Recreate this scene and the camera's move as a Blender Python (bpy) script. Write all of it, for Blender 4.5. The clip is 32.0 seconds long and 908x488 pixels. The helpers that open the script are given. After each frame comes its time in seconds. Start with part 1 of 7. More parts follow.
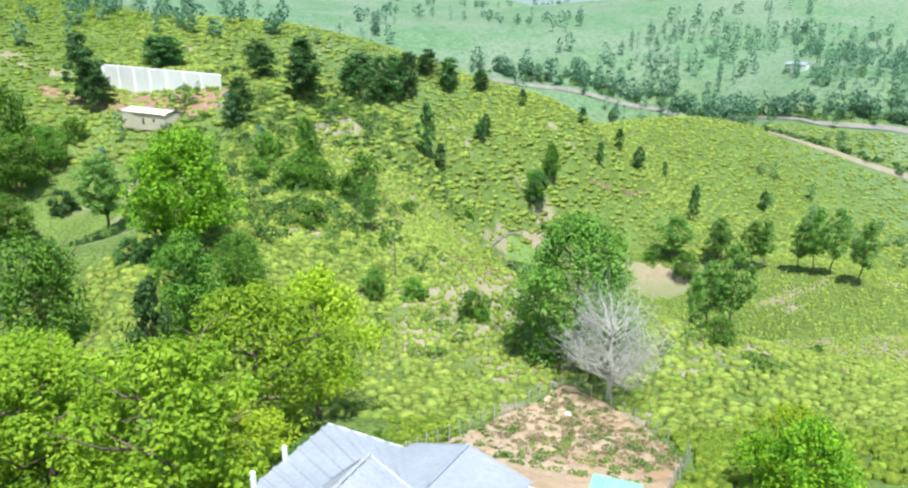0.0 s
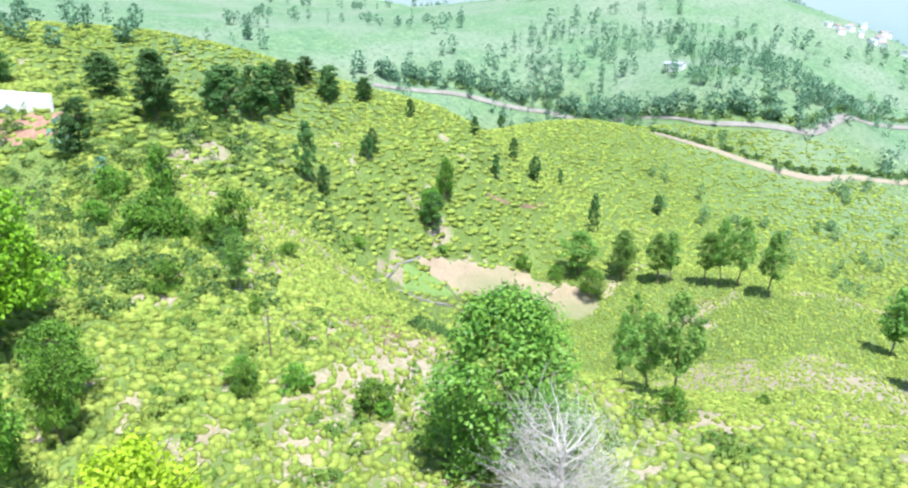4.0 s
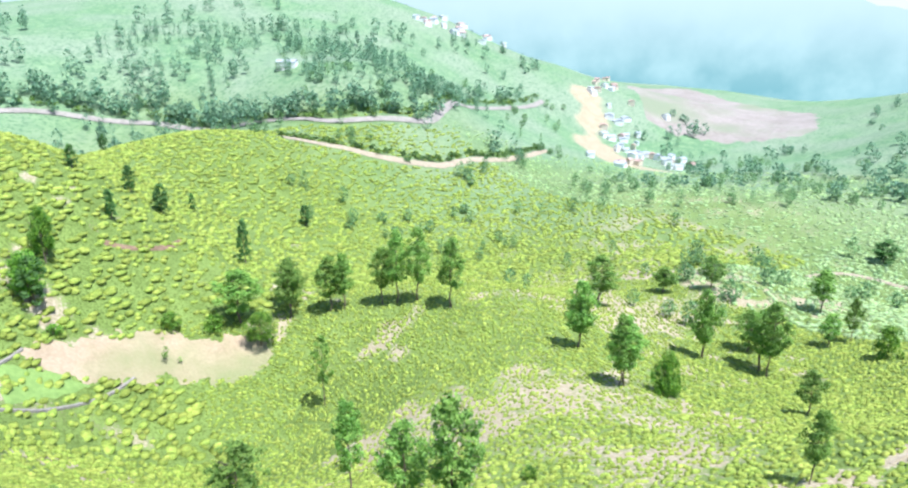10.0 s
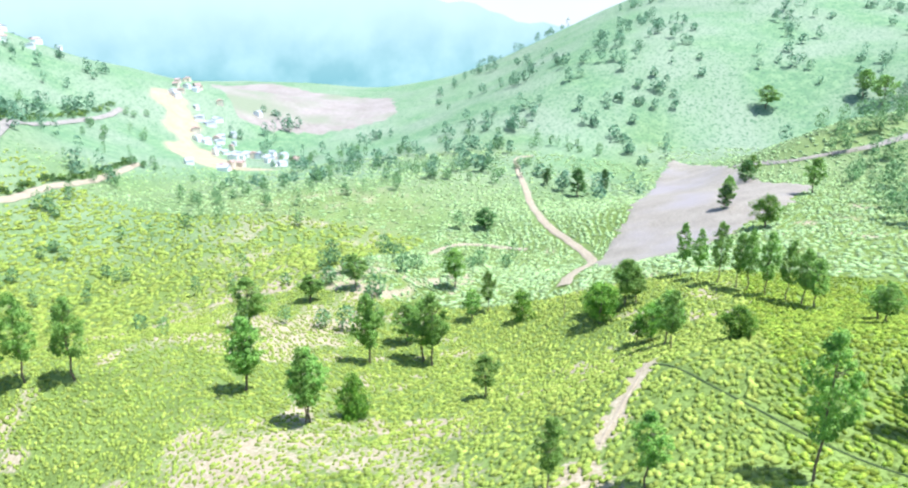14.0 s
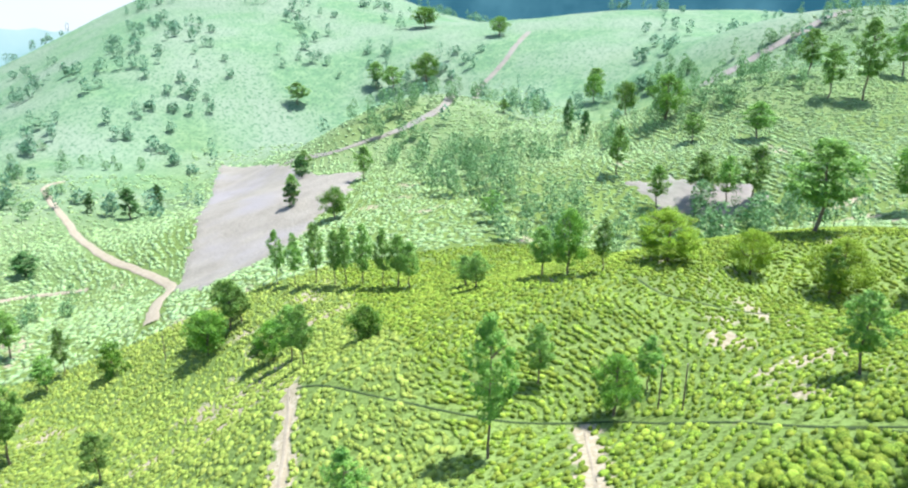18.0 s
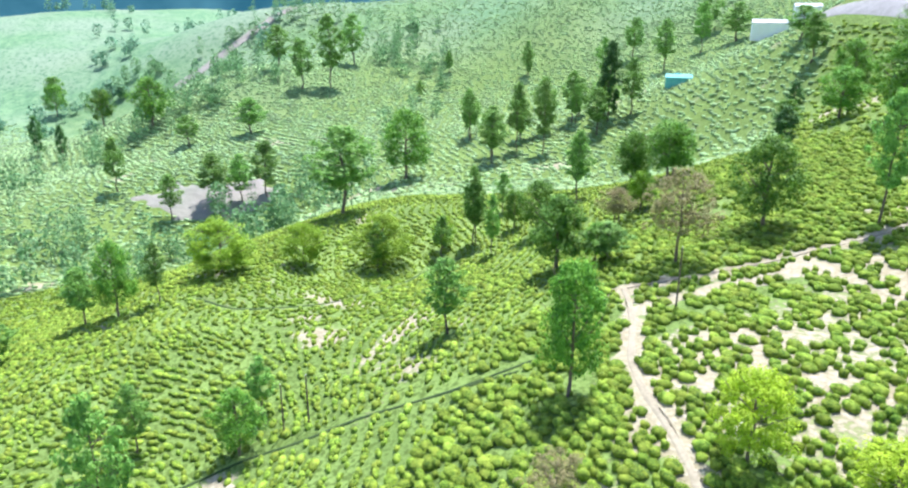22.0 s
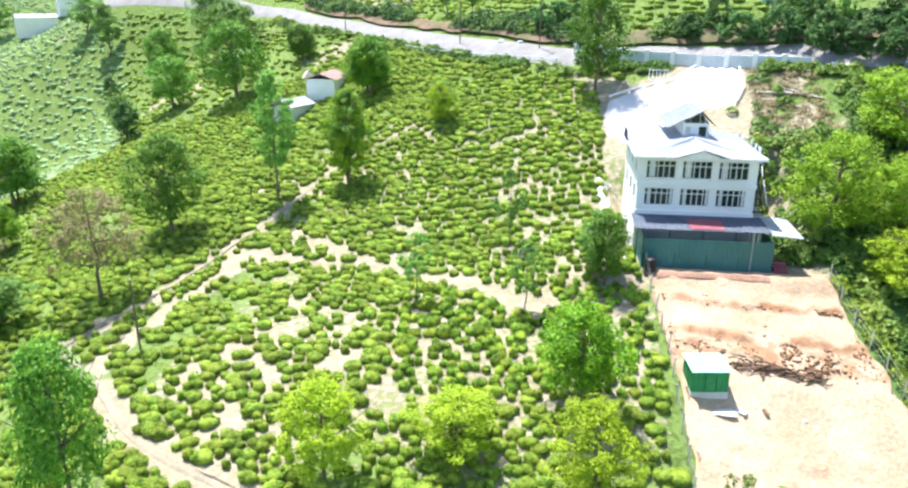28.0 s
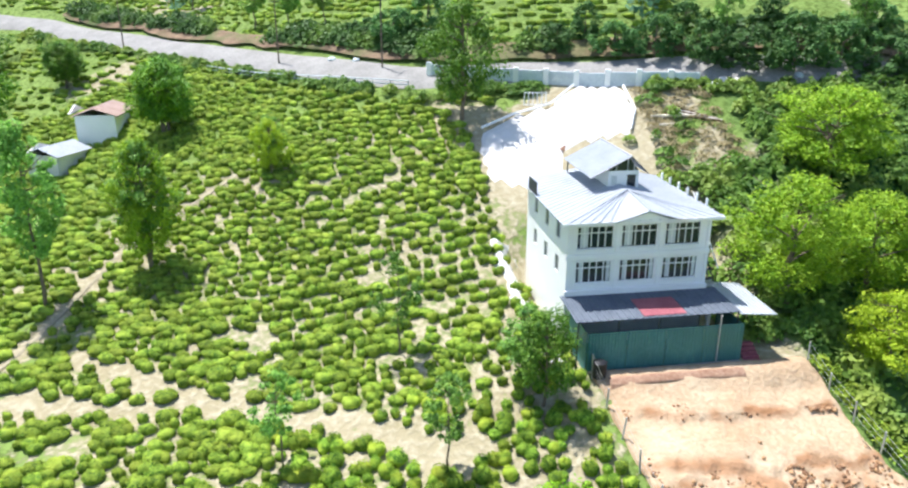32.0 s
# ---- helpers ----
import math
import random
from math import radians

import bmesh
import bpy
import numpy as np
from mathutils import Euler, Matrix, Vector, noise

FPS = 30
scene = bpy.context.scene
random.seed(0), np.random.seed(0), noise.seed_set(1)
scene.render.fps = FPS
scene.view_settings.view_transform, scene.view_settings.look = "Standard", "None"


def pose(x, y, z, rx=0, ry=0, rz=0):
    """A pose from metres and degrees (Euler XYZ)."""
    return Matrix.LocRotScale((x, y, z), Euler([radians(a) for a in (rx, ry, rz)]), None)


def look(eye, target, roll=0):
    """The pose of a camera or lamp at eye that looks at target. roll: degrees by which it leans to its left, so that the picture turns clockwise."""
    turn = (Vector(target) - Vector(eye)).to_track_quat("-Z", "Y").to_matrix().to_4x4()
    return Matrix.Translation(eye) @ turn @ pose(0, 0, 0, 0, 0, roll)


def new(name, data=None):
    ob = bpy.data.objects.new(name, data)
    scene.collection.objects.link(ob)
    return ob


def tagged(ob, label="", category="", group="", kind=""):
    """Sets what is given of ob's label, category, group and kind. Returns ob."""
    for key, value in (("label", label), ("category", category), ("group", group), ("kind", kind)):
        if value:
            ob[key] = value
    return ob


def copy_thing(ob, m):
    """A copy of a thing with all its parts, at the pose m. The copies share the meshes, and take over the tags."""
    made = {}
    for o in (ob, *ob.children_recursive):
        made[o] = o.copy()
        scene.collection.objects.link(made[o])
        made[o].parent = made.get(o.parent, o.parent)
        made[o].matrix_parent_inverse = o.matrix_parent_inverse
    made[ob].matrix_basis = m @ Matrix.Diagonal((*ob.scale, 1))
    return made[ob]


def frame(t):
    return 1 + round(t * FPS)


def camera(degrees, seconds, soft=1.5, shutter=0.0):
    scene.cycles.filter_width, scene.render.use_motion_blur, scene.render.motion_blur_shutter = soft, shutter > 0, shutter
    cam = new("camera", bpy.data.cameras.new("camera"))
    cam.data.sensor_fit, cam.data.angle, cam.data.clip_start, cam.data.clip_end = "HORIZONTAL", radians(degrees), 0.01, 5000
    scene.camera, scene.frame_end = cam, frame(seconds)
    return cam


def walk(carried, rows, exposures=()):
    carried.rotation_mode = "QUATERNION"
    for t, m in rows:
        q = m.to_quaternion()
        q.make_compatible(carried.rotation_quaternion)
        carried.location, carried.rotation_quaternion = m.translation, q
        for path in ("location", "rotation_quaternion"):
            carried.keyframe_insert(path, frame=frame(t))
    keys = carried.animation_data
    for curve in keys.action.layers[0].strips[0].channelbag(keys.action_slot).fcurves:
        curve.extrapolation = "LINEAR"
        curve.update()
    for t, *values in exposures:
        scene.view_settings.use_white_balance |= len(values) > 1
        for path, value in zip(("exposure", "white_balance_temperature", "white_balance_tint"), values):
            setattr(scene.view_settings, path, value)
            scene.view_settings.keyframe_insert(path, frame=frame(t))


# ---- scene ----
cam = camera(63.87, 32.0, soft=2.3)
# seconds, place in metres, yaw, pitch, roll in degrees
ROWS = [
    (0.0, 0.24, 0.09, 43.87, 0.02, -19.14, 0.31),
    (0.5, 0.27, 3.04, 44.10, -0.87, -19.14, 0.31),
    (1.0, 0.29, 5.99, 44.32, -1.65, -19.12, 0.28),
    (1.5, 0.29, 8.95, 44.50, -2.39, -19.11, 0.26),
    (2.0, 0.30, 11.93, 44.59, -3.43, -19.10, 0.27),
    (2.5, 0.34, 14.91, 44.61, -4.64, -19.10, 0.28),
    (3.0, 0.42, 17.93, 44.58, -6.04, -19.08, 0.26),
    (3.5, 0.52, 21.00, 44.55, -7.50, -19.07, 0.25),
    (5.5, 1.33, 33.59, 44.40, -14.35, -19.09, 0.20),
    (6.0, 1.66, 36.65, 44.38, -16.18, -19.12, 0.17),
    (6.5, 2.04, 39.64, 44.39, -18.22, -19.17, 0.18),
    (7.0, 2.47, 42.55, 44.41, -21.10, -19.19, 0.18),
    (7.5, 2.92, 45.35, 44.41, -24.10, -19.23, 0.17),
    (8.0, 3.44, 48.08, 44.35, -27.05, -19.24, 0.13),
    (8.5, 4.05, 50.76, 44.20, -29.83, -19.25, 0.13),
    (9.0, 4.76, 53.39, 44.01, -32.96, -19.23, 0.14),
    (9.5, 5.55, 55.95, 43.84, -35.80, -19.25, 0.13),
    (10.0, 6.40, 58.44, 43.74, -39.04, -19.26, 0.10),
    (10.5, 7.29, 60.85, 43.70, -42.15, -19.33, 0.09),
    (11.0, 8.20, 63.15, 43.73, -46.06, -19.36, 0.06),
    (11.5, 9.14, 65.36, 43.78, -49.62, -19.43, 0.13),
    (12.0, 10.14, 67.47, 43.86, -53.63, -19.45, 0.13),
    (12.5, 11.18, 69.51, 43.96, -57.29, -19.51, 0.16),
    (13.0, 12.29, 71.47, 44.06, -61.64, -19.54, 0.04),
    (13.5, 13.42, 73.32, 44.16, -66.00, -19.60, 0.03),
    (14.0, 14.56, 75.07, 44.27, -70.84, -19.61, 0.05),
    (14.5, 15.66, 76.71, 44.36, -75.13, -19.61, 0.20),
    (16.5, 19.81, 81.69, 44.50, -92.97, -19.46, 0.47),
    (17.0, 20.92, 82.65, 44.50, -97.71, -19.41, 0.42),
    (17.5, 22.08, 83.50, 44.48, -101.95, -19.42, 0.34),
    (18.0, 23.34, 84.24, 44.47, -106.78, -19.45, 0.21),
    (18.5, 24.68, 84.90, 44.47, -111.32, -19.48, 0.08),
    (19.0, 26.08, 85.45, 44.47, -116.42, -19.51, 0.02),
    (19.5, 27.51, 85.99, 44.45, -121.02, -19.55, 0.03),
    (20.0, 29.00, 86.49, 44.39, -126.24, -19.58, 0.08),
    (20.5, 30.49, 86.99, 44.32, -131.12, -19.55, 0.21),
    (21.0, 31.88, 87.40, 44.25, -136.59, -19.43, 0.29),
    (21.5, 33.20, 87.71, 44.17, -141.47, -19.36, 0.35),
    (22.0, 34.44, 87.87, 44.09, -146.91, -19.32, 0.28),
    (22.5, 35.69, 87.91, 43.99, -151.81, -19.30, 0.21),
    (23.0, 36.95, 87.81, 43.85, -157.24, -19.25, 0.10),
    (23.5, 38.24, 87.62, 43.71, -162.09, -19.26, 0.05),
    (24.0, 39.47, 87.33, 43.61, -167.45, -19.28, -0.07),
    (24.5, 40.66, 86.96, 43.55, -172.30, -19.32, -0.12),
    (25.0, 41.81, 86.50, 43.54, -177.69, -19.33, -0.21),
    (25.5, 42.95, 85.93, 43.54, -182.54, -19.36, -0.20),
    (26.0, 44.02, 85.18, 43.51, -187.94, -19.41, -0.23),
    (26.5, 45.02, 84.22, 43.45, -192.63, -19.47, -0.21),
    (28.5, 47.74, 77.82, 42.95, -201.54, -19.46, 0.28),
    (29.0, 47.72, 75.48, 42.95, -202.90, -19.48, 0.31),
    (29.5, 47.38, 72.81, 42.99, -204.70, -19.44, 0.34),
    (30.0, 46.75, 69.87, 43.06, -207.41, -19.44, 0.29),
    (30.5, 45.96, 66.72, 43.19, -209.91, -19.51, 0.26),
    (31.0, 45.04, 63.43, 43.38, -211.89, -19.55, 0.14),
    (31.5, 43.98, 59.94, 43.61, -213.79, -19.57, 0.06),
    (32.0, 42.81, 56.33, 43.84, -215.82, -19.51, 0.04),
]
walk(cam, [(t, pose(x, y, z, 90 + pitch, 0, yaw) @ pose(0, 0, 0, 0, 0, roll)) for t, x, y, z, yaw, pitch, roll in ROWS],
     exposures=[(0.0, 0.43, 6250, 8), (1.0, 0.7, 6150, 15), (3.0, 0.76, 6050, 16), (6.0, 0.78, 6000, 17), (9.0, 0.74, 6000, 17), (11.0, 0.94, 5950, 19), (13.0, 0.96, 5950, 19), (18.0, 0.92, 6100, 15), (22.0, 1.0, 5900, 16), (25.0, 1.12, 5850, 17), (29.0, 1.05, 6400, 13), (32.0, 0.8, 6400, 12)])

# ---------------------------------------------------------------- light
SUN_AZIMUTH, SUN_HEIGHT = 171.0, 68.0        # degrees clockwise from +y, degrees above the horizon
world = bpy.data.worlds.new("sky")
scene.world = world
world.use_nodes = True
wn = world.node_tree.nodes
sky = wn.new("ShaderNodeTexSky")
sky.sky_type, sky.sun_disc = "NISHITA", False
sky.sun_elevation, sky.sun_rotation = radians(SUN_HEIGHT), radians(SUN_AZIMUTH)
sky.air_density, sky.dust_density, sky.altitude = 1.3, 2.5, 1500
wn["Background"].inputs["Strength"].default_value = 0.125
world.node_tree.links.new(sky.outputs[0], wn["Background"].inputs["Color"])
sun_data = bpy.data.lights.new("sun", "SUN")
sun_data.energy, sun_data.angle, sun_data.color = 4.7, radians(0.6), (1.0, 0.975, 0.94)
sun = new("sun", sun_data)
sa, sh = radians(SUN_AZIMUTH), radians(SUN_HEIGHT)
sun.matrix_world = look((math.sin(sa) * math.cos(sh) * 300, math.cos(sa) * math.cos(sh) * 300, math.sin(sh) * 300), (0, 0, 0))


# ---------------------------------------------------------------- materials
def material(name, low, high, scale=1.0, rough=0.85, bump=0.3, fine=8.0, metal=0.0, thin=0.0, vary=0.0, island=False, third=None, spec=0.3):
    """Two colours mixed by noise at two scales in world metres, with relief; thin: light that passes through leaves;
    vary: how far single objects (or islands of one mesh) differ in brightness; third: a stain colour in wide patches."""
    m = bpy.data.materials.new(name)
    m.use_nodes = True
    nt = m.node_tree
    n, link = nt.nodes, nt.links.new
    bsdf = n["Principled BSDF"]
    bsdf.inputs["Roughness"].default_value, bsdf.inputs["Metallic"].default_value = rough, metal
    bsdf.inputs["Specular IOR Level"].default_value = spec
    pos = n.new("ShaderNodeNewGeometry")
    n1, n2 = n.new("ShaderNodeTexNoise"), n.new("ShaderNodeTexNoise")
    for node, s, d in ((n1, scale, 3.0), (n2, scale * fine, 4.0)):
        node.inputs["Scale"].default_value, node.inputs["Detail"].default_value = s, d
        link(pos.outputs["Position"], node.inputs["Vector"])
    add = n.new("ShaderNodeMath")
    add.operation = "ADD"
    link(n1.outputs["Fac"], add.inputs[0])
    link(n2.outputs["Fac"], add.inputs[1])
    ramp = n.new("ShaderNodeMapRange")
    ramp.inputs["From Min"].default_value, ramp.inputs["From Max"].default_value = 0.75, 1.25
    link(add.outputs[0], ramp.inputs["Value"])
    mix = n.new("ShaderNodeMix")
    mix.data_type = "RGBA"
    mix.inputs["A"].default_value, mix.inputs["B"].default_value = (*low, 1), (*high, 1)
    link(ramp.outputs[0], mix.inputs["Factor"])
    colour = mix.outputs["Result"]
    if third:
        n3 = n.new("ShaderNodeTexNoise")
        n3.inputs["Scale"].default_value, n3.inputs["Detail"].default_value = scale * 0.3, 5.0
        link(pos.outputs["Position"], n3.inputs["Vector"])
        r3 = n.new("ShaderNodeMapRange")
        r3.inputs["From Min"].default_value, r3.inputs["From Max"].default_value = 0.48, 0.66
        link(n3.outputs["Fac"], r3.inputs["Value"])
        m3 = n.new("ShaderNodeMix")
        m3.data_type = "RGBA"
        m3.inputs["B"].default_value = (*third, 1)
        link(colour, m3.inputs["A"])
        link(r3.outputs[0], m3.inputs["Factor"])
        colour = m3.outputs["Result"]
    if vary:
        rnd = pos.outputs["Random Per Island"] if island else n.new("ShaderNodeObjectInfo").outputs["Random"]
        span = n.new("ShaderNodeMapRange")
        span.inputs["To Min"].default_value, span.inputs["To Max"].default_value = 1 - vary, 1 + vary
        link(rnd, span.inputs["Value"])
        hsv = n.new("ShaderNodeHueSaturation")
        link(span.outputs[0], hsv.inputs["Value"])
        hue = n.new("ShaderNodeMapRange")
        hue.inputs["To Min"].default_value, hue.inputs["To Max"].default_value = 0.5 - vary * 0.02, 0.5 + vary * 0.03
        link(rnd, hue.inputs["Value"])
        link(hue.outputs[0], hsv.inputs["Hue"])
        link(colour, hsv.inputs["Color"])
        colour = hsv.outputs["Color"]
    link(colour, bsdf.inputs["Base Color"])
    if bump:
        b = n.new("ShaderNodeBump")
        b.inputs["Strength"].default_value, b.inputs["Distance"].default_value = bump, 0.5 / max(scale * fine, 0.01)
        link(n2.outputs["Fac"], b.inputs["Height"])
        link(b.outputs[0], bsdf.inputs["Normal"])
    if thin:
        tr = n.new("ShaderNodeBsdfTranslucent")
        link(colour, tr.inputs["Color"])
        sh_mix = n.new("ShaderNodeMixShader")
        sh_mix.inputs[0].default_value = thin
        link(bsdf.outputs[0], sh_mix.inputs[1])
        link(tr.outputs[0], sh_mix.inputs[2])
        link(sh_mix.outputs[0], n["Material Output"].inputs["Surface"])
    return m


def glass_material():
    m = bpy.data.materials.new("dark_window_glass")
    m.use_nodes = True
    b = m.node_tree.nodes["Principled BSDF"]
    b.inputs["Base Color"].default_value = (0.02, 0.03, 0.035, 1)
    b.inputs["Roughness"].default_value = 0.06
    b.inputs["IOR"].default_value = 1.5
    return m


PLOT = material("orange_brown_earth", (0.43, 0.305, 0.19), (0.57, 0.445, 0.305), 0.22, 0.95, 0.7, 12, third=(0.42, 0.275, 0.16))
TANSOIL = material("pale_pinkish_fields", (0.23, 0.21, 0.175), (0.31, 0.285, 0.245), 0.03, 0.95, 0.3, 6, third=(0.20, 0.24, 0.15))
REDSOIL = material("red_cut_earth", (0.28, 0.155, 0.10), (0.42, 0.27, 0.185), 0.5, 0.95, 0.6)
TRACK = material("worn_dirt_track", (0.29, 0.25, 0.17), (0.38, 0.335, 0.235), 0.4, 0.95, 0.4)
ROADTOP = material("dusty_concrete_road", (0.22, 0.215, 0.20), (0.32, 0.31, 0.29), 0.4, 0.85, 0.3)
GREYFIELD = material("cleared_grey_earth", (0.215, 0.20, 0.155), (0.30, 0.28, 0.22), 0.08, 0.95, 0.5, 10, third=(0.27, 0.255, 0.235))
TEA = material("tea_leaves", (0.045, 0.112, 0.014), (0.295, 0.405, 0.042), 2.6, 0.7, 0.7, 4, spec=0.12, thin=0.12, vary=0.30, island=True, third=(0.32, 0.41, 0.05))
# tea across the valley, its colour paled and blued to paint in haze
MIDTEA = material("hazed_valley_tea_leaves", (0.185, 0.325, 0.125), (0.44, 0.57, 0.235), 1.2, 0.7, 0.6, 4, spec=0.12, thin=0.14, vary=0.28, island=True, third=(0.29, 0.43, 0.21))
# lighter copy of the tea, with sunlight painted into the leaf colour
HILLTEA = material("hillside_tea_painted_sunlit", (0.14, 0.225, 0.04), (0.34, 0.43, 0.075), 1.4, 0.7, 0.6, 4, spec=0.12, thin=0.14, vary=0.2, island=True, third=(0.38, 0.46, 0.09))
TEA_ONE = material("tea_leaves_near", (0.03, 0.10, 0.012), (0.29, 0.44, 0.045), 2.6, 0.7, 0.7, 4, spec=0.12, thin=0.14, vary=0.28, third=(0.39, 0.48, 0.05))
LEAF = {
    "olive": material("olive_green_leaves", (0.140, 0.29, 0.012), (0.40, 0.56, 0.035), 0.8, 0.6, 0, 4, thin=0.35, vary=0.15),
    "oak": material("silver_oak_leaves", (0.085, 0.235, 0.040), (0.34, 0.55, 0.115), 0.9, 0.6, 0, 4, thin=0.42, vary=0.25),
    "broad": material("broad_leaves", (0.045, 0.165, 0.018), (0.24, 0.45, 0.045), 0.8, 0.55, 0, 4, thin=0.28, vary=0.25),
    "bright": material("bright_young_leaves", (0.055, 0.20, 0.006), (0.32, 0.56, 0.018), 0.8, 0.55, 0, 4, thin=0.25, vary=0.12),
    "yellow": material("yellow_green_leaves", (0.280, 0.43, 0.015), (0.54, 0.69, 0.040), 0.8, 0.6, 0, 4, thin=0.38, vary=0.15),
    "rust": material("rusty_brown_leaves", (0.22, 0.22, 0.09), (0.38, 0.32, 0.15), 0.8, 0.65, 0, 4, thin=0.4, vary=0.15),
    "dark": material("dark_conifer_needles", (0.06, 0.16, 0.045), (0.15, 0.30, 0.08), 0.9, 0.65, 0, 4, thin=0.35, vary=0.25),
    "big": material("dark_glossy_leaves", (0.060, 0.19, 0.025), (0.26, 0.46, 0.060), 0.6, 0.5, 0, 4, thin=0.30, vary=0.15),
}
# far trees: haze is painted into the leaf colour
FARLEAF = material("hazed_far_tree_leaves", (0.115, 0.255, 0.15), (0.225, 0.39, 0.23), 0.5, 0.7, 0, 4, thin=0.45, vary=0.35, island=True)
BARK = material("grey_brown_bark", (0.12, 0.09, 0.065), (0.24, 0.19, 0.14), 1.5, 0.9, 0.5, 6)
DEADWOOD = material("bleached_dead_wood", (0.48, 0.46, 0.41), (0.68, 0.66, 0.60), 1.5, 0.8, 0.3, 6)
WHITE = material("white_wall_paint", (0.88, 0.88, 0.87), (0.92, 0.92, 0.91), 0.6, 0.6, 0.08, 10, third=(0.85, 0.84, 0.82))
ROOFSHEET = material("pale_grey_roof_sheet", (0.36, 0.39, 0.425), (0.45, 0.48, 0.515), 0.5, 0.4, 0.05, 10, metal=0.1)
ROOFBLUE = material("blue_grey_tile_sheet", (0.31, 0.34, 0.385), (0.40, 0.43, 0.47), 0.7, 0.4, 0.1, 10)
CAP = material("dark_ridge_cap", (0.03, 0.035, 0.05), (0.06, 0.065, 0.08), 1.0, 0.5, 0.1)
AWNING = material("slate_awning_sheet", (0.10, 0.12, 0.15), (0.14, 0.165, 0.20), 0.6, 0.8, 0.1, spec=0.1)
TEALWALL = material("teal_green_sheet_fence", (0.055, 0.18, 0.185), (0.09, 0.25, 0.245), 0.5, 0.5, 0.15, third=(0.08, 0.20, 0.18))
REDPAINT = material("red_oxide_paint", (0.26, 0.07, 0.09), (0.36, 0.12, 0.14), 0.8, 0.6, 0.1)
CONCRETE = material("bright_new_concrete", (0.58, 0.57, 0.55), (0.70, 0.69, 0.67), 0.4, 0.8, 0.15, 8, third=(0.60, 0.58, 0.54))
STEEL = material("dark_painted_steel", (0.05, 0.06, 0.07), (0.09, 0.10, 0.11), 1.0, 0.45, 0.05, metal=0.5)
GALV = material("galvanised_post", (0.42, 0.43, 0.44), (0.58, 0.58, 0.58), 2.0, 0.5, 0.05, metal=0.3)
SHEDSIDE = material("green_painted_sheet", (0.012, 0.22, 0.075), (0.025, 0.30, 0.11), 0.8, 0.45, 0.1)
SHEDTOP = material("faded_mint_roof_sheet", (0.25, 0.57, 0.40), (0.36, 0.65, 0.48), 0.8, 0.5, 0.1)
LOGS = material("stacked_brown_wood", (0.10, 0.06, 0.035), (0.24, 0.15, 0.09), 2.0, 0.9, 0.4)
BLACKPLASTIC = material("black_plastic", (0.012, 0.013, 0.015), (0.03, 0.03, 0.035), 1.0, 0.4, 0.05)
PARAPET = material("weathered_grey_wall", (0.48, 0.55, 0.59), (0.64, 0.70, 0.72), 0.6, 0.85, 0.2)
CLAY = material("pinkish_roof_tiles", (0.34, 0.23, 0.19), (0.46, 0.34, 0.29), 0.8, 0.85, 0.3)
TARP = material("blue_green_tarpaulin", (0.10, 0.42, 0.42), (0.18, 0.55, 0.53), 0.8, 0.5, 0.1)
CREAM = material("cream_wall", (0.62, 0.55, 0.42), (0.74, 0.67, 0.54), 0.6, 0.8, 0.1)
NETTING = material("green_shade_net", (0.16, 0.27, 0.075), (0.23, 0.35, 0.10), 0.8, 0.9, 0.2, spec=0.1)
CLODEARTH = material("turned_red_brown_earth", (0.26, 0.135, 0.065), (0.44, 0.27, 0.155), 1.5, 0.95, 0.6, 6, vary=0.3, island=True)
# near-black green: the shade down in the ditches is painted into their earth
DITCHEARTH = material("ditch_earth_painted_shade", (0.02, 0.045, 0.012), (0.05, 0.08, 0.02), 0.6, 0.95, 0.5)
BANKEARTH = material("dull_bank_earth", (0.15, 0.10, 0.06), (0.27, 0.19, 0.12), 0.5, 0.95, 0.7, 8, third=(0.09, 0.13, 0.04))
FARTOP = material("worn_grey_asphalt", (0.21, 0.20, 0.17), (0.32, 0.305, 0.26), 0.2, 0.85, 0.3)
# bluer copy of the oak leaves, with some haze put into the colour
MIDLEAF = material("hazed_valley_oak_leaves", (0.085, 0.215, 0.085), (0.27, 0.44, 0.185), 0.6, 0.65, 0, 4, thin=0.45, vary=0.3, island=True)
GLASS = glass_material()
CURTAIN = material("pale_curtain_cloth", (0.55, 0.58, 0.58), (0.72, 0.74, 0.74), 3.0, 0.9, 0.1)


# ---------------------------------------------------------------- mesh helpers
def mesh_of(name, verts, faces, mat, smooth=False):
    """A mesh from arrays: verts (n, 3), faces (m, 3 or 4)."""
    me = bpy.data.meshes.new(name)
    verts, faces = np.asarray(verts, np.float32), np.asarray(faces, np.int32)
    k = faces.shape[1]
    me.vertices.add(len(verts))
    me.vertices.foreach_set("co", verts.ravel())
    me.loops.add(faces.size)
    me.loops.foreach_set("vertex_index", faces.ravel())
    me.polygons.add(len(faces))
    me.polygons.foreach_set("loop_start", np.arange(0, faces.size, k, dtype=np.int32))
    me.polygons.foreach_set("loop_total", np.full(len(faces), k, np.int32))
    if smooth:
        me.polygons.foreach_set("use_smooth", np.ones(len(faces), bool))
    me.update(calc_edges=True)
    me.materials.append(mat)
    return me


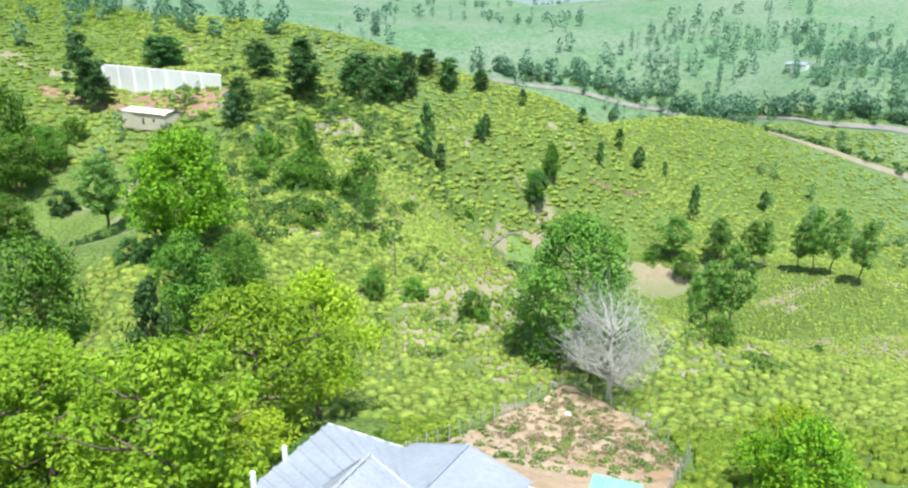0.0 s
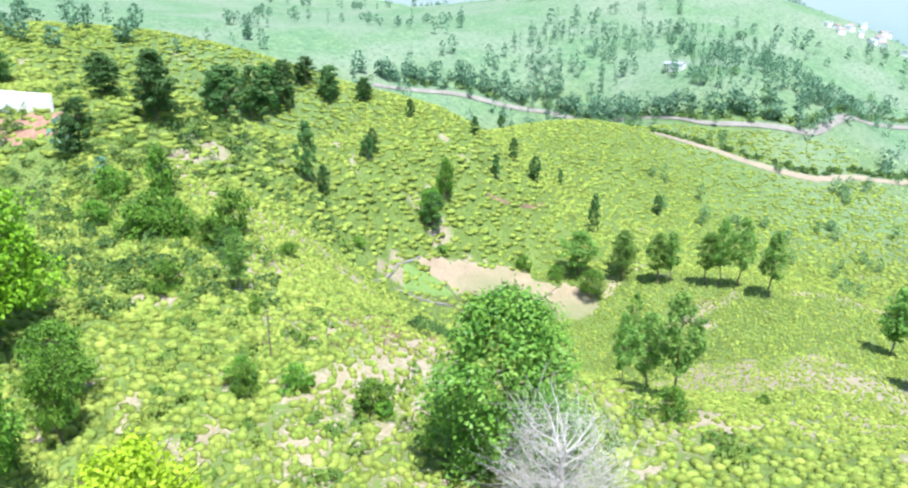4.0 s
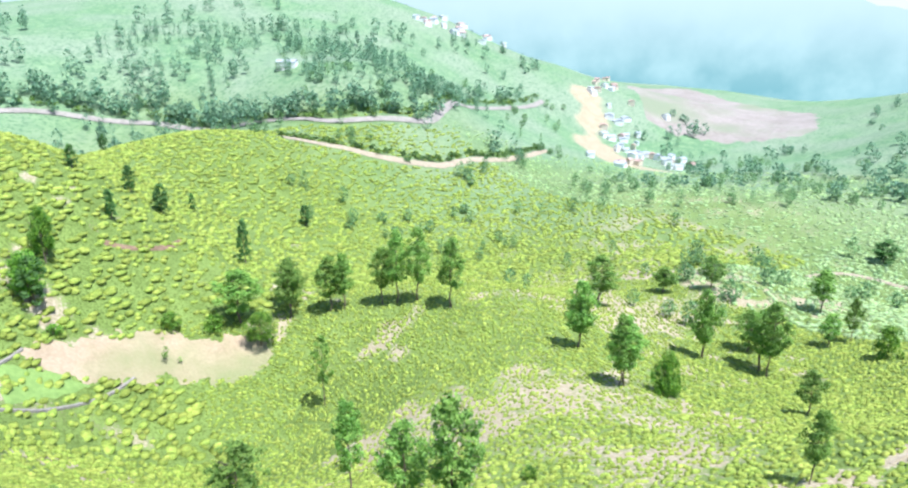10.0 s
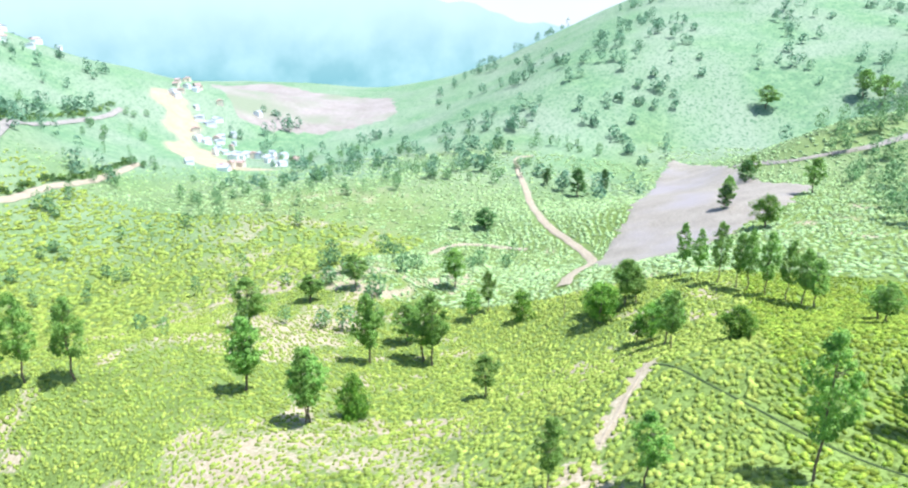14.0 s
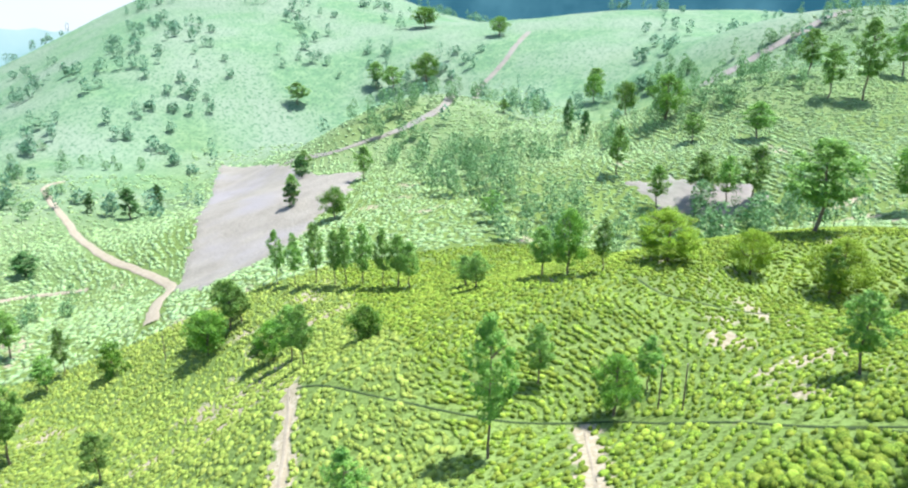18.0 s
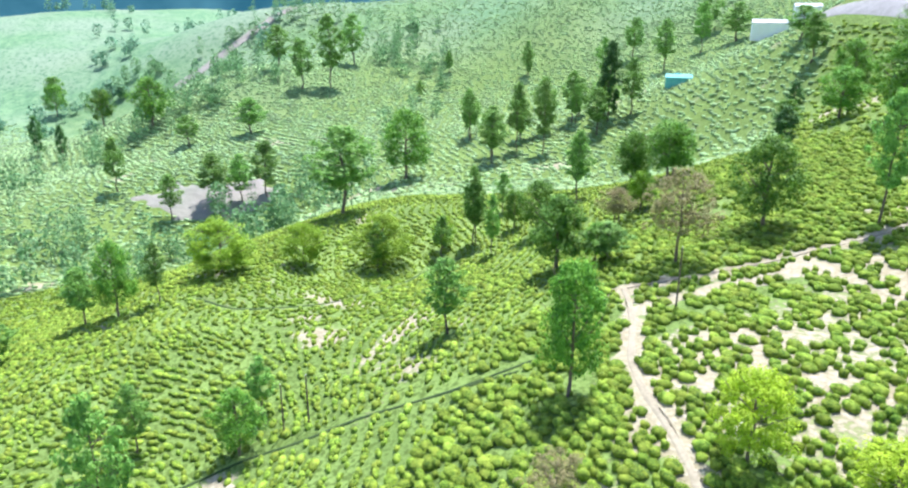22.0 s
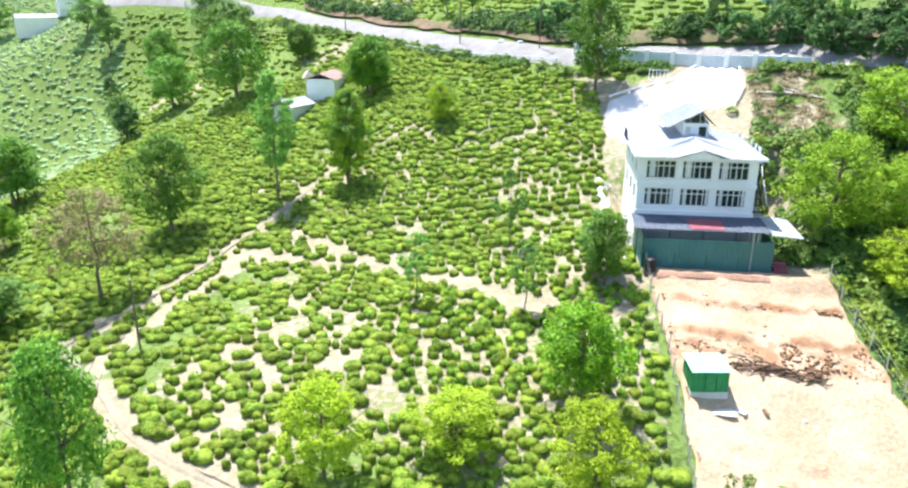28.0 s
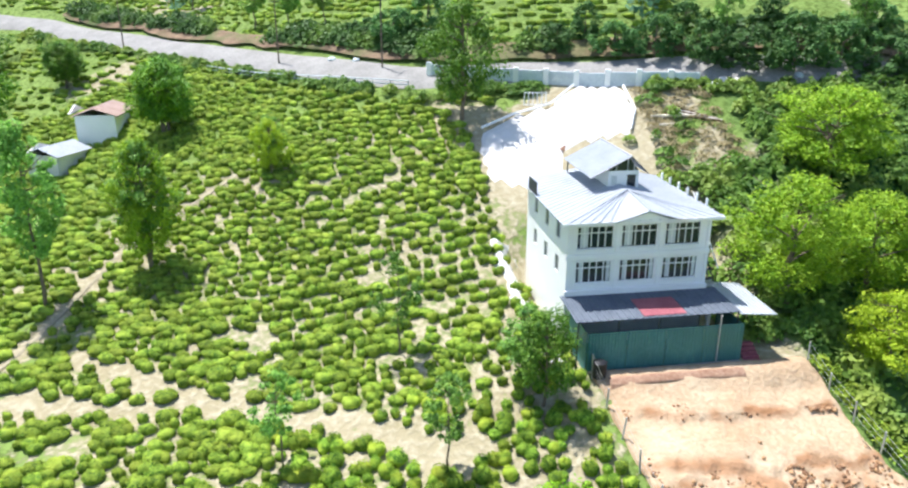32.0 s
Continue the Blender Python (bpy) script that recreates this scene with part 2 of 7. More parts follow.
def part(name, bm, mat, parent, label="", smooth=False):
    me = bpy.data.meshes.new(name)
    bm.to_mesh(me)
    bm.free()
    me.materials.append(mat)
    if smooth:
        for p in me.polygons:
            p.use_smooth = True
    ob = new(name, me)
    ob.parent = parent
    return tagged(ob, label)


def empty(name, m, label, category, group="", kind=""):
    ob = new(name)
    ob.empty_display_size = 0.3
    ob.matrix_basis = m
    return tagged(ob, label, category, group, kind)


def box(x0, x1, y0, y1, z0, z1, bevel=0.02, bm=None):
    bm = bm or bmesh.new()
    made = bmesh.ops.create_cube(bm, size=1, matrix=Matrix.LocRotScale(((x0 + x1) / 2, (y0 + y1) / 2, (z0 + z1) / 2), None, (abs(x1 - x0), abs(y1 - y0), abs(z1 - z0))))
    if bevel:
        edges = list({e for v in made["verts"] for e in v.link_edges})
        bmesh.ops.bevel(bm, geom=edges, offset=bevel, segments=1, affect="EDGES")
    return bm


def prism(points, y0, y1, bm=None):
    """An outline in x, z pushed from y0 to y1."""
    bm = bm or bmesh.new()
    a = [bm.verts.new((x, y0, z)) for x, z in points]
    b = [bm.verts.new((x, y1, z)) for x, z in points]
    bm.faces.new(a)
    bm.faces.new(b[::-1])
    for i in range(len(points)):
        j = (i + 1) % len(points)
        bm.faces.new((a[j], a[i], b[i], b[j]))
    bmesh.ops.recalc_face_normals(bm, faces=bm.faces)
    return bm


def slab(corners, thick, bm=None):
    """A sheet with thickness from four corners in space."""
    bm = bm or bmesh.new()
    p = [Vector(c) for c in corners]
    nrm = (p[1] - p[0]).cross(p[3] - p[0]).normalized() * thick
    a = [bm.verts.new(c) for c in p]
    b = [bm.verts.new(c - nrm) for c in p]
    bm.faces.new(a)
    bm.faces.new(b[::-1])
    for i in range(4):
        j = (i + 1) % 4
        bm.faces.new((a[j], a[i], b[i], b[j]))
    bmesh.ops.recalc_face_normals(bm, faces=bm.faces)
    return bm


def rod(a, b, r0, r1=None, sides=6, bm=None):
    """A tapered rod between two places."""
    bm = bm or bmesh.new()
    a, b = Vector(a), Vector(b)
    d = b - a
    m = Matrix.Translation((a + b) / 2) @ d.to_track_quat("Z", "Y").to_matrix().to_4x4()
    bmesh.ops.create_cone(bm, cap_ends=True, segments=sides, radius1=r0, radius2=r0 if r1 is None else r1, depth=d.length, matrix=m)
    return bm


# ---------------------------------------------------------------- the lie of the land
# hills and hollows: centre x, y, spread and height in metres
RANGES = ((3000, 1000, 1300, -610.3), (-2000, -2000, 1300, 326), (-3000, 1000, 1300, 254.1), (0, -1500, 600, 181.8), (0, 3000, 600, 152.1), (2500, 500, 600, 80.7), (-1000, 1000, 600, 39.9), (2500, 1500, 600, 53.1), (-1500, -1000, 600, -23.9), (2000, 2000, 600, -28.3),)
RIDGES = ((1020, -220, 280, 8), (500, 1080, 280, 107.6), (1280, 300, 280, 56), (1020, 1340, 280, 111.3), (1020, -1000, 280, -88.8), (240, 1080, 280, -42.5), (1280, 820, 280, 85.7), (1280, -740, 280, 49.4), (1280, 1340, 280, -55), (1020, 560, 280, -34.4), (1280, 40, 280, 197.3), (-140, -80, 140, 20.1), (380, 180, 140, -71.7), (640, 570, 140, -40.1), (120, 440, 140, -49.3), (-140, 440, 140, 7.7), (640, 50, 140, -57.7), (770, 310, 140, -37), (-400, -340, 140, 72.3), (770, 180, 140, 83.2), (-140, -340, 140, 35.9), (770, -470, 140, 67.2), (770, 830, 140, -30.6), (640, -470, 140, -35.7),)
RIDGES_MORE = ((250, 700, 140, 20), (380, -470, 140, 27.3), (770, 700, 140, 42.7), (-400, 180, 140, 22.9), (770, -210, 140, 32.4), (640, 830, 140, 22.4), (120, 830, 140, 13.4),)
KNOLLS = ((220, -90, 75, -37.9), (80, 190, 75, -5.6), (290, 540, 75, 22.4), (360, 260, 75, 38.7), (290, -230, 75, -13.6), (150, 540, 75, -22.6), (150, -230, 75, -22.3), (360, -90, 75, 19.2), (500, 470, 75, -5), (290, 50, 75, -17.7), (500, -20, 75, 57.2), (500, -300, 75, 34.9), (10, 540, 75, -9.5), (430, -230, 75, -9.3), (220, -300, 75, -11.1), (500, 260, 75, 1.6), (500, 190, 75, 34.8), (290, 470, 75, 19.5), (360, 400, 75, -11.9), (430, -160, 75, -37.5), (430, 50, 75, -22.7),)
FOLDS = ((-30, 80, 40, -25.4), (-110, 160, 40, -46.3), (90, -40, 40, -1.7), (130, 240, 40, 10.2), (170, 0, 40, 17.1), (170, 80, 40, -4.2), (50, 320, 40, 20), (130, -120, 40, 3.9), (250, 200, 40, 26.1), (50, 200, 40, -39.2), (-30, 240, 40, -0.8), (170, 120, 40, -12.8), (-30, 320, 40, -63.7), (130, 280, 40, -7.1), (-110, 240, 40, -23.3), (250, 80, 40, 11.2), (50, -160, 40, 20.5), (-30, -120, 40, -11.5), (10, 280, 40, 17.4), (-70, 240, 40, 27.8), (210, -40, 40, -23.7), (250, 280, 40, 8.5), (90, -120, 40, -25.5),)
BANKS = ((-16, 114, 22, 1.7), (28, 4, 22, -6.8), (94, 48, 22, -11), (116, 114, 22, -6.1), (28, 70, 22, -6.3), (-60, 92, 22, -6.8), (72, 4, 22, -1.7), (116, 70, 22, 7.8), (-16, 4, 22, -3.5), (28, -40, 22, -5.6), (116, -18, 22, -12.4),)
SPURS = ((380, 50, 110, 33.0), (80, 150, 55, -2.7), (176, 18, 26, -9.4), (230, -100, 55, 23.3), (400, 1000, 230, 20.1), (46, 148, 26, -8.3), (130, 450, 55, 20.1), (380, 320, 110, -3.5), (72, -34, 26, -1.4), (80, 300, 55, -11.8), (280, 200, 55, -10.9), (430, -50, 55, -10.0), (-20, 350, 55, 46.0), (20, 96, 26, 1.1), (200, 680, 110, -8.7), (124, 200, 26, 3.8), (-200, 1200, 230, 19.6), (-20, 250, 55, -8.2), (470, 680, 110, 13.0), (130, 400, 55, 19.2), (230, 250, 55, -17.0), (202, 96, 26, 6.7), (98, 70, 26, -0.6), (180, -200, 55, 6.5),)
HOLLOWS = ((560, 1080, 260, 26.0), (140, 1250, 300, 22.0), (380, -200, 55, 14.3), (230, 350, 55, -15.0), (430, 450, 55, -8.2), (560, 50, 110, -8.0), (800, 1200, 230, -5.3), (380, -50, 55, -13.7), (-400, 1000, 230, -8.8), (228, -8, 26, 5.1), (180, 450, 55, 13.6), (98, -8, 26, -3.3), (124, -34, 26, 4.2), (72, 44, 26, 1.1), (330, -100, 55, -11.8), (330, -200, 55, 14.0), (176, 148, 26, -0.3), (72, 96, 26, -5.5), (290, 770, 110, -13.9), (30, -200, 55, -0.9), (176, -60, 26, 6.3), (280, 0, 55, 12.1), (280, 100, 55, -1.5), (380, -150, 55, 15.3), (380, 100, 55, 17.9), (176, 70, 26, 3.7), (380, 50, 55, 9.2), (-400, 1400, 230, -8.1), (-70, 350, 55, 12.8),)
LAND = RANGES + RIDGES + RIDGES_MORE + KNOLLS + FOLDS + BANKS + SPURS + HOLLOWS

HX, HY = 0.55, 22.0                                   # middle of the house front
UX, UY, NX, NY = -0.891, 0.454, 0.454, 0.891          # along the front, and out from it


def hash2(ix, iy, seed):
    v = np.sin(ix * 127.1 + iy * 311.7 + seed * 74.7) * 43758.5453
    return v - np.floor(v)


def vnoise(x, y, size, seed=0):
    """Smooth noise from 0 to 1 with features of that size."""
    x, y = np.asarray(x, float) / size, np.asarray(y, float) / size
    ix, iy = np.floor(x), np.floor(y)
    fx, fy = x - ix, y - iy
    fx, fy = fx * fx * (3 - 2 * fx), fy * fy * (3 - 2 * fy)
    a, b = hash2(ix, iy, seed), hash2(ix + 1, iy, seed)
    c, d = hash2(ix, iy + 1, seed), hash2(ix + 1, iy + 1, seed)
    return (a * (1 - fx) + b * fx) * (1 - fy) + (c * (1 - fx) + d * fx) * fy


def step01(a, b, v):
    t = np.clip((v - a) / (b - a), 0, 1)
    return t * t * (3 - 2 * t)


def local(x, y):
    """Along the house front and out from it."""
    dx, dy = np.asarray(x, float) - HX, np.asarray(y, float) - HY
    return dx * UX + dy * UY, dx * NX + dy * NY


def place(u, n):
    return HX + UX * u + NX * n, HY + UY * u + NY * n


def ground_z(x, y):
    x, y = np.asarray(x, float), np.asarray(y, float)
    z = np.zeros_like(x)
    for cx, cy, r, h in LAND:
        z = z + h * np.exp(-((x - cx) ** 2 + (y - cy) ** 2) / (2 * r * r))
    far = np.hypot(x - 50, y - 60)
    z = z + (vnoise(x, y, 9, 1) - 0.5) * 0.5 + (vnoise(x, y, 31, 2) - 0.5) * 1.2 * step01(70, 200, far)
    z = z + (vnoise(x, y, 110, 3) - 0.5) * 12 * step01(260, 700, far) + (vnoise(x, y, 420, 4) - 0.5) * 40 * step01(800, 1800, far)
    u, n = local(x, y)
    # the levelled pad of the house and its forecourt, and a cut step in the plot
    pad = step01(-8.5, -6.0, u) * step01(13.5, 11.0, u) * step01(-16, -11, n) * step01(7.5, 5.0, n)
    z = z * (1 - pad) + 17.05 * pad
    return z


def land_z(x, y):
    """The broad lie of the land, without its small roughness."""
    z = np.zeros_like(np.asarray(x, float))
    for cx, cy, r, h in LAND:
        z = z + h * np.exp(-((x - cx) ** 2 + (y - cy) ** 2) / (2 * r * r))
    return z


def gz(x, y):
    return float(ground_z(np.array([x]), np.array([y]))[0])


def line_distance(x, y, pts):
    """Distance from places to a line of points."""
    best = np.full(np.shape(x), 1e9)
    for (ax, ay), (bx, by) in zip(pts, pts[1:]):
        dx, dy = bx - ax, by - ay
        t = np.clip(((x - ax) * dx + (y - ay) * dy) / (dx * dx + dy * dy + 1e-9), 0, 1)
        best = np.minimum(best, np.hypot(x - ax - t * dx, y - ay - t * dy))
    return best


def inside(x, y, poly):
    hit = np.zeros(np.shape(x), bool)
    for (ax, ay), (bx, by) in zip(poly, poly[1:] + poly[:1]):
        cross = ((ay > y) != (by > y)) & (x < (bx - ax) * (y - ay) / (by - ay + 1e-9) + ax)
        hit ^= cross
    return hit


ROAD = [(70.0, -175.0), (42.9, -136.0), (21.3, -105.7), (10.9, -76.6), (3.9, -54.8), (-1.9, -35.5), (-7.8, -21.8), (-17.8, -14.2), (-25.8, -6.8), (-33.9, -0.7), (-38.0, 3.2), (-43.0, 8.3), (-48.0, 14.0), (-57.0, 25.0), (-70.0, 45.0)]
PATH_A = [(41.0, 44.0), (44.0, 39.6), (47.5, 34.6), (51.4, 30.6), (55.0, 24.9), (57.0, 17.9), (58.8, 13.3), (62.3, 6.7)]
PATH_B = [(62.3, 6.7), (55.5, 3.7), (45.3, -5.0), (37.2, -12.6), (27.8, -20.4), (15.8, -22.9)]
PATH_C = [(58.8, 13.3), (42.6, -3.5), (37.5, 1.9), (30.8, 7.0), (25.2, 13.1), (20.5, 19.8), (17.2, 23.9)]
PATH_D = [(36.3, -5.1), (30.0, 7.2), (23.5, 16.0), (20.0, 22.4)]
PATH_E = [(127.4, 80.0), (113.8, 80.9), (103.1, 82.4), (96.0, 83.6)]
PATH_F = [(92.0, 46.7), (85.4, 49.2), (78.3, 52.5), (72.0, 55.0)]
PATH_G = [(101.9, 61.5), (90.8, 39.8), (67.5, 27.5), (64.9, 25.5)]
TAN_FIELDS = [(1004.5, 863.5), (1112.7, 795.8), (1013.1, 526.9), (859.8, 449.4), (770.2, 506.9), (736.5, 590.0)]
RED_CUT = [(-136.9, 241.1), (-115.9, 243.8), (-79.0, 221.1), (-61.8, 216.1), (-59.7, 207.6), (-75.5, 209.4), (-105.2, 227.4), (-131.6, 237.4)]
DRIVE = [(-7.5, -8.1), (-11.6, -7.6), (-16.0, -6.1), (-20.5, -7.0), (-24.6, -2.9), (-22.4, 1.0), (-19.5, 3.1), (-13.9, 0.4), (-10.9, 1.0), (-9.0, 4.2), (-5.8, 3.0), (-3.5, -1.0), (-6.1, -6.6)]
BLUEHUT = [(115.5, -188.8)]
PATH_H = [(-16.4, 108.7), (-13.5, 105.6), (-8.2, 104.2), (-2.5, 102.8)]
PATH_I = [(-6.3, 116.8), (0.9, 124.6), (9.6, 137.9)]
FOOTPATHS = [PATH_A, PATH_B, PATH_C, PATH_D, PATH_E, PATH_F, PATH_H, PATH_I]
FAR_ROAD = [(29.1, 609.8), (100.5, 616.0), (168.6, 587.0), (201.3, 522.6), (235.1, 466.0), (308.6, 457.0), (431.3, 557.6), (599.5, 632.2)]
FORK = [(189.9, 440.0), (222.0, 432.8), (249.4, 422.7), (283.9, 411.8), (352.5, 425.2), (445.0, 476.2)]
DIRT = [(529.7, 192.9), (518.5, 203.2), (469.1, 188.3), (442.4, 176.6), (411.2, 166.5), (370.0, 150.5), (347.8, 137.8), (335.6, 129.0), (321.6, 121.3), (295.6, 111.2), (278.5, 115.5), (228.0, 112.5)]
DIRT_B = [(309.0, 189.8), (325.8, 188.8), (333.2, 181.0), (333.7, 166.4), (329.1, 148.1)]
GREY_EDGE = [(597.9, 97.7), (563.1, 73.1), (485.8, 55.8), (406.8, 44.7), (382.1, 26.2), (348.4, 36.9), (313.7, 55.2), (285.0, 68.0), (262.0, 84.0), (250.0, 98.0), (291.0, 110.7), (338.8, 106.8), (408.3, 105.4)]
GREY_STRIP = [(497.0, 55.1), (450.0, 26.9), (446.4, -8.1), (464.7, -41.0), (653.8, -129.6), (687.0, -166.8), (763.4, -220.7)]
CLEARING = [(22.9, 229.5), (31.7, 236.3), (53.4, 242.1), (78.9, 238.1), (82.5, 230.0), (72.7, 224.5), (53.4, 229.3), (38.8, 228.9), (26.7, 226.1)]
NET = [(17.9, 223.9), (28.0, 226.7), (33.9, 225.4), (16.2, 210.9)]
YARD_WALL = [(7.7, 198.5), (15.8, 221.1), (23.1, 230.5)]
YARD_WALL_B = [(13.6, 206.2), (44.6, 229.4)]
RUBBLE = [(697.6, 649.5), (557.0, 520.5), (534.3, 460.7), (538.6, 430.0)]
SCAR = [(51.2, 268.8), (57.6, 268.7), (67.5, 273.0), (77.5, 283.7)]


PINK_FIELD = [(271.3, -59.9), (251.8, -61.5), (235.5, -68.3), (223.5, -78.9), (224.5, -91.6), (238.4, -92.4), (264.0, -76.5)]
PINK_STRIP = [(463.9, -224.9), (455.6, -242.0), (452.8, -258.2), (446.8, -285.9), (447.8, -325.3)]
DRAIN_A = [(124.3, 78.9), (110.1, 70.2), (102.2, 61.3), (96.8, 51.5), (92.3, 41.7), (80.4, 34.3), (69.4, 30.0), (64.7, 26.1)]
DRAIN_B = [(131.3, 17.6), (120.7, 18.3), (115.0, 11.9), (111.6, 6.4), (110.6, -5.1), (110.9, -21.3), (102.6, -27.0)]
DRAIN_C = [(89.9, 40.3), (83.1, 35.5), (76.6, 32.9), (70.6, 30.6), (65.3, 28.2)]
DITCH = [(339.7, -5.4), (305.2, -7.9), (281.5, -14.3), (268.6, -17.6), (253.2, -14.5)]
SPUR_TOP = (123.0, 3.0)


def sandy(x, y):
    """Poor sandy ground, where the tea stands thin: 0 to 1."""
    wander = 14 * (vnoise(x, y, 23, 91) - 0.5)
    s = 0.8 * np.exp(-((x + wander - 74) / 56) ** 2 - ((y - wander - 128) / 44) ** 2) + 0.9 * np.exp(-((x - 185) / 60) ** 2 - ((y - 215) / 50) ** 2)
    s = s + 0.55 * np.exp(-((x - 340) / 110) ** 2 - ((y - 270) / 80) ** 2) + 0.6 * np.exp(-((x - 5) / 13) ** 2 - ((y - 116) / 12) ** 2)
    s = s + 0.35 * np.exp(-((x - 2) / 34) ** 2 - ((y - 92) / 22) ** 2)
    s = s + 0.75 * np.exp(-((x - 0) / 14) ** 2 - ((y - 186) / 9) ** 2) + 0.7 * np.exp(-((x - 22) / 16) ** 2 - ((y - 212) / 6) ** 2) + 0.5 * np.exp(-((x + 14) / 9) ** 2 - ((y - 152) / 8) ** 2)
    u, n = local(x, y)
    s = s + 0.75 * np.exp(-((u + 11) / 5) ** 2 - ((n - 13) / 13) ** 2) + 0.5 * np.exp(-((x - 32) / 12) ** 2 - ((y - 30) / 10) ** 2) + 0.27 * np.exp(-((x - 118) / 40) ** 2 - ((y - 12) / 14) ** 2)
    s = s + 0.14 * np.exp(-((x - SPUR_TOP[0]) / 14) ** 2 - ((y - SPUR_TOP[1]) / 9) ** 2)
    return np.clip(s * (0.55 + 0.75 * step01(0.25, 0.65, vnoise(x, y, 13, 92))), 0, 1)


def bare_soil(x, y):
    """How much open soil shows between the plants, 0 to 1."""
    u, n = local(x, y)
    far = np.hypot(x - 50, y - 60)
    patch = vnoise(x, y, 17, 5) * 0.55 + vnoise(x, y, 5, 6) * 0.45
    field = step01(-4, -6, u) * step01(-52, -40, u) * step01(-42, -34, n) * step01(34, 26, n) * step01(66, 58, x)
    b = step01(0.52, 0.86, patch + 0.38 * sandy(x, y) - 0.08) * 0.9 * (1 - 0.8 * step01(200, 400, far))
    b = np.maximum(b, sandy(x, y) * (0.22 + 0.42 * vnoise(x, y, 6, 12) + 0.25 * vnoise(x, y, 1.7, 14)))
    b = np.maximum(b, field * (0.48 + 0.42 * step01(0.3, 0.65, patch)))
    b = np.maximum(b, 0.75 * step01(5.7, 6.2, u) * step01(13.0, 12.0, u) * step01(-34, -30, n) * step01(6, 4, n) * step01(0.25, 0.5, patch))
    b = np.maximum(b, 0.9 * step01(8, 11, u) * step01(21, 17, u) * step01(-35, -31, n) * step01(-17, -20, n) * step01(0.2, 0.5, vnoise(x, y, 3.5, 93)))
    b = np.maximum(b, 0.9 * step01(3.6, 1.8, line_distance(x, y, DRIVE + DRIVE[:1]) + (vnoise(x, y, 2.5, 13) - 0.5) * 2))
    for pts in FOOTPATHS:
        b = np.maximum(b, step01(1.9, 0.7, line_distance(x, y, pts) + (vnoise(x, y, 3, 7) - 0.5) * 1.4))
    b = np.maximum(b, step01(28, 5, line_distance(x, y, RUBBLE) + (vnoise(x, y, 25, 8) - 0.5) * 36) * 0.8)
    return np.clip(b, 0, 1) * step01(2600, 900, far)


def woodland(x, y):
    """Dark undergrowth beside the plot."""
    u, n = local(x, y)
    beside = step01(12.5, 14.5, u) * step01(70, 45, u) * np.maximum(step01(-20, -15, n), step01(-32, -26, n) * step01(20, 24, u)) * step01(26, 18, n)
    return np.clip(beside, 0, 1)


def far_haze(x, y):
    """How far the haze of distance is painted into the ground colour: 0 to 1."""
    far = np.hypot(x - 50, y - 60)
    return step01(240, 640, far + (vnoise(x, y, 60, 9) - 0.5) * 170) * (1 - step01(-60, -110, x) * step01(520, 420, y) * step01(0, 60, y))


def make_ground():
    k, a, half = 4.85, 63.5, 215
    s = np.linspace(-1, 1, 2 * half + 1)
    gx, gy = 70 + a * np.sinh(k * s), 85 + a * np.sinh(k * s)
    x, y = np.meshgrid(gx, gy)
    z = ground_z(x, y)
    count = 2 * half + 1
    i = np.arange(count * count).reshape(count, count)
    faces = np.stack([i[:-1, :-1], i[:-1, 1:], i[1:, 1:], i[1:, :-1]], -1).reshape(-1, 4)
    me = mesh_of("ground", np.stack([x, y, z], -1).reshape(-1, 3), faces, GROUND, smooth=True)
    for name, values in (("bare", bare_soil(x, y)), ("wood", woodland(x, y)), ("far_haze", far_haze(x, y))):
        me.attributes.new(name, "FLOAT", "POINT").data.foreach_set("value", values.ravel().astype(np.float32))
    ob = new("ground", me)
    return tagged(ob, "green hilly tea country with pale soil showing between the plants", "ground", kind="structure")


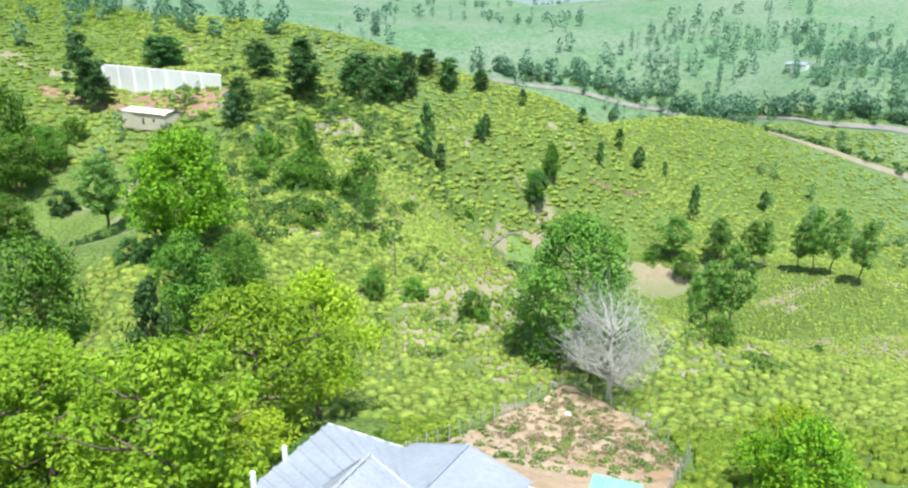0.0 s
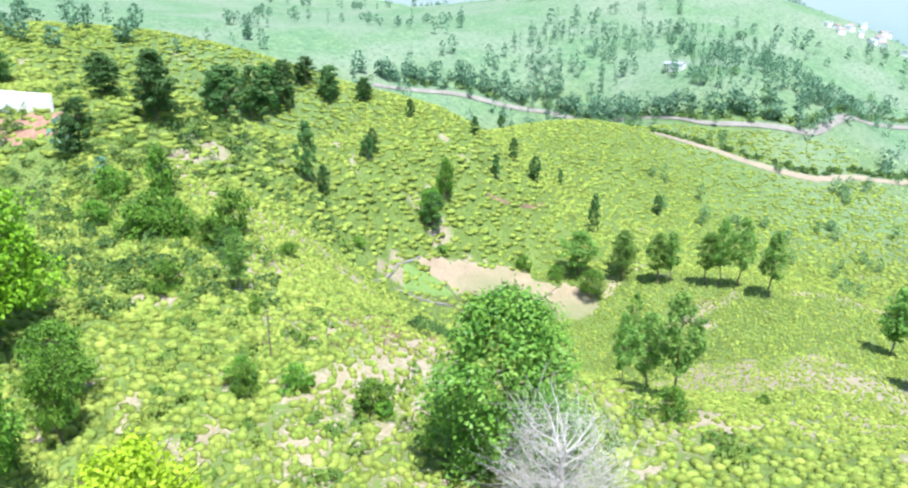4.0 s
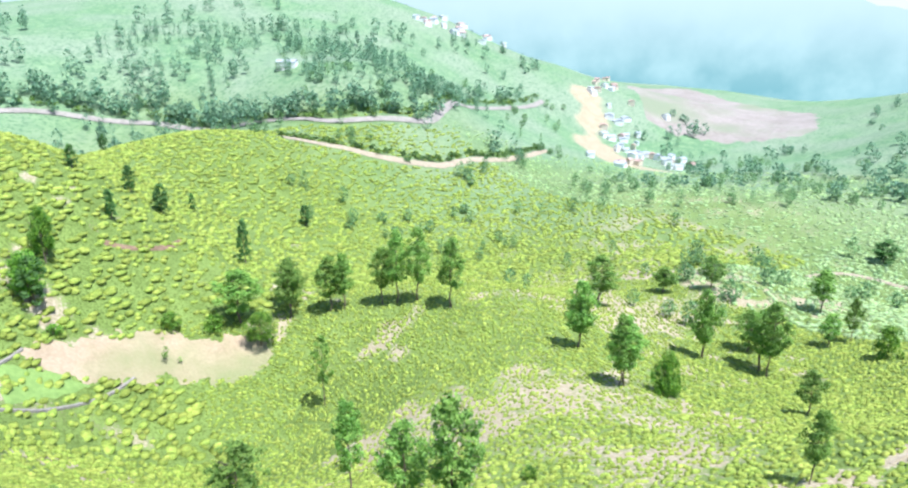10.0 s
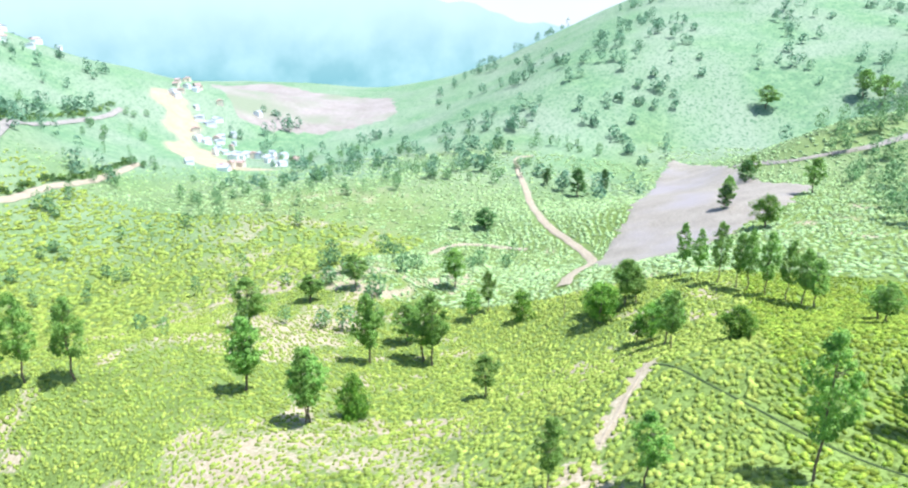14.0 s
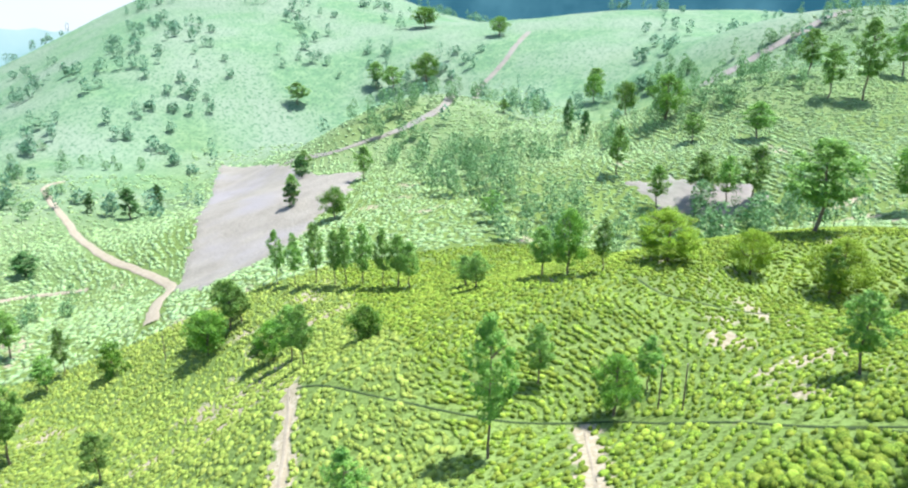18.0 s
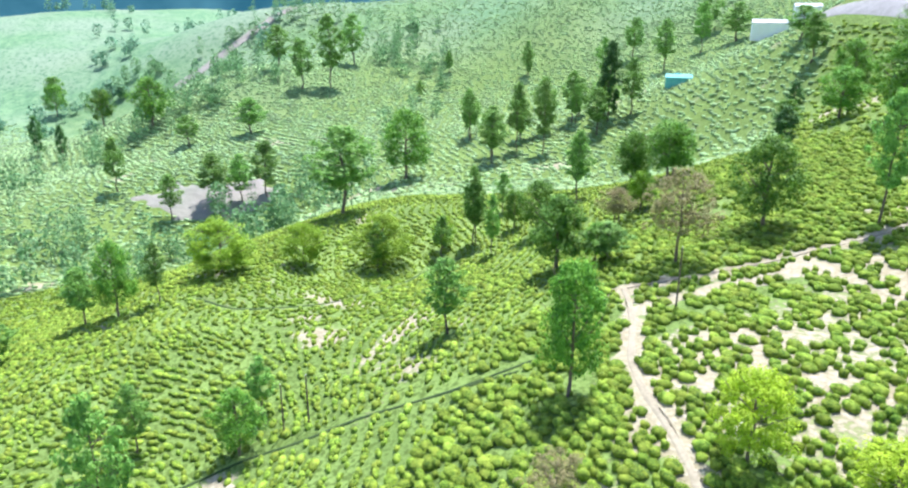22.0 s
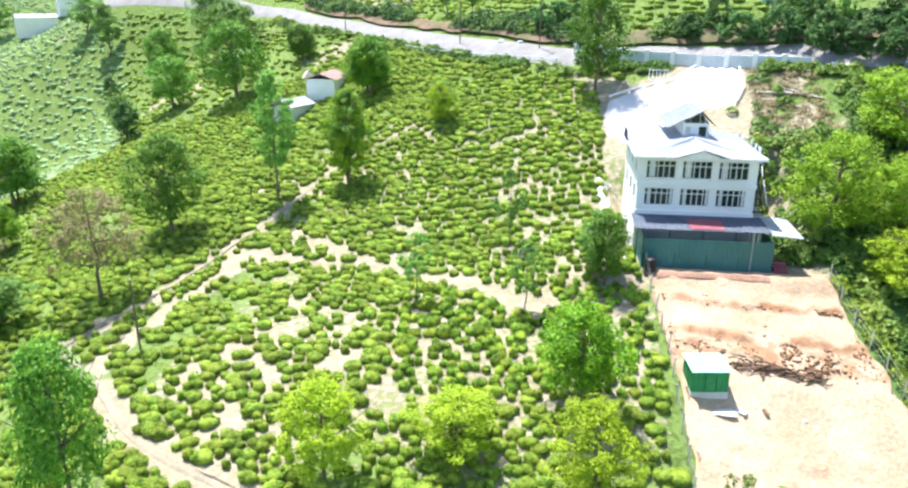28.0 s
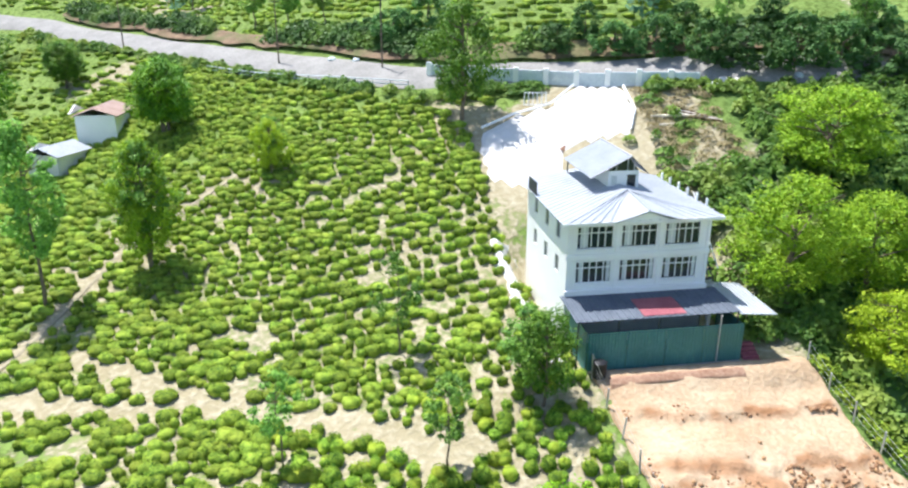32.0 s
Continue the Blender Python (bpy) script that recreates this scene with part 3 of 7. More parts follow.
def ground_material():
    m = bpy.data.materials.new("grass_and_soil")
    m.use_nodes = True
    nt = m.node_tree
    n, link = nt.nodes, nt.links.new
    pos = n.new("ShaderNodeNewGeometry")

    def noise_at(scale, detail):
        node = n.new("ShaderNodeTexNoise")
        node.inputs["Scale"].default_value, node.inputs["Detail"].default_value = scale, detail
        link(pos.outputs["Position"], node.inputs["Vector"])
        return node.outputs["Fac"]

    def blend(fac, a, b):
        node = n.new("ShaderNodeMix")
        node.data_type = "RGBA"
        for key, v in (("A", a), ("B", b)):
            if isinstance(v, tuple):
                node.inputs[key].default_value = (*v, 1)
            else:
                link(v, node.inputs[key])
        link(fac, node.inputs["Factor"])
        return node.outputs["Result"]

    def span(value, lo, hi):
        node = n.new("ShaderNodeMapRange")
        node.inputs["From Min"].default_value, node.inputs["From Max"].default_value = lo, hi
        link(value, node.inputs["Value"])
        return node.outputs[0]

    def attribute(name):
        node = n.new("ShaderNodeAttribute")
        node.attribute_name = name
        return node.outputs["Fac"]

    big, mid, fine = noise_at(0.012, 4), noise_at(0.12, 5), noise_at(1.6, 4)
    grass = blend(span(mid, 0.38, 0.62), (0.135, 0.205, 0.05), (0.19, 0.28, 0.07))
    grass = blend(span(big, 0.57, 0.68), grass, (0.225, 0.32, 0.085))
    grass = blend(span(fine, 0.46, 0.62), grass, (0.085, 0.13, 0.024))
    # distant ground: haze painted in as a paler, bluer green
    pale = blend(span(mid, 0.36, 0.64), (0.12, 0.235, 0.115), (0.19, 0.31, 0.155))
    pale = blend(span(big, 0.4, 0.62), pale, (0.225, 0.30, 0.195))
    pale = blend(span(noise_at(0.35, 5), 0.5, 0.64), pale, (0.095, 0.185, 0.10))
    grass = blend(attribute("far_haze"), grass, pale)
    soil = blend(span(mid, 0.35, 0.65), (0.36, 0.315, 0.205), (0.28, 0.245, 0.145))
    soil = blend(span(fine, 0.45, 0.7), soil, (0.43, 0.39, 0.28))
    add = n.new("ShaderNodeMath")
    add.operation = "MULTIPLY_ADD"
    link(fine, add.inputs[0])
    add.inputs[1].default_value = 0.9
    link(attribute("bare"), add.inputs[2])
    col = blend(span(add.outputs[0], 0.72, 0.98), grass, soil)
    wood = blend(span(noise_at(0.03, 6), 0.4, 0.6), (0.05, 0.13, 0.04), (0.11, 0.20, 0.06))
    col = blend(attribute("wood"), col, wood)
    bsdf = n["Principled BSDF"]
    bsdf.inputs["Roughness"].default_value = 0.95
    bsdf.inputs["Specular IOR Level"].default_value = 0.15
    link(col, bsdf.inputs["Base Color"])
    b = n.new("ShaderNodeBump")
    b.inputs["Strength"].default_value, b.inputs["Distance"].default_value = 0.7, 0.35
    link(fine, b.inputs["Height"])
    link(b.outputs[0], bsdf.inputs["Normal"])
    return m


GROUND = ground_material()
ground = make_ground()


def ribbon(name, pts, width, mat, label, category, lift=0.12, thick=0.25, kind="structure", wobble=0.25, step=1.5):
    """A strip of road or path laid on the ground along a line of points."""
    xs, ys = [], []
    for (ax, ay), (bx, by) in zip(pts, pts[1:]):
        c = max(2, int(math.hypot(bx - ax, by - ay) / step))
        for i in range(c):
            xs.append(ax + (bx - ax) * i / c)
            ys.append(ay + (by - ay) * i / c)
    xs.append(pts[-1][0])
    ys.append(pts[-1][1])
    x, y = np.array(xs), np.array(ys)
    for _ in range(6):
        x[1:-1], y[1:-1] = (x[:-2] + 2 * x[1:-1] + x[2:]) / 4, (y[:-2] + 2 * y[1:-1] + y[2:]) / 4
    tx, ty = np.gradient(x), np.gradient(y)
    ln = np.hypot(tx, ty) + 1e-9
    tx, ty = tx / ln, ty / ln
    cols = 7
    rows = []
    for j in range(cols):
        o = (j / (cols - 1) - 0.5) * width
        o = o + (vnoise(x, y, 4, 11 + j) - 0.5) * wobble * width * (1 if j in (0, cols - 1) else 0.3)
        px_, py_ = x - ty * o, y + tx * o
        rows.append(np.stack([px_, py_, ground_z(px_, py_) + lift - (0.25 if j in (0, cols - 1) else 0)], -1))
    v = np.stack(rows, 1)
    c = len(x)
    i = np.arange(c * cols).reshape(c, cols)
    f = np.stack([i[:-1, :-1], i[1:, :-1], i[1:, 1:], i[:-1, 1:]], -1).reshape(-1, 4)
    ob = new(name, mesh_of(name, v.reshape(-1, 3), f, mat, smooth=True))
    return tagged(ob, label, category, kind=kind)


def patch(name, poly, mat, label, category, lift=0.1, cell=2.0, ragged=0.0):
    """A sheet of open earth on the ground inside an outline."""
    px_, py_ = [p[0] for p in poly], [p[1] for p in poly]
    gx = np.arange(min(px_) - cell, max(px_) + 2 * cell, cell)
    gy = np.arange(min(py_) - cell, max(py_) + 2 * cell, cell)
    x, y = np.meshgrid(gx, gy)
    x = x + (vnoise(x, y, cell * 1.7, 21) - 0.5) * cell * 0.6
    z = ground_z(x, y) + lift + (vnoise(x, y, 5, 22) - 0.5) * 0.15
    keep = inside(x + ragged * (vnoise(x, y, cell * 3, 23) - 0.5), y + ragged * (vnoise(x, y, cell * 3, 24) - 0.5), poly)
    cells = keep[:-1, :-1] | keep[1:, 1:] | keep[1:, :-1] | keep[:-1, 1:]
    i = np.arange(x.size).reshape(x.shape)
    f = np.stack([i[:-1, :-1], i[:-1, 1:], i[1:, 1:], i[1:, :-1]], -1)[cells]
    z = np.where(keep, z, z - lift - 0.2)
    used, inv = np.unique(f, return_inverse=True)
    v = np.stack([x, y, z], -1).reshape(-1, 3)[used]
    ob = new(name, mesh_of(name, v, inv.reshape(f.shape), mat, smooth=True))
    return tagged(ob, label, category, kind="structure")


road = ribbon("road", ROAD, 5.0, ROADTOP, "dusty pale concrete hill road above the tea slope", "road", lift=0.25, wobble=0.05)
far_road = ribbon("road", FAR_ROAD, 6.0, FARTOP, "distant pale road along the foot of a hill", "road", lift=0.9, wobble=0.1, step=5)
fork = ribbon("dirt_road", FORK, 5.0, TRACK, "pale dirt road branching across the slope", "road", lift=0.5, step=4)
dirt = ribbon("dirt_road", DIRT, 4.0, TRACK, "winding orange dirt road in the valley", "road", lift=0.5, step=4)
dirt_b = ribbon("dirt_road", DIRT_B, 3.0, TRACK, "short bare dirt track in the valley", "road", lift=0.5, step=4)
strip = ribbon("dirt_road", GREY_STRIP, 6.0, GREYFIELD, "long grey cleared strip running up the hillside", "road", lift=0.6, step=5)
pink_strip = ribbon("dirt_road", PINK_STRIP, 9.0, TANSOIL, "pale pinkish cleared strip on the hillside", "road", lift=0.6, step=5)
ditch = ribbon("ditch", DITCH, 1.2, DITCHEARTH, "drainage ditch winding across the tea slope, its shade painted dark", "ditch", lift=0.25, wobble=0.6, step=2)
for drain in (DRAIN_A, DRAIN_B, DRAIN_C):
    ribbon("ditch", drain, 0.5, DITCHEARTH, "narrow drain between rows of tea, its shade painted dark", "ditch", lift=0.1, wobble=0.5)
pink_field = patch("cleared_field", PINK_FIELD, TANSOIL, "small pinkish cleared field under silver oaks", "field", 0.4, 1.5, 6.0)
scar = ribbon("earth_bank", SCAR, 1.8, BANKEARTH, "curved brown earth cut on the green slope", "bank", lift=0.3)
for pts, wd, lab in ((PATH_A, 0.9, "pale dirt footpath beside the tea bushes"), (PATH_B, 0.6, "worn footpath along the edge of the tea field"), (PATH_E, 0.6, "narrow orange footpath down the tea slope"), (PATH_F, 0.5, "short dirt footpath between tea rows")):
    ribbon("footpath", pts, wd, TRACK, lab, "path", lift=0.1, wobble=1.1)
grey_field = patch("cleared_field", GREY_EDGE, GREYFIELD, "large grey cleared field on the hillside", "field", 0.5, 2.0, 5.0)
tan_fields = patch("dry_fields", TAN_FIELDS, TANSOIL, "pale dry fields on the valley floor", "field", 1.0, 12.0)
red_cut = patch("earth_bank", RED_CUT, REDSOIL, "red cut earth round the retaining wall", "bank", 0.4, 3.0)
CLEARED = material("trampled_earth", (0.31, 0.245, 0.155), (0.43, 0.35, 0.235), 0.12, 0.95, 0.5, 10, third=(0.22, 0.24, 0.11))
clearing = patch("clearing", CLEARING, CLEARED, "levelled bare earth clearing among tea", "clearing", 0.25, 0.8, 5.0)


def stain(mat, name, colour):
    """A second colour where a named attribute of the mesh is high."""
    n, link = mat.node_tree.nodes, mat.node_tree.links.new
    socket = n["Principled BSDF"].inputs["Base Color"]
    at, mix = n.new("ShaderNodeAttribute"), n.new("ShaderNodeMix")
    at.attribute_name = name
    mix.data_type = "RGBA"
    mix.inputs["B"].default_value = (*colour, 1)
    link(socket.links[0].from_socket, mix.inputs["A"])
    link(at.outputs["Fac"], mix.inputs["Factor"])
    link(mix.outputs["Result"], socket)


stain(PLOT, "cut", (0.36, 0.175, 0.08))


def plot_side(n, side):
    """The edge of the plot, along the front, at a distance out from the house: 0 the field's side, 1 the wooded side."""
    if side:
        return np.interp(n, (4.7, 8, 16, 27, 36, 46, 56), (12.0, 12.5, 14.3, 16.4, 16.8, 15.8, 13.6))
    return np.interp(n, (4.7, 16, 38, 48, 53, 56), (-4.7, -3.7, -3.4, 2.5, 7.4, 12.6))


def make_plot():
    """The bare building plot in front of the house, uneven, with low ragged cut banks across it, ending in a rough point."""
    s, t = np.meshgrid(np.linspace(0, 1, 90), np.linspace(0, 1, 230))
    n = 4.7 + t * 51.3
    u = plot_side(n, 0) + (plot_side(n, 1) - plot_side(n, 0)) * s
    u = u + (vnoise(s * 9, t * 30, 1.0, 31) - 0.5) * 0.7 * ((s < 0.03) | (s > 0.97))
    x, y = place(u, n)
    z = ground_z(x, y) + 0.22
    z = z + (vnoise(u, n, 3.0, 33) - 0.5) * 0.2 + (vnoise(u, n, 0.9, 34) - 0.5) * 0.16 * (1 + 2 * step01(22, 30, n))
    cut = np.zeros_like(u)
    for line, high, strong, broken in ((8.7, 0.3, 1.0, 0.1), (13.2, 0.22, 0.9, 0.15), (14.6, 0.2, 0.8, 0.3), (27.0, 0.25, 0.5, 0.4)):
        e = line + (vnoise(u, u * 0 + line, 3.5, 35) - 0.5) * 1.2 + (vnoise(u, u * 0 + line, 0.8, 37) - 0.5) * 0.7
        here = step01(broken, broken + 0.25, vnoise(u, u * 0 + line, 4.5, 38))
        z = z + high * here * step01(e + 0.3, e - 0.15, n) * step01(e - 4.0, e - 1.0, n) * step01(-4.6, -2.0, u)
        cut = np.maximum(cut, strong * here * np.exp(-((n - e + 0.1) / 0.36) ** 2) * step01(0.2, 0.6, vnoise(u, n, 0.9, 36)))
    rough = step01(12.0, 13.2, n) * step01(16.6, 15.0, n)
    z = z + rough * (vnoise(u, n, 0.6, 39) - 0.4) * 0.28
    cut = np.maximum(cut, 0.75 * rough * step01(0.55, 0.72, vnoise(u, n, 1.6, 40)))
    rim = np.zeros_like(u, bool)
    rim[0, :] = rim[-1, :] = rim[:, 0] = rim[:, -1] = True
    z = np.where(rim, z - 0.7, z)
    i = np.arange(u.size).reshape(u.shape)
    f = np.stack([i[:-1, :-1], i[:-1, 1:], i[1:, 1:], i[1:, :-1]], -1).reshape(-1, 4)
    me = mesh_of("plot", np.stack([x, y, z], -1).reshape(-1, 3), f[:, ::-1], PLOT, smooth=True)
    me.attributes.new("cut", "FLOAT", "POINT").data.foreach_set("value", cut.ravel().astype(np.float32))
    ob = new("plot", me)
    return tagged(ob, "bare orange brown building plot with low cut banks", "bare ground", kind="structure")


plot = make_plot()

# ---------------------------------------------------------------- trees
rng = np.random.default_rng(7)


def leaf_cloud(centres, spread, per, size, rnd, lift=1.3):
    """Small folded leaves round many clump centres, as verts and quads."""
    c = np.repeat(centres, per, 0)
    s = np.repeat(spread, per, 0)[:, None]
    off = rnd.normal(0, 1, c.shape)
    off /= np.linalg.norm(off, axis=1, keepdims=True) + 1e-9
    p = c + off * s * rnd.uniform(0.55, 1.0, (len(c), 1)) * [1, 1, 0.8]
    nrm = off + rnd.normal(0, 0.55, c.shape) + [0, 0, lift]
    nrm /= np.linalg.norm(nrm, axis=1, keepdims=True)
    t = np.cross(nrm, rnd.normal(0, 1, c.shape))
    t /= np.linalg.norm(t, axis=1, keepdims=True) + 1e-9
    b = np.cross(nrm, t)
    w = (size * rnd.uniform(0.6, 1.3, (len(c), 1)))
    v = np.stack([p - t * w - nrm * w * 0.25, p - b * w * 0.55, p + t * w - nrm * w * 0.25, p + b * w * 0.55], 1).reshape(-1, 3)
    return v, np.arange(len(v)).reshape(-1, 4)


def tube(points, radii, sides=6):
    pts = np.array(points, float)
    d = np.gradient(pts, axis=0)
    d /= np.linalg.norm(d, axis=1, keepdims=True) + 1e-9
    ref = np.array([0.31, 0.87, 0.38])
    a = np.cross(d, ref)
    a /= np.linalg.norm(a, axis=1, keepdims=True) + 1e-9
    b = np.cross(d, a)
    ang = np.linspace(0, 2 * np.pi, sides, endpoint=False)
    v = pts[:, None] + (a[:, None] * np.cos(ang)[None, :, None] + b[:, None] * np.sin(ang)[None, :, None]) * np.array(radii)[:, None, None]
    c = len(pts)
    i = np.arange(c * sides).reshape(c, sides)
    j = np.roll(i, -1, 1)
    f = np.stack([i[:-1], j[:-1], j[1:], i[1:]], -1).reshape(-1, 4)
    return v.reshape(-1, 3), f


def joined(pieces):
    vs, fs, k = [], [], 0
    for v, f in pieces:
        vs.append(v)
        fs.append(f + k)
        k += len(v)
    return np.concatenate(vs), np.concatenate(fs)


def branching(rnd, height, width, bole, limbs, r0, twigs=0):
    """A trunk with limbs, as pieces of tube; returns also the ends of the limbs."""
    lean = rnd.normal(0, 0.02 * height, 2)
    tz = np.linspace(-0.6, height * 0.92, 7)
    path = np.stack([lean[0] * (tz / height) ** 2 + rnd.normal(0, 0.012 * height, 7), lean[1] * (tz / height) ** 2 + rnd.normal(0, 0.012 * height, 7), tz], -1)
    pieces, ends = [tube(path, np.linspace(r0 * 1.25, r0 * 0.18, 7), 7)], []
    for _ in range(limbs):
        h = rnd.uniform(bole, 0.85)
        start = np.array([np.interp(h * height, tz, path[:, k]) for k in range(3)])
        a = rnd.uniform(0, 2 * np.pi)
        reach = width * 0.5 * rnd.uniform(0.5, 0.95) * (1.15 - 0.7 * max(0, h - 0.4))
        end = start + [math.cos(a) * reach, math.sin(a) * reach, reach * rnd.uniform(0.25, 0.9)]
        midp = (start + end) / 2 + [0, 0, -0.06 * reach] + rnd.normal(0, 0.05 * reach, 3)
        pieces.append(tube([start, midp, end], [r0 * 0.4, r0 * 0.25, r0 * 0.08], 5))
        ends.append(end)
        for _ in range(twigs):
            q = rnd.uniform(0.35, 1.0)
            s2 = start + (end - start) * q
            e2 = s2 + rnd.normal(0, 1, 3) * [0.2, 0.2, 0.12] * width * 0.55 + [0, 0, 0.1 * width]
            pieces.append(tube([s2, (s2 + e2) / 2 + rnd.normal(0, 0.03 * width, 3), e2], [r0 * 0.16, r0 * 0.1, r0 * 0.04], 4))
            for _ in range(2):
                e3 = e2 + rnd.normal(0, 1, 3) * 0.09 * width + [0, 0, 0.03 * width]
                s3 = s2 + (e2 - s2) * rnd.uniform(0.4, 0.9)
                pieces.append(tube([s3, e3], [r0 * 0.08, r0 * 0.03], 3))
    return pieces, ends


def crown_points(kind, rnd, height, width, count):
    """Clump centres and sizes that fill a crown of that habit."""
    out, size = [], []
    lobes = rnd.uniform(0, 6.28, 4)
    bole = {"oak": 0.27, "dark": 0.10, "broad": 0.22, "bright": 0.24, "yellow": 0.2, "olive": 0.15, "rust": 0.35, "big": 0.04, "thin": 0.3, "bush": 0.02, "scrub": 0.02}[kind]
    while len(out) < count:
        h = rnd.uniform(0, 1)
        if kind == "oak":
            prof = math.sin(math.pi * min(1, 0.06 + 0.92 * h ** 0.9)) ** 0.75
        elif kind == "dark":
            prof = math.sin(math.pi * min(1, 0.16 + 0.82 * h)) ** 0.6 * (1 - 0.3 * h)
        elif kind == "thin":
            prof = math.sin(math.pi * min(1, 0.12 + 0.86 * h)) ** 0.8
        elif kind in ("big", "bush", "scrub"):
            prof = math.sqrt(max(0, 1 - h ** 2.6)) * (0.75 + 0.25 * min(1, h * 3))
        else:
            prof = math.sqrt(max(0, 1 - (2 * h - 0.9) ** 2 / 1.21)) if h < 1 else 0
        a = rnd.uniform(0, 6.283)
        wob = 1 + 0.22 * math.sin(2 * a + lobes[0] + 5 * h) + 0.14 * math.sin(3 * a + lobes[1] - 7 * h)
        r = prof * wob * math.sqrt(rnd.uniform(0.12 if kind != "oak" else 0.02, 1.0)) * width * 0.43
        out.append((math.cos(a) * r, math.sin(a) * r, (bole + (1 - bole) * (0.04 + 0.92 * h)) * height))
        size.append(width * rnd.uniform(0.06, 0.12) * (1.25 if kind in ("broad", "bright", "big", "bush", "oak", "dark") else 1.0))
    return np.array(out), np.array(size)


KINDS = {
    # habit: prototype height, width, clumps, leaves per clump, leaf size, trunk radius, limbs
    "oak": (14.0, 6.5, 96, 48, 0.20, 0.15, 9),
    "dark": (13.0, 7.0, 80, 44, 0.28, 0.2, 6),
    "broad": (9.0, 9.0, 120, 66, 0.17, 0.22, 10),
    "bright": (9.0, 9.0, 150, 90, 0.15, 0.2, 9),
    "yellow": (9.0, 9.0, 120, 75, 0.14, 0.16, 10),
    "olive": (10.0, 10.0, 150, 85, 0.14, 0.24, 10),
    "rust": (11.0, 10.0, 90, 40, 0.18, 0.18, 11),
    "big": (18.0, 16.0, 300, 60, 0.23, 0.35, 8),
    "thin": (8.0, 4.5, 46, 36, 0.15, 0.08, 8),
    "bush": (4.0, 6.0, 70, 36, 0.17, 0.1, 3),
    "scrub": (5.0, 6.0, 70, 40, 0.2, 0.1, 3),
}


def make_tree(kind, seed, name, label, category="tree"):
    rnd = np.random.default_rng(seed)
    hgt, wid, clumps, per, size, r0, limbs = KINDS[kind]
    tree = empty(name, Matrix.Identity(4), label, category)
    bole = {"oak": 0.42, "dark": 0.15, "bush": 0.1, "big": 0.15}.get(kind, 0.3)
    pieces, ends = branching(rnd, hgt, wid, bole, limbs, r0)
    for i, (v, f) in enumerate(pieces):
        limb = new("limb" if i else "trunk", mesh_of("limb" if i else "trunk", v, f, BARK, smooth=True))
        limb.parent = tree
    c, s = crown_points(kind, rnd, hgt, wid, clumps)
    leaf = LEAF[{"thin": "oak", "bush": "broad", "scrub": "dark"}.get(kind, kind)]
    crown = new("crown", mesh_of("crown", *leaf_cloud(c, s, per, size, rnd, 0.55 if kind in ("oak", "dark", "thin") else 1.1), leaf))
    crown.parent = tree
    return tree


TREE_WORDS = {
    "oak": ("silver_oak", "slender grey green silver oak standing in the tea", "silver oaks among the tea"),
    "dark": ("dark_tree", "dark green conical tree on the hillside", "dark trees on the slope"),
    "broad": ("shade_tree", "leafy mid green shade tree with a full crown", "shade trees"),
    "bright": ("round_tree", "dense round tree with bright green leaves", "bright round trees"),
    "yellow": ("shade_tree", "loose yellow green tree in young leaf", "yellow green trees"),
    "olive": ("shade_tree", "wide olive green shade tree with a dense crown", "olive green trees"),
    "rust": ("flowering_tree", "open tree with rusty brown foliage", "rusty trees"),
    "big": ("fig_tree", "very large bushy dark green tree in a hollow", ""),
    "thin": ("sapling", "sparse young tree with thin foliage", "saplings in the field"),
    "scrub": ("scrub_tree", "dark green scrub tree on the bank above the road", "scrub trees on the road bank"),
    "bush": ("shrub", "rounded green shrub on the slope", "shrubs"),
}
OAK_TREES = [(77.7, 242.3, 16.7, 14.1), (93.7, 243.6, 15.8, 10.1), (43.5, 104.5, 16.1, 7.2), (101.2, 232.5, 17.1, 10.5), (103.9, 229.4, 17.4, 7.8), (111.3, 220.4, 17.4, 8.5), (113.7, 216.3, 21.9, 8.5), (117.3, 211.2, 21.8, 9.2), (120.1, 199.9, 19.7, 9.6), (91.2, 238.0, 16.7, 8.8), (28.2, 119.9, 10.5, 7.0), (42.4, 111.2, 12.4, 6.7), (48.5, 133.4, 15.4, 3.0), (127.1, 160.1, 17.8, 8.3), (171.3, 190.5, 16.1, 12.6), (117.8, 139.9, 16.0, 8.5), (164.2, 150.1, 19.5, 9.0), (173.1, 138.8, 17.6, 11.7), (204.9, 190.8, 9.3, 8.8), (127.7, 160.8, 13.8, 7.1), (117.2, 140.4, 16.4, 6.9), (164.5, 150.0, 15.2, 6.9)]
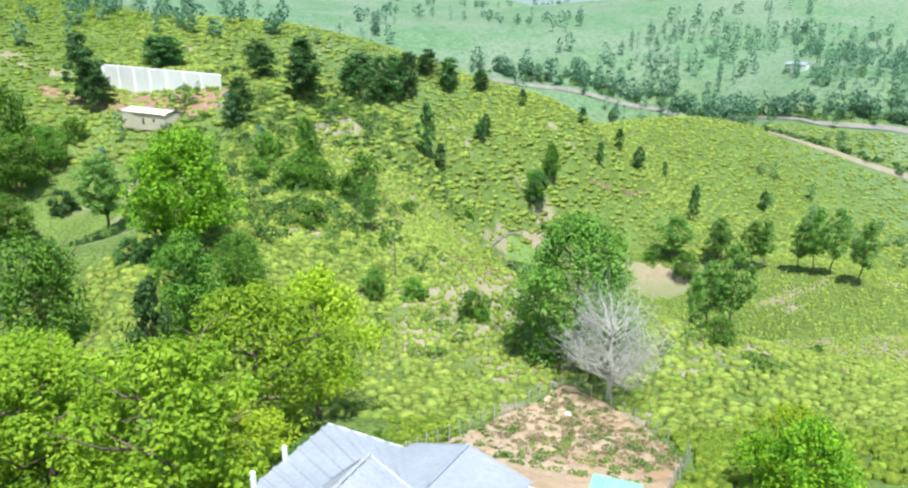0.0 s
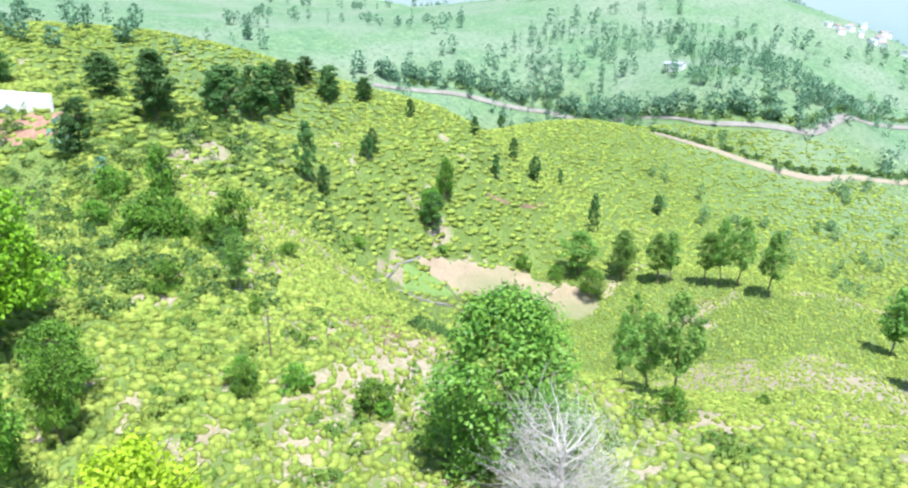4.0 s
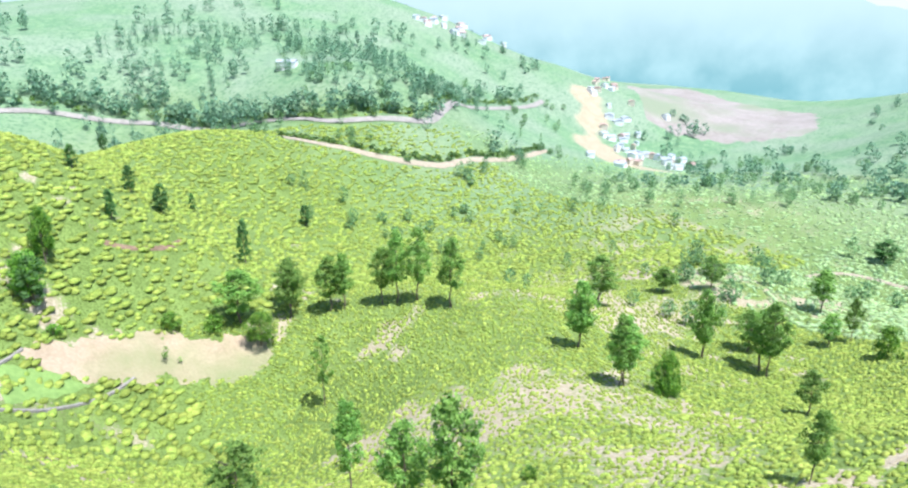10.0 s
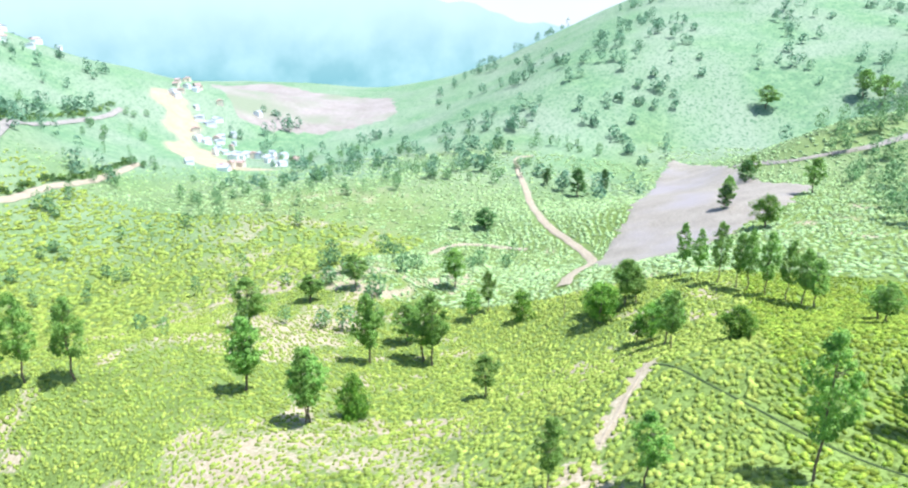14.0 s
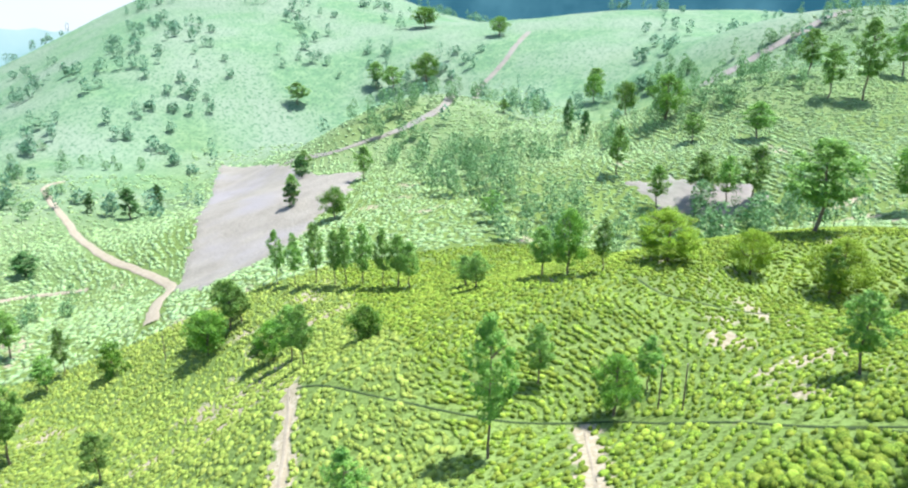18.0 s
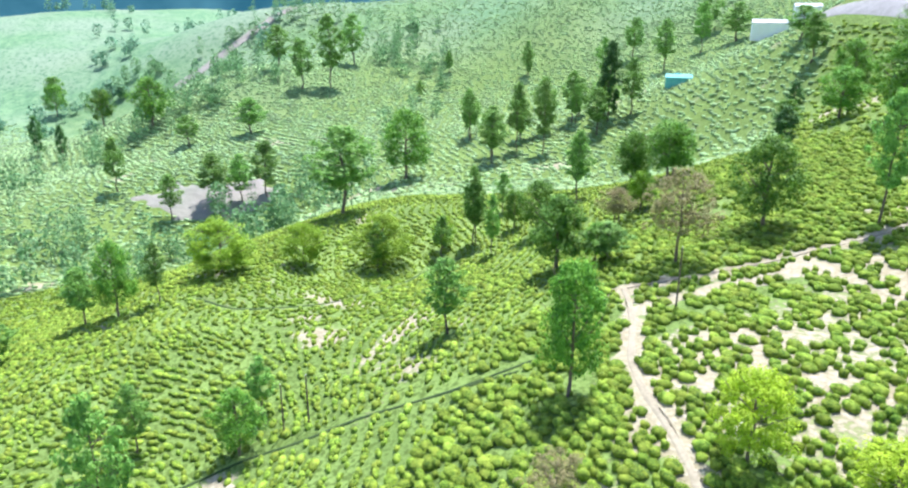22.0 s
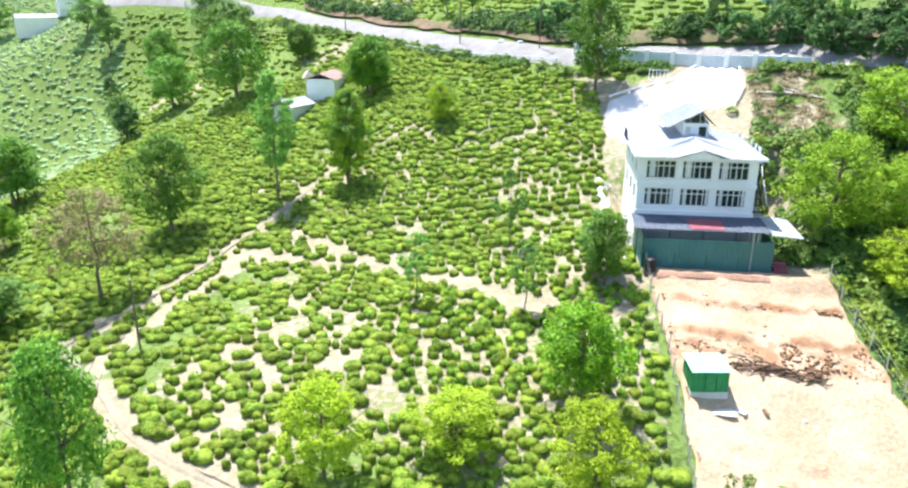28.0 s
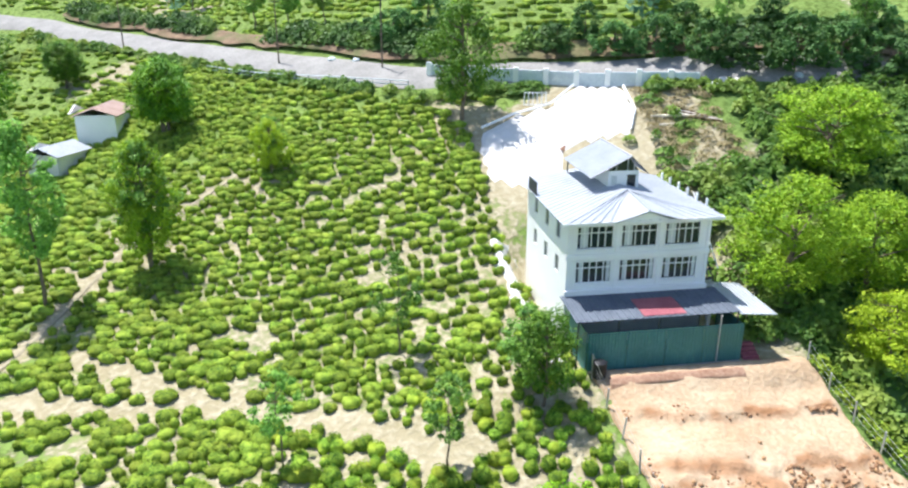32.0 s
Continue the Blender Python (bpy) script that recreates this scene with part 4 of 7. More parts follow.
OAK_TREES_A = [(170.4, 135.2, 20.5, 9.1), (184.2, 148.0, 12.6, 10.0), (142.8, 112.8, 10.2, 6.7), (84.6, 87.8, 10.3, 4.1), (85.4, 77.1, 9.9, 4.9), (151.5, 78.0, 11.7, 7.2), (161.8, 84.0, 6.6, 5.5), (190.5, 89.7, 13.4, 7.8), (196.9, 89.4, 9.0, 6.5), (205.3, 135.7, 10.3, 7.0), (211.7, 132.5, 13.7, 5.4), (233.6, 150.8, 14.8, 10.0), (217.8, 181.0, 12.7, 10.0), (205.8, 191.5, 9.3, 7.8), (161.7, 39.8, 7.2, 6.9), (145.8, 29.3, 10.6, 6.7), (136.7, 21.1, 10.8, 4.4), (203.8, 91.8, 9.6, 7.0), (192.1, 87.3, 9.3, 5.8), (138.6, 76.8, 11.9, 4.7), (91.3, 59.5, 18.6, 5.5), (104.7, 47.5, 9.5, 4.8)]
OAK_TREES_B = [(96.7, 35.4, 7.9, 4.1), (81.1, 18.1, 10.5, 6.5), (99.3, -24.7, 11.7, 3.0), (106.6, -30.1, 16.4, 5.2), (111.0, -25.2, 8.8, 5.1), (75.5, -2.1, 11.5, 6.6), (37.4, -14.8, 17.2, 6.7), (83.5, -53.8, 11.1, 6.7), (97.1, -57.4, 12.3, 4.6), (28.2, -13.8, 12.9, 6.7), (119.7, -15.7, 10.3, 4.4), (11.1, 21.5, 6.4, 4.5), (12.6, -20.4, 5.9, 4.7), (-80.8, 162.3, 19.4, 15.0), (-38.2, 96.8, 11.2, 6.4), (-15.8, 132.4, 10.7, 4.9), (279.2, -61.4, 20.3, 9.6), (248.4, -61.1, 16.4, 9.1), (241.7, -74.8, 18.8, 14.4), (233.6, -79.5, 17.6, 10.3), (226.5, -85.3, 20.7, 12.4), (147.9, -38.3, 21.6, 18.2)]
OAK_TREES_C = [(292.0, -192.2, 36.3, 17.7), (318.9, -241.4, 28.5, 16.7), (299.5, -179.5, 24.9, 14.5), (332.6, -196.5, 23.8, 15.6), (269.1, -266.0, 12.6, 6.7), (251.7, -213.6, 9.9, 5.9), (176.4, -140.0, 18.0, 8.6), (157.7, -124.7, 17.6, 9.9), (156.9, -143.8, 15.4, 10.4), (151.6, -151.7, 20.6, 10.6), (147.7, -172.7, 15.1, 11.1), (130.0, -148.4, 16.7, 12.0), (123.6, -163.1, 19.8, 10.2), (223.8, -275.1, 18.3, 8.0), (108.7, -45.5, 9.0, 4.4), (106.9, -31.1, 13.8, 5.8), (129.7, -267.9, 22.9, 10.8), (114.9, -268.2, 17.3, 15.7), (64.7, -137.7, 13.6, 9.6), (277.0, -124.4, 15.9, 14.9), (295.3, -106.1, 13.3, 12.3), (434.4, 49.1, 13.2, 11.5)]
OAK_TREES_D = [(364.0, 27.0, 16.7, 10.1), (345.2, 62.7, 15.3, 8.0), (244.0, 4.0, 11.5, 8.4), (466.5, -82.7, 8.8, 9.0), (151.9, -131.9, 23.6, 9.2), (153.1, -116.6, 17.8, 10.7), (180.0, -145.8, 18.4, 8.3), (141.0, -130.1, 24.3, 8.0), (268.3, -265.0, 12.0, 6.3), (218.4, -266.5, 16.3, 5.7), (142.7, -159.3, 14.9, 5.7), (136.8, -171.2, 16.7, 11.5), (705.4, -60.5, 24.1, 24.9), (721.1, -47.9, 24.3, 20.1), (709.5, 27.6, 20.4, 23.2), (-2.1, -90.4, 12.2, 5.5), (-3.1, -62.7, 10.3, 5.7), (-5.5, -54.4, 9.4, 5.4), (-8.5, -48.3, 10.6, 4.4), (-50.7, 10.8, 9.9, 4.2), (-40.4, -0.8, 8.9, 3.7), (92.7, -47.8, 14.8, 6.3)]
OAK_TREES_E = [(68.3, -2.8, 6.0, 7.9), (146.2, -163.2, 19.2, 9.3), (133.7, -163.4, 15.5, 11.2), (139.6, -246.6, 23.4, 12.3), (168.2, -285.3, 20.6, 13.6), (172.3, -257.3, 20.6, 10.0), (135.8, -298.0, 21.1, 16.8), (71.0, -157.9, 10.2, 10.9), (213.6, 77.2, 15.4, 5), (207.4, 72.8, 14.4, 4.5), (201.3, 68.0, 17.0, 6), (196.4, 63.6, 15.0, 5), (194.1, 61.3, 16.1, 4), (190.1, 57.4, 16.1, 6), (185.7, 53.3, 15.0, 5.5), (182.1, 50.3, 13.7, 6), (178.8, 48.3, 11.5, 6.5), (151.1, 41.0, 7.9, 6.5)]
OAK_ALL = OAK_TREES + OAK_TREES_A + OAK_TREES_B + OAK_TREES_C + OAK_TREES_D + OAK_TREES_E
BROAD_TREES = [(140.4, 26.4, 12.9, 8.1), (183.7, 95.0, 10.9, 10.5), (160.4, 81.2, 8.8, 6.8), (93.5, 41.9, 8.4, 6.4), (57.9, 32.0, 13.5, 6.8), (50.8, -13.7, 12.6, 9.8), (75.2, -54.2, 10.2, 9.5), (59.4, -76.8, 7.8, 6.4), (36.4, -93.4, 11.3, 16.8), (50.6, -101.1, 12.1, 10.5), (18.5, -40.9, 8.7, 7.5), (70.1, -3.2, 5.9, 4.9), (-32.8, 105.1, 10.9, 9.1), (28.3, 245.1, 12.7, 9.6), (79.0, 232.3, 9.9, 10.0), (34.8, 257.6, 14.5, 7.1), (11.4, 23.8, 7.3, 5.1), (18.1, -40.5, 9.5, 7.8), (-7.3, -11.3, 13.0, 9.4)]
BROAD_TREES_A = [(24.6, -70.5, 6.8, 7.1), (173.7, -97.1, 22.4, 18.0), (336.2, -118.6, 22.3, 20.2), (388.2, -125.8, 18.9, 14.9), (520.5, -174.5, 20.7, 17.3), (703.3, -92.4, 27.0, 30.5), (869.7, -135.4, 23.2, 37.1), (768.7, -189.2, 19.2, 23.3), (303.9, 49.7, 12.9, 12.4), (561.3, -197.2, 11.1, 14.0), (38.3, -63.4, 13.9, 12.8), (24.6, -69.7, 6.3, 6.6), (38.8, -113.4, 9.9, 15.1), (49.8, -76.2, 10.3, 10.0), (82.6, -52.0, 10.9, 8.6), (74.9, -49.5, 11.7, 10.6), (92.4, -29.9, 10.5, 8.3), (75.3, -1.5, 11.2, 9.2), (100.8, -36.2, 8.1, 5.3), (-34.7, 88.0, 17.1, 10.2), (-31.2, 98.7, 11.5, 6.8)]
BROAD_TREES_B = [(-117.8, 190.4, 15.6, 18.8), (-113.1, 200.7, 12.2, 11.4), (-109.1, 169.9, 13.2, 14.3), (-42.1, 68.0, 15.9, 11.7)]
BROAD_ALL = BROAD_TREES + BROAD_TREES_A + BROAD_TREES_B
RUST_TREES = [(74.6, -23.7, 6.1, 6.0), (58.2, -0.3, 12.8, 10.6), (52.7, 46.0, 5.8, 5.6), (75.0, -22.9, 6.7, 6.5)]
RUST_ALL = RUST_TREES
BRIGHT_TREES = [(-45.7, 119.5, 22.2, 20.2), (20.9, 36.1, 8.7, 7.1), (18.8, -41.0, 9.4, 7.6), (72.9, -29.4, 6.8, 5.5)]
BRIGHT_ALL = BRIGHT_TREES
YELLOW_TREES = [(41.2, 36.8, 8.3, 7.2), (23.9, 43.8, 7.7, 7.1), (13.4, -18.7, 6.4, 4.7), (31.7, 37.3, 5.1, 7.9), (-13.1, 63.7, 16.0, 12.3), (-13.0, 35.5, 6.6, 8.0)]
YELLOW_ALL = YELLOW_TREES
THIN_TREES = [(16.3, 12.2, 8.7, 3.9), (19.8, 23.8, 7.1, 3.8), (28.2, 16.8, 7.3, 3.8), (80.0, 199.6, 19.3, 3.0), (53.8, 233.2, 5.3, 2.2), (57.1, 232.8, 2.6, 1.4), (69.2, 166.7, 12.2, 3.5)]
THIN_ALL = THIN_TREES
BIG_TREES = [(16.0, 86.9, 19.6, 19.5)]
BIG_ALL = BIG_TREES
DEAD_TREES = [(18.2, 74.2, 11.6, 13.0)]
DEAD_ALL = DEAD_TREES
DARK_TREES = [(-44.4, 218.4, 17.3, 9.6), (-32.8, 236.1, 12.7, 10.5), (-34.6, 340.9, 21.9, 15.6), (-22.2, 349.5, 19.9, 16.0), (-2.2, 350.1, 13.5, 9.4), (12.4, 345.0, 10.2, 8.4), (-8.6, 229.0, 17.6, 7.0), (-4.3, 228.3, 8.8, 5.2), (11.5, 266.9, 8.5, 5.8), (28.9, 244.1, 12.9, 9.7), (35.7, 259.9, 12.8, 6.1), (-36.8, 183.3, 9.1, 4.8), (-60.9, 209.6, 7.5, 9.2), (-103.8, 270.4, 11.3, 15.8), (-64.7, 245.1, 8.4, 10.6), (-113.7, 235.7, 10.0, 8.6), (70.7, 309.6, 9.7, 5.3), (78.0, 302.3, 10.7, 7.3), (57.1, 280.5, 9.2, 4.7), (97.8, 331.1, 7.7, 3.3), (9.6, 262.0, 8.2, 6.2), (28.3, 305.1, 7.6, 4.8)]
DARK_TREES_A = [(54.2, 308.1, 7.7, 5.1), (91.8, 427.3, 8.1, 5.3), (96.3, 280.7, 16.4, 5.7), (151.4, 343.2, 10.2, 6.8), (355.6, 176.4, 11.2, 13.3), (440.8, 144.2, 18.0, 12.9), (464.5, 131.5, 15.0, 7.0), (455.8, 166.3, 11.6, 6.5), (344.0, 63.7, 11.5, 8.3), (419.2, 52.3, 13.1, 11.4), (-116.8, 232.8, 22.1, 14.7), (-110.7, 229.6, 12.3, 10.9), (-109.6, 274.7, 10.1, 12.8), (-44.1, 215.6, 17.9, 13.6), (-31.3, 242.3, 14.7, 17.2), (-28.6, 345.6, 21.0, 16.4), (-12.8, 364.4, 12.2, 14.2), (-2.8, 355.5, 13.4, 13.9), (12.2, 348.5, 9.9, 9.5), (-58.3, 226.7, 10.2, 10.6), (-59.5, 199.6, 9.4, 7.9), (-37.2, 95.0, 11.9, 6.7)]
DARK_TREES_B = [(388.2, -91.0, 19.3, 8.3), (360.2, -87.2, 15.7, 6.6), (131.0, -160.5, 28.9, 7.3), (58.1, -68.3, 7.1, 6.0), (64.0, -115.1, 6.7, 5.4)]
DARK_ALL = DARK_TREES + DARK_TREES_A + DARK_TREES_B
BUSH_TREES = [(124.6, 134.0, 9.6, 6.7), (62.9, 112.8, 1.8, 3.2), (58.6, 243.4, 4.4, 11.5), (69.9, 242.0, 4.5, 7.6), (30.7, 237.1, 3.1, 8.8), (4.4, 214.1, 3.1, 8.1), (123.9, 134.2, 7.6, 5.9), (136.1, 66.1, 5.5, 6.9), (199.0, 118.6, 9.1, 7.4), (191.1, 96.6, 8.3, 10.2), (134.7, 66.0, 5.9, 6.1), (-34.2, 162.1, 7.8, 10.2), (-21.4, 169.7, 8.9, 10.1), (-10.4, 164.3, 3.2, 6.9), (-26.4, 132.4, 4.8, 8.1), (-12.0, 104.3, 3.7, 4.6), (2.9, 98.3, 4.6, 5.1), (-5.9, 104.0, 3.4, 4.7), (-12.7, 125.0, 3.2, 2.2), (-12.4, 106.2, 3.5, 4.9), (4.4, 97.5, 2.1, 6.1), (39.4, 96.9, 4.4, 5.2)]
BUSH_TREES_A = [(-45.8, 166.2, 5.0, 7.4), (-33.9, 156.4, 5.9, 5.8), (-23.7, 157.2, 4.9, 4.8), (-118.7, 205.9, 8.2, 10.0), (-46.4, 180.0, 6.6, 8.7), (-37.2, 181.8, 10.9, 6.6), (-29.6, 158.5, 7.2, 7.8), (-36.3, 156.3, 6.5, 7.7), (-23.4, 155.3, 5.8, 6.3), (-104.0, 276.6, 6.1, 10.7), (-111.8, 213.2, 6.7, 10.3), (-121.6, 198.5, 9.7, 9.7), (-128.0, 208.9, 14.8, 13.4)]
BUSH_ALL = BUSH_TREES + BUSH_TREES_A
SCRUB_TREES = [(-32.4, -5.0, 5.5, 6.5), (-35.8, 0.3, 5.5, 7.1), (-38.6, 4.0, 5.2, 7.7), (-41.9, 8.1, 6.9, 8.3), (-46.2, 11.3, 5.9, 7.6), (-48.7, 15.6, 4.8, 7.4), (-29.3, -8.9, 4.5, 6.6), (-24.0, -13.9, 3.9, 5.9), (-11.3, -32.9, 4.9, 7.2), (-9.9, -36.8, 3.1, 4.9), (-39.0, -6.0, 4.3, 6.0), (-46.5, 1.6, 4.9, 6.7), (-55.0, 9.8, 4.8, 7.3), (-29.0, -13.9, 5.0, 5.3), (-15.8, -30.9, 6.0, 7.2), (-35.5, 78.4, 13.3, 6.6), (-64.3, 108.0, 6.3, 7.4), (-49.4, 118.6, 7.3, 10.0), (-55.0, 117.4, 5.2, 6.0), (-103.1, 184.9, 6.2, 9.2)]
SCRUB_ALL = SCRUB_TREES
OLIVE_TREES = [(28.1, -13.4, 12.8, 6.9), (-29.5, 20.3, 9.1, 15.5), (-15.3, 50.7, 13.6, 15.0), (-12.5, 27.0, 10.9, 11.0), (-19.3, 30.3, 9.0, 10.0), (-23.5, 35.5, 8.5, 9.5), (140.3, 4.9, 10.8, 15.1), (131.7, -7.8, 9.0, 10.2), (120.7, -18.8, 10.9, 12.4), (113.0, -28.6, 7.4, 5.4)]
OLIVE_ALL = OLIVE_TREES

prototypes = {}


def plant(kind, rows, variants=3):
    name, label, group = TREE_WORDS[kind]
    for i, (x, y, h, w) in enumerate(rows):
        key = (kind, i % variants)
        ph, pw = KINDS[kind][:2]
        w = min(max(w * (0.98 if kind == "oak" else 1.0), h * 0.34), h * 1.5)
        m = Matrix.LocRotScale((x, y, gz(x, y)), Euler((0, 0, rng.uniform(0, 6.28))), (w / pw, w / pw, h / ph))
        if key not in prototypes:
            prototypes[key] = make_tree(kind, 100 + 7 * (i % variants) + len(kind), name, label)
            tagged(prototypes[key], group=group)
            prototypes[key].matrix_basis = m
        else:
            base = prototypes[key]
            old = base.matrix_basis.copy()
            base.scale = (1, 1, 1)
            copy_thing(base, m)
            base.matrix_basis = old


plant("oak", OAK_ALL, 4)
plant("dark", DARK_ALL)
plant("broad", BROAD_ALL)
plant("bright", BRIGHT_ALL, 2)
plant("yellow", YELLOW_ALL)
plant("olive", OLIVE_ALL)
plant("rust", RUST_ALL, 2)
plant("big", BIG_ALL, 1)
plant("thin", THIN_ALL, 2)
plant("bush", BUSH_ALL)
plant("scrub", SCRUB_ALL, 2)


def make_dead_tree(x, y, h, w):
    rnd = np.random.default_rng(5)
    tree = empty("dead_tree", Matrix.Translation((x, y, gz(x, y))), "leafless silver grey dead tree with fine twigs", "tree")
    pieces, _ = branching(rnd, h, w * 0.9, 0.12, 30, 0.24, twigs=3)
    fine, _ = branching(rnd, h, w * 0.98, 0.16, 44, 0.16, twigs=11)
    twigs = new("twig_tangle", mesh_of("twig_tangle", *joined(fine[1:]), DEADWOOD, smooth=True))
    twigs.parent = tree
    tagged(twigs, "tangle of fine bleached twigs", kind="stuff")
    trunk = new("trunk", mesh_of("trunk", *joined(pieces[:1]), DEADWOOD, smooth=True))
    trunk.parent = tree
    for v, f in pieces[1:]:
        stick = new("limb", mesh_of("limb", v, f, DEADWOOD, smooth=True))
        stick.parent = tree


for row in DEAD_ALL:
    make_dead_tree(*row)


# ---------------------------------------------------------------- the house
def house_matrix(u=0.0, n=0.0, z=0.0):
    x, y = place(u, n)
    return Matrix.Translation((x, y, z)) @ Matrix.Rotation(math.atan2(UY, UX), 4, "Z")


def make_window(parent, x, z, w, h, bars, y=0.0, transom=0.3):
    """A window in a front wall: dark panes behind white bars."""
    win = part("window", box(x - w / 2, x + w / 2, y + 0.10, y + 0.13, z, z + h, 0), GLASS, parent, "dark glass window with white bars")
    fr = bmesh.new()
    for a, b, c, d in ((x - w / 2 - 0.06, x + w / 2 + 0.06, z - 0.07, z), (x - w / 2 - 0.06, x + w / 2 + 0.06, z + h, z + h + 0.07), (x - w / 2 - 0.06, x - w / 2, z, z + h), (x + w / 2, x + w / 2 + 0.06, z, z + h)):
        box(a, b, y - 0.05, y + 0.14, c, d, 0, fr)
    part("frame", fr, WHITE, win)
    for i in range(1, bars + 1):
        bx = x - w / 2 + w * i / (bars + 1)
        part("bar", box(bx - 0.035, bx + 0.035, y + 0.03, y + 0.12, z, z + h, 0), WHITE, win)
    if transom:
        tz = z + h * (1 - transom)
        part("transom", box(x - w / 2, x + w / 2, y + 0.02, y + 0.11, tz - 0.03, tz + 0.04, 0), WHITE, win)
    for i in range(bars + 1):
        if (i * 7 + int(z)) % 5 in (0, 2):
            cx = x - w / 2 + w * (i + 0.5 + 0.18 * (-1) ** i) / (bars + 1)
            part("curtain", box(cx - 0.13, cx + 0.13, y + 0.078, y + 0.096, z + 0.03, z + h - 0.05, 0), CURTAIN, win, "pale curtain")
    part("sill", box(x - w / 2 - 0.1, x + w / 2 + 0.1, y - 0.14, y + 0.08, z - 0.14, z - 0.075, 0.01), WHITE, win)
    return win


def wall_with_holes(x0, x1, z0, z1, y0, y1, holes):
    """A wall along x with openings (x0, x1, z0, z1) through it."""
    bm = bmesh.new()
    xs = sorted({x0, x1, *(v for h in holes for v in h[:2])})
    zs = sorted({z0, z1, *(v for h in holes for v in h[2:])})
    for a, b in zip(xs, xs[1:]):
        for c, d in zip(zs, zs[1:]):
            mx, mz = (a + b) / 2, (c + d) / 2
            if any(h[0] < mx < h[1] and h[2] < mz < h[3] for h in holes):
                continue
            box(a, b, y0, y1, c, d, 0, bm)
    bmesh.ops.remove_doubles(bm, verts=bm.verts, dist=0.001)
    return bm


def ribbed(corners, ribs, thick=0.05, height=0.035):
    """A sheet with raised ribs that run from the first edge (first two corners) to the other, as one connected body."""
    p = [Vector(c) for c in corners]
    nrm = (p[1] - p[0]).cross(p[3] - p[0]).normalized()
    if nrm.z < -0.05:
        nrm = -nrm
    prof = [(0.0, 0.0)]
    for i in range(ribs):
        for d, hgt in ((0.30, 0.0), (0.40, 1.0), (0.60, 1.0), (0.70, 0.0)):
            prof.append(((i + d) / ribs, hgt * height * 1.6))
    prof.append((1.0, 0.0))
    bm = bmesh.new()
    rows = []
    for e0, e1 in ((p[0], p[1]), (p[3], p[2])):
        top = [bm.verts.new(e0.lerp(e1, t) + nrm * hgt) for t, hgt in prof]
        low = [bm.verts.new(e0.lerp(e1, t) - nrm * thick) for t, hgt in prof]
        rows.append((top, low))
    (t0, l0), (t1, l1) = rows
    for k in range(len(prof) - 1):
        bm.faces.new((t0[k], t0[k + 1], t1[k + 1], t1[k]))
        bm.faces.new((l0[k], l1[k], l1[k + 1], l0[k + 1]))
        bm.faces.new((t0[k], l0[k], l0[k + 1], t0[k + 1]))
        bm.faces.new((t1[k], t1[k + 1], l1[k + 1], l1[k]))
    for k in (0, len(prof) - 1):
        bm.faces.new((t0[k], t1[k], l1[k], l0[k]))
    bmesh.ops.recalc_face_normals(bm, faces=bm.faces)
    return bm


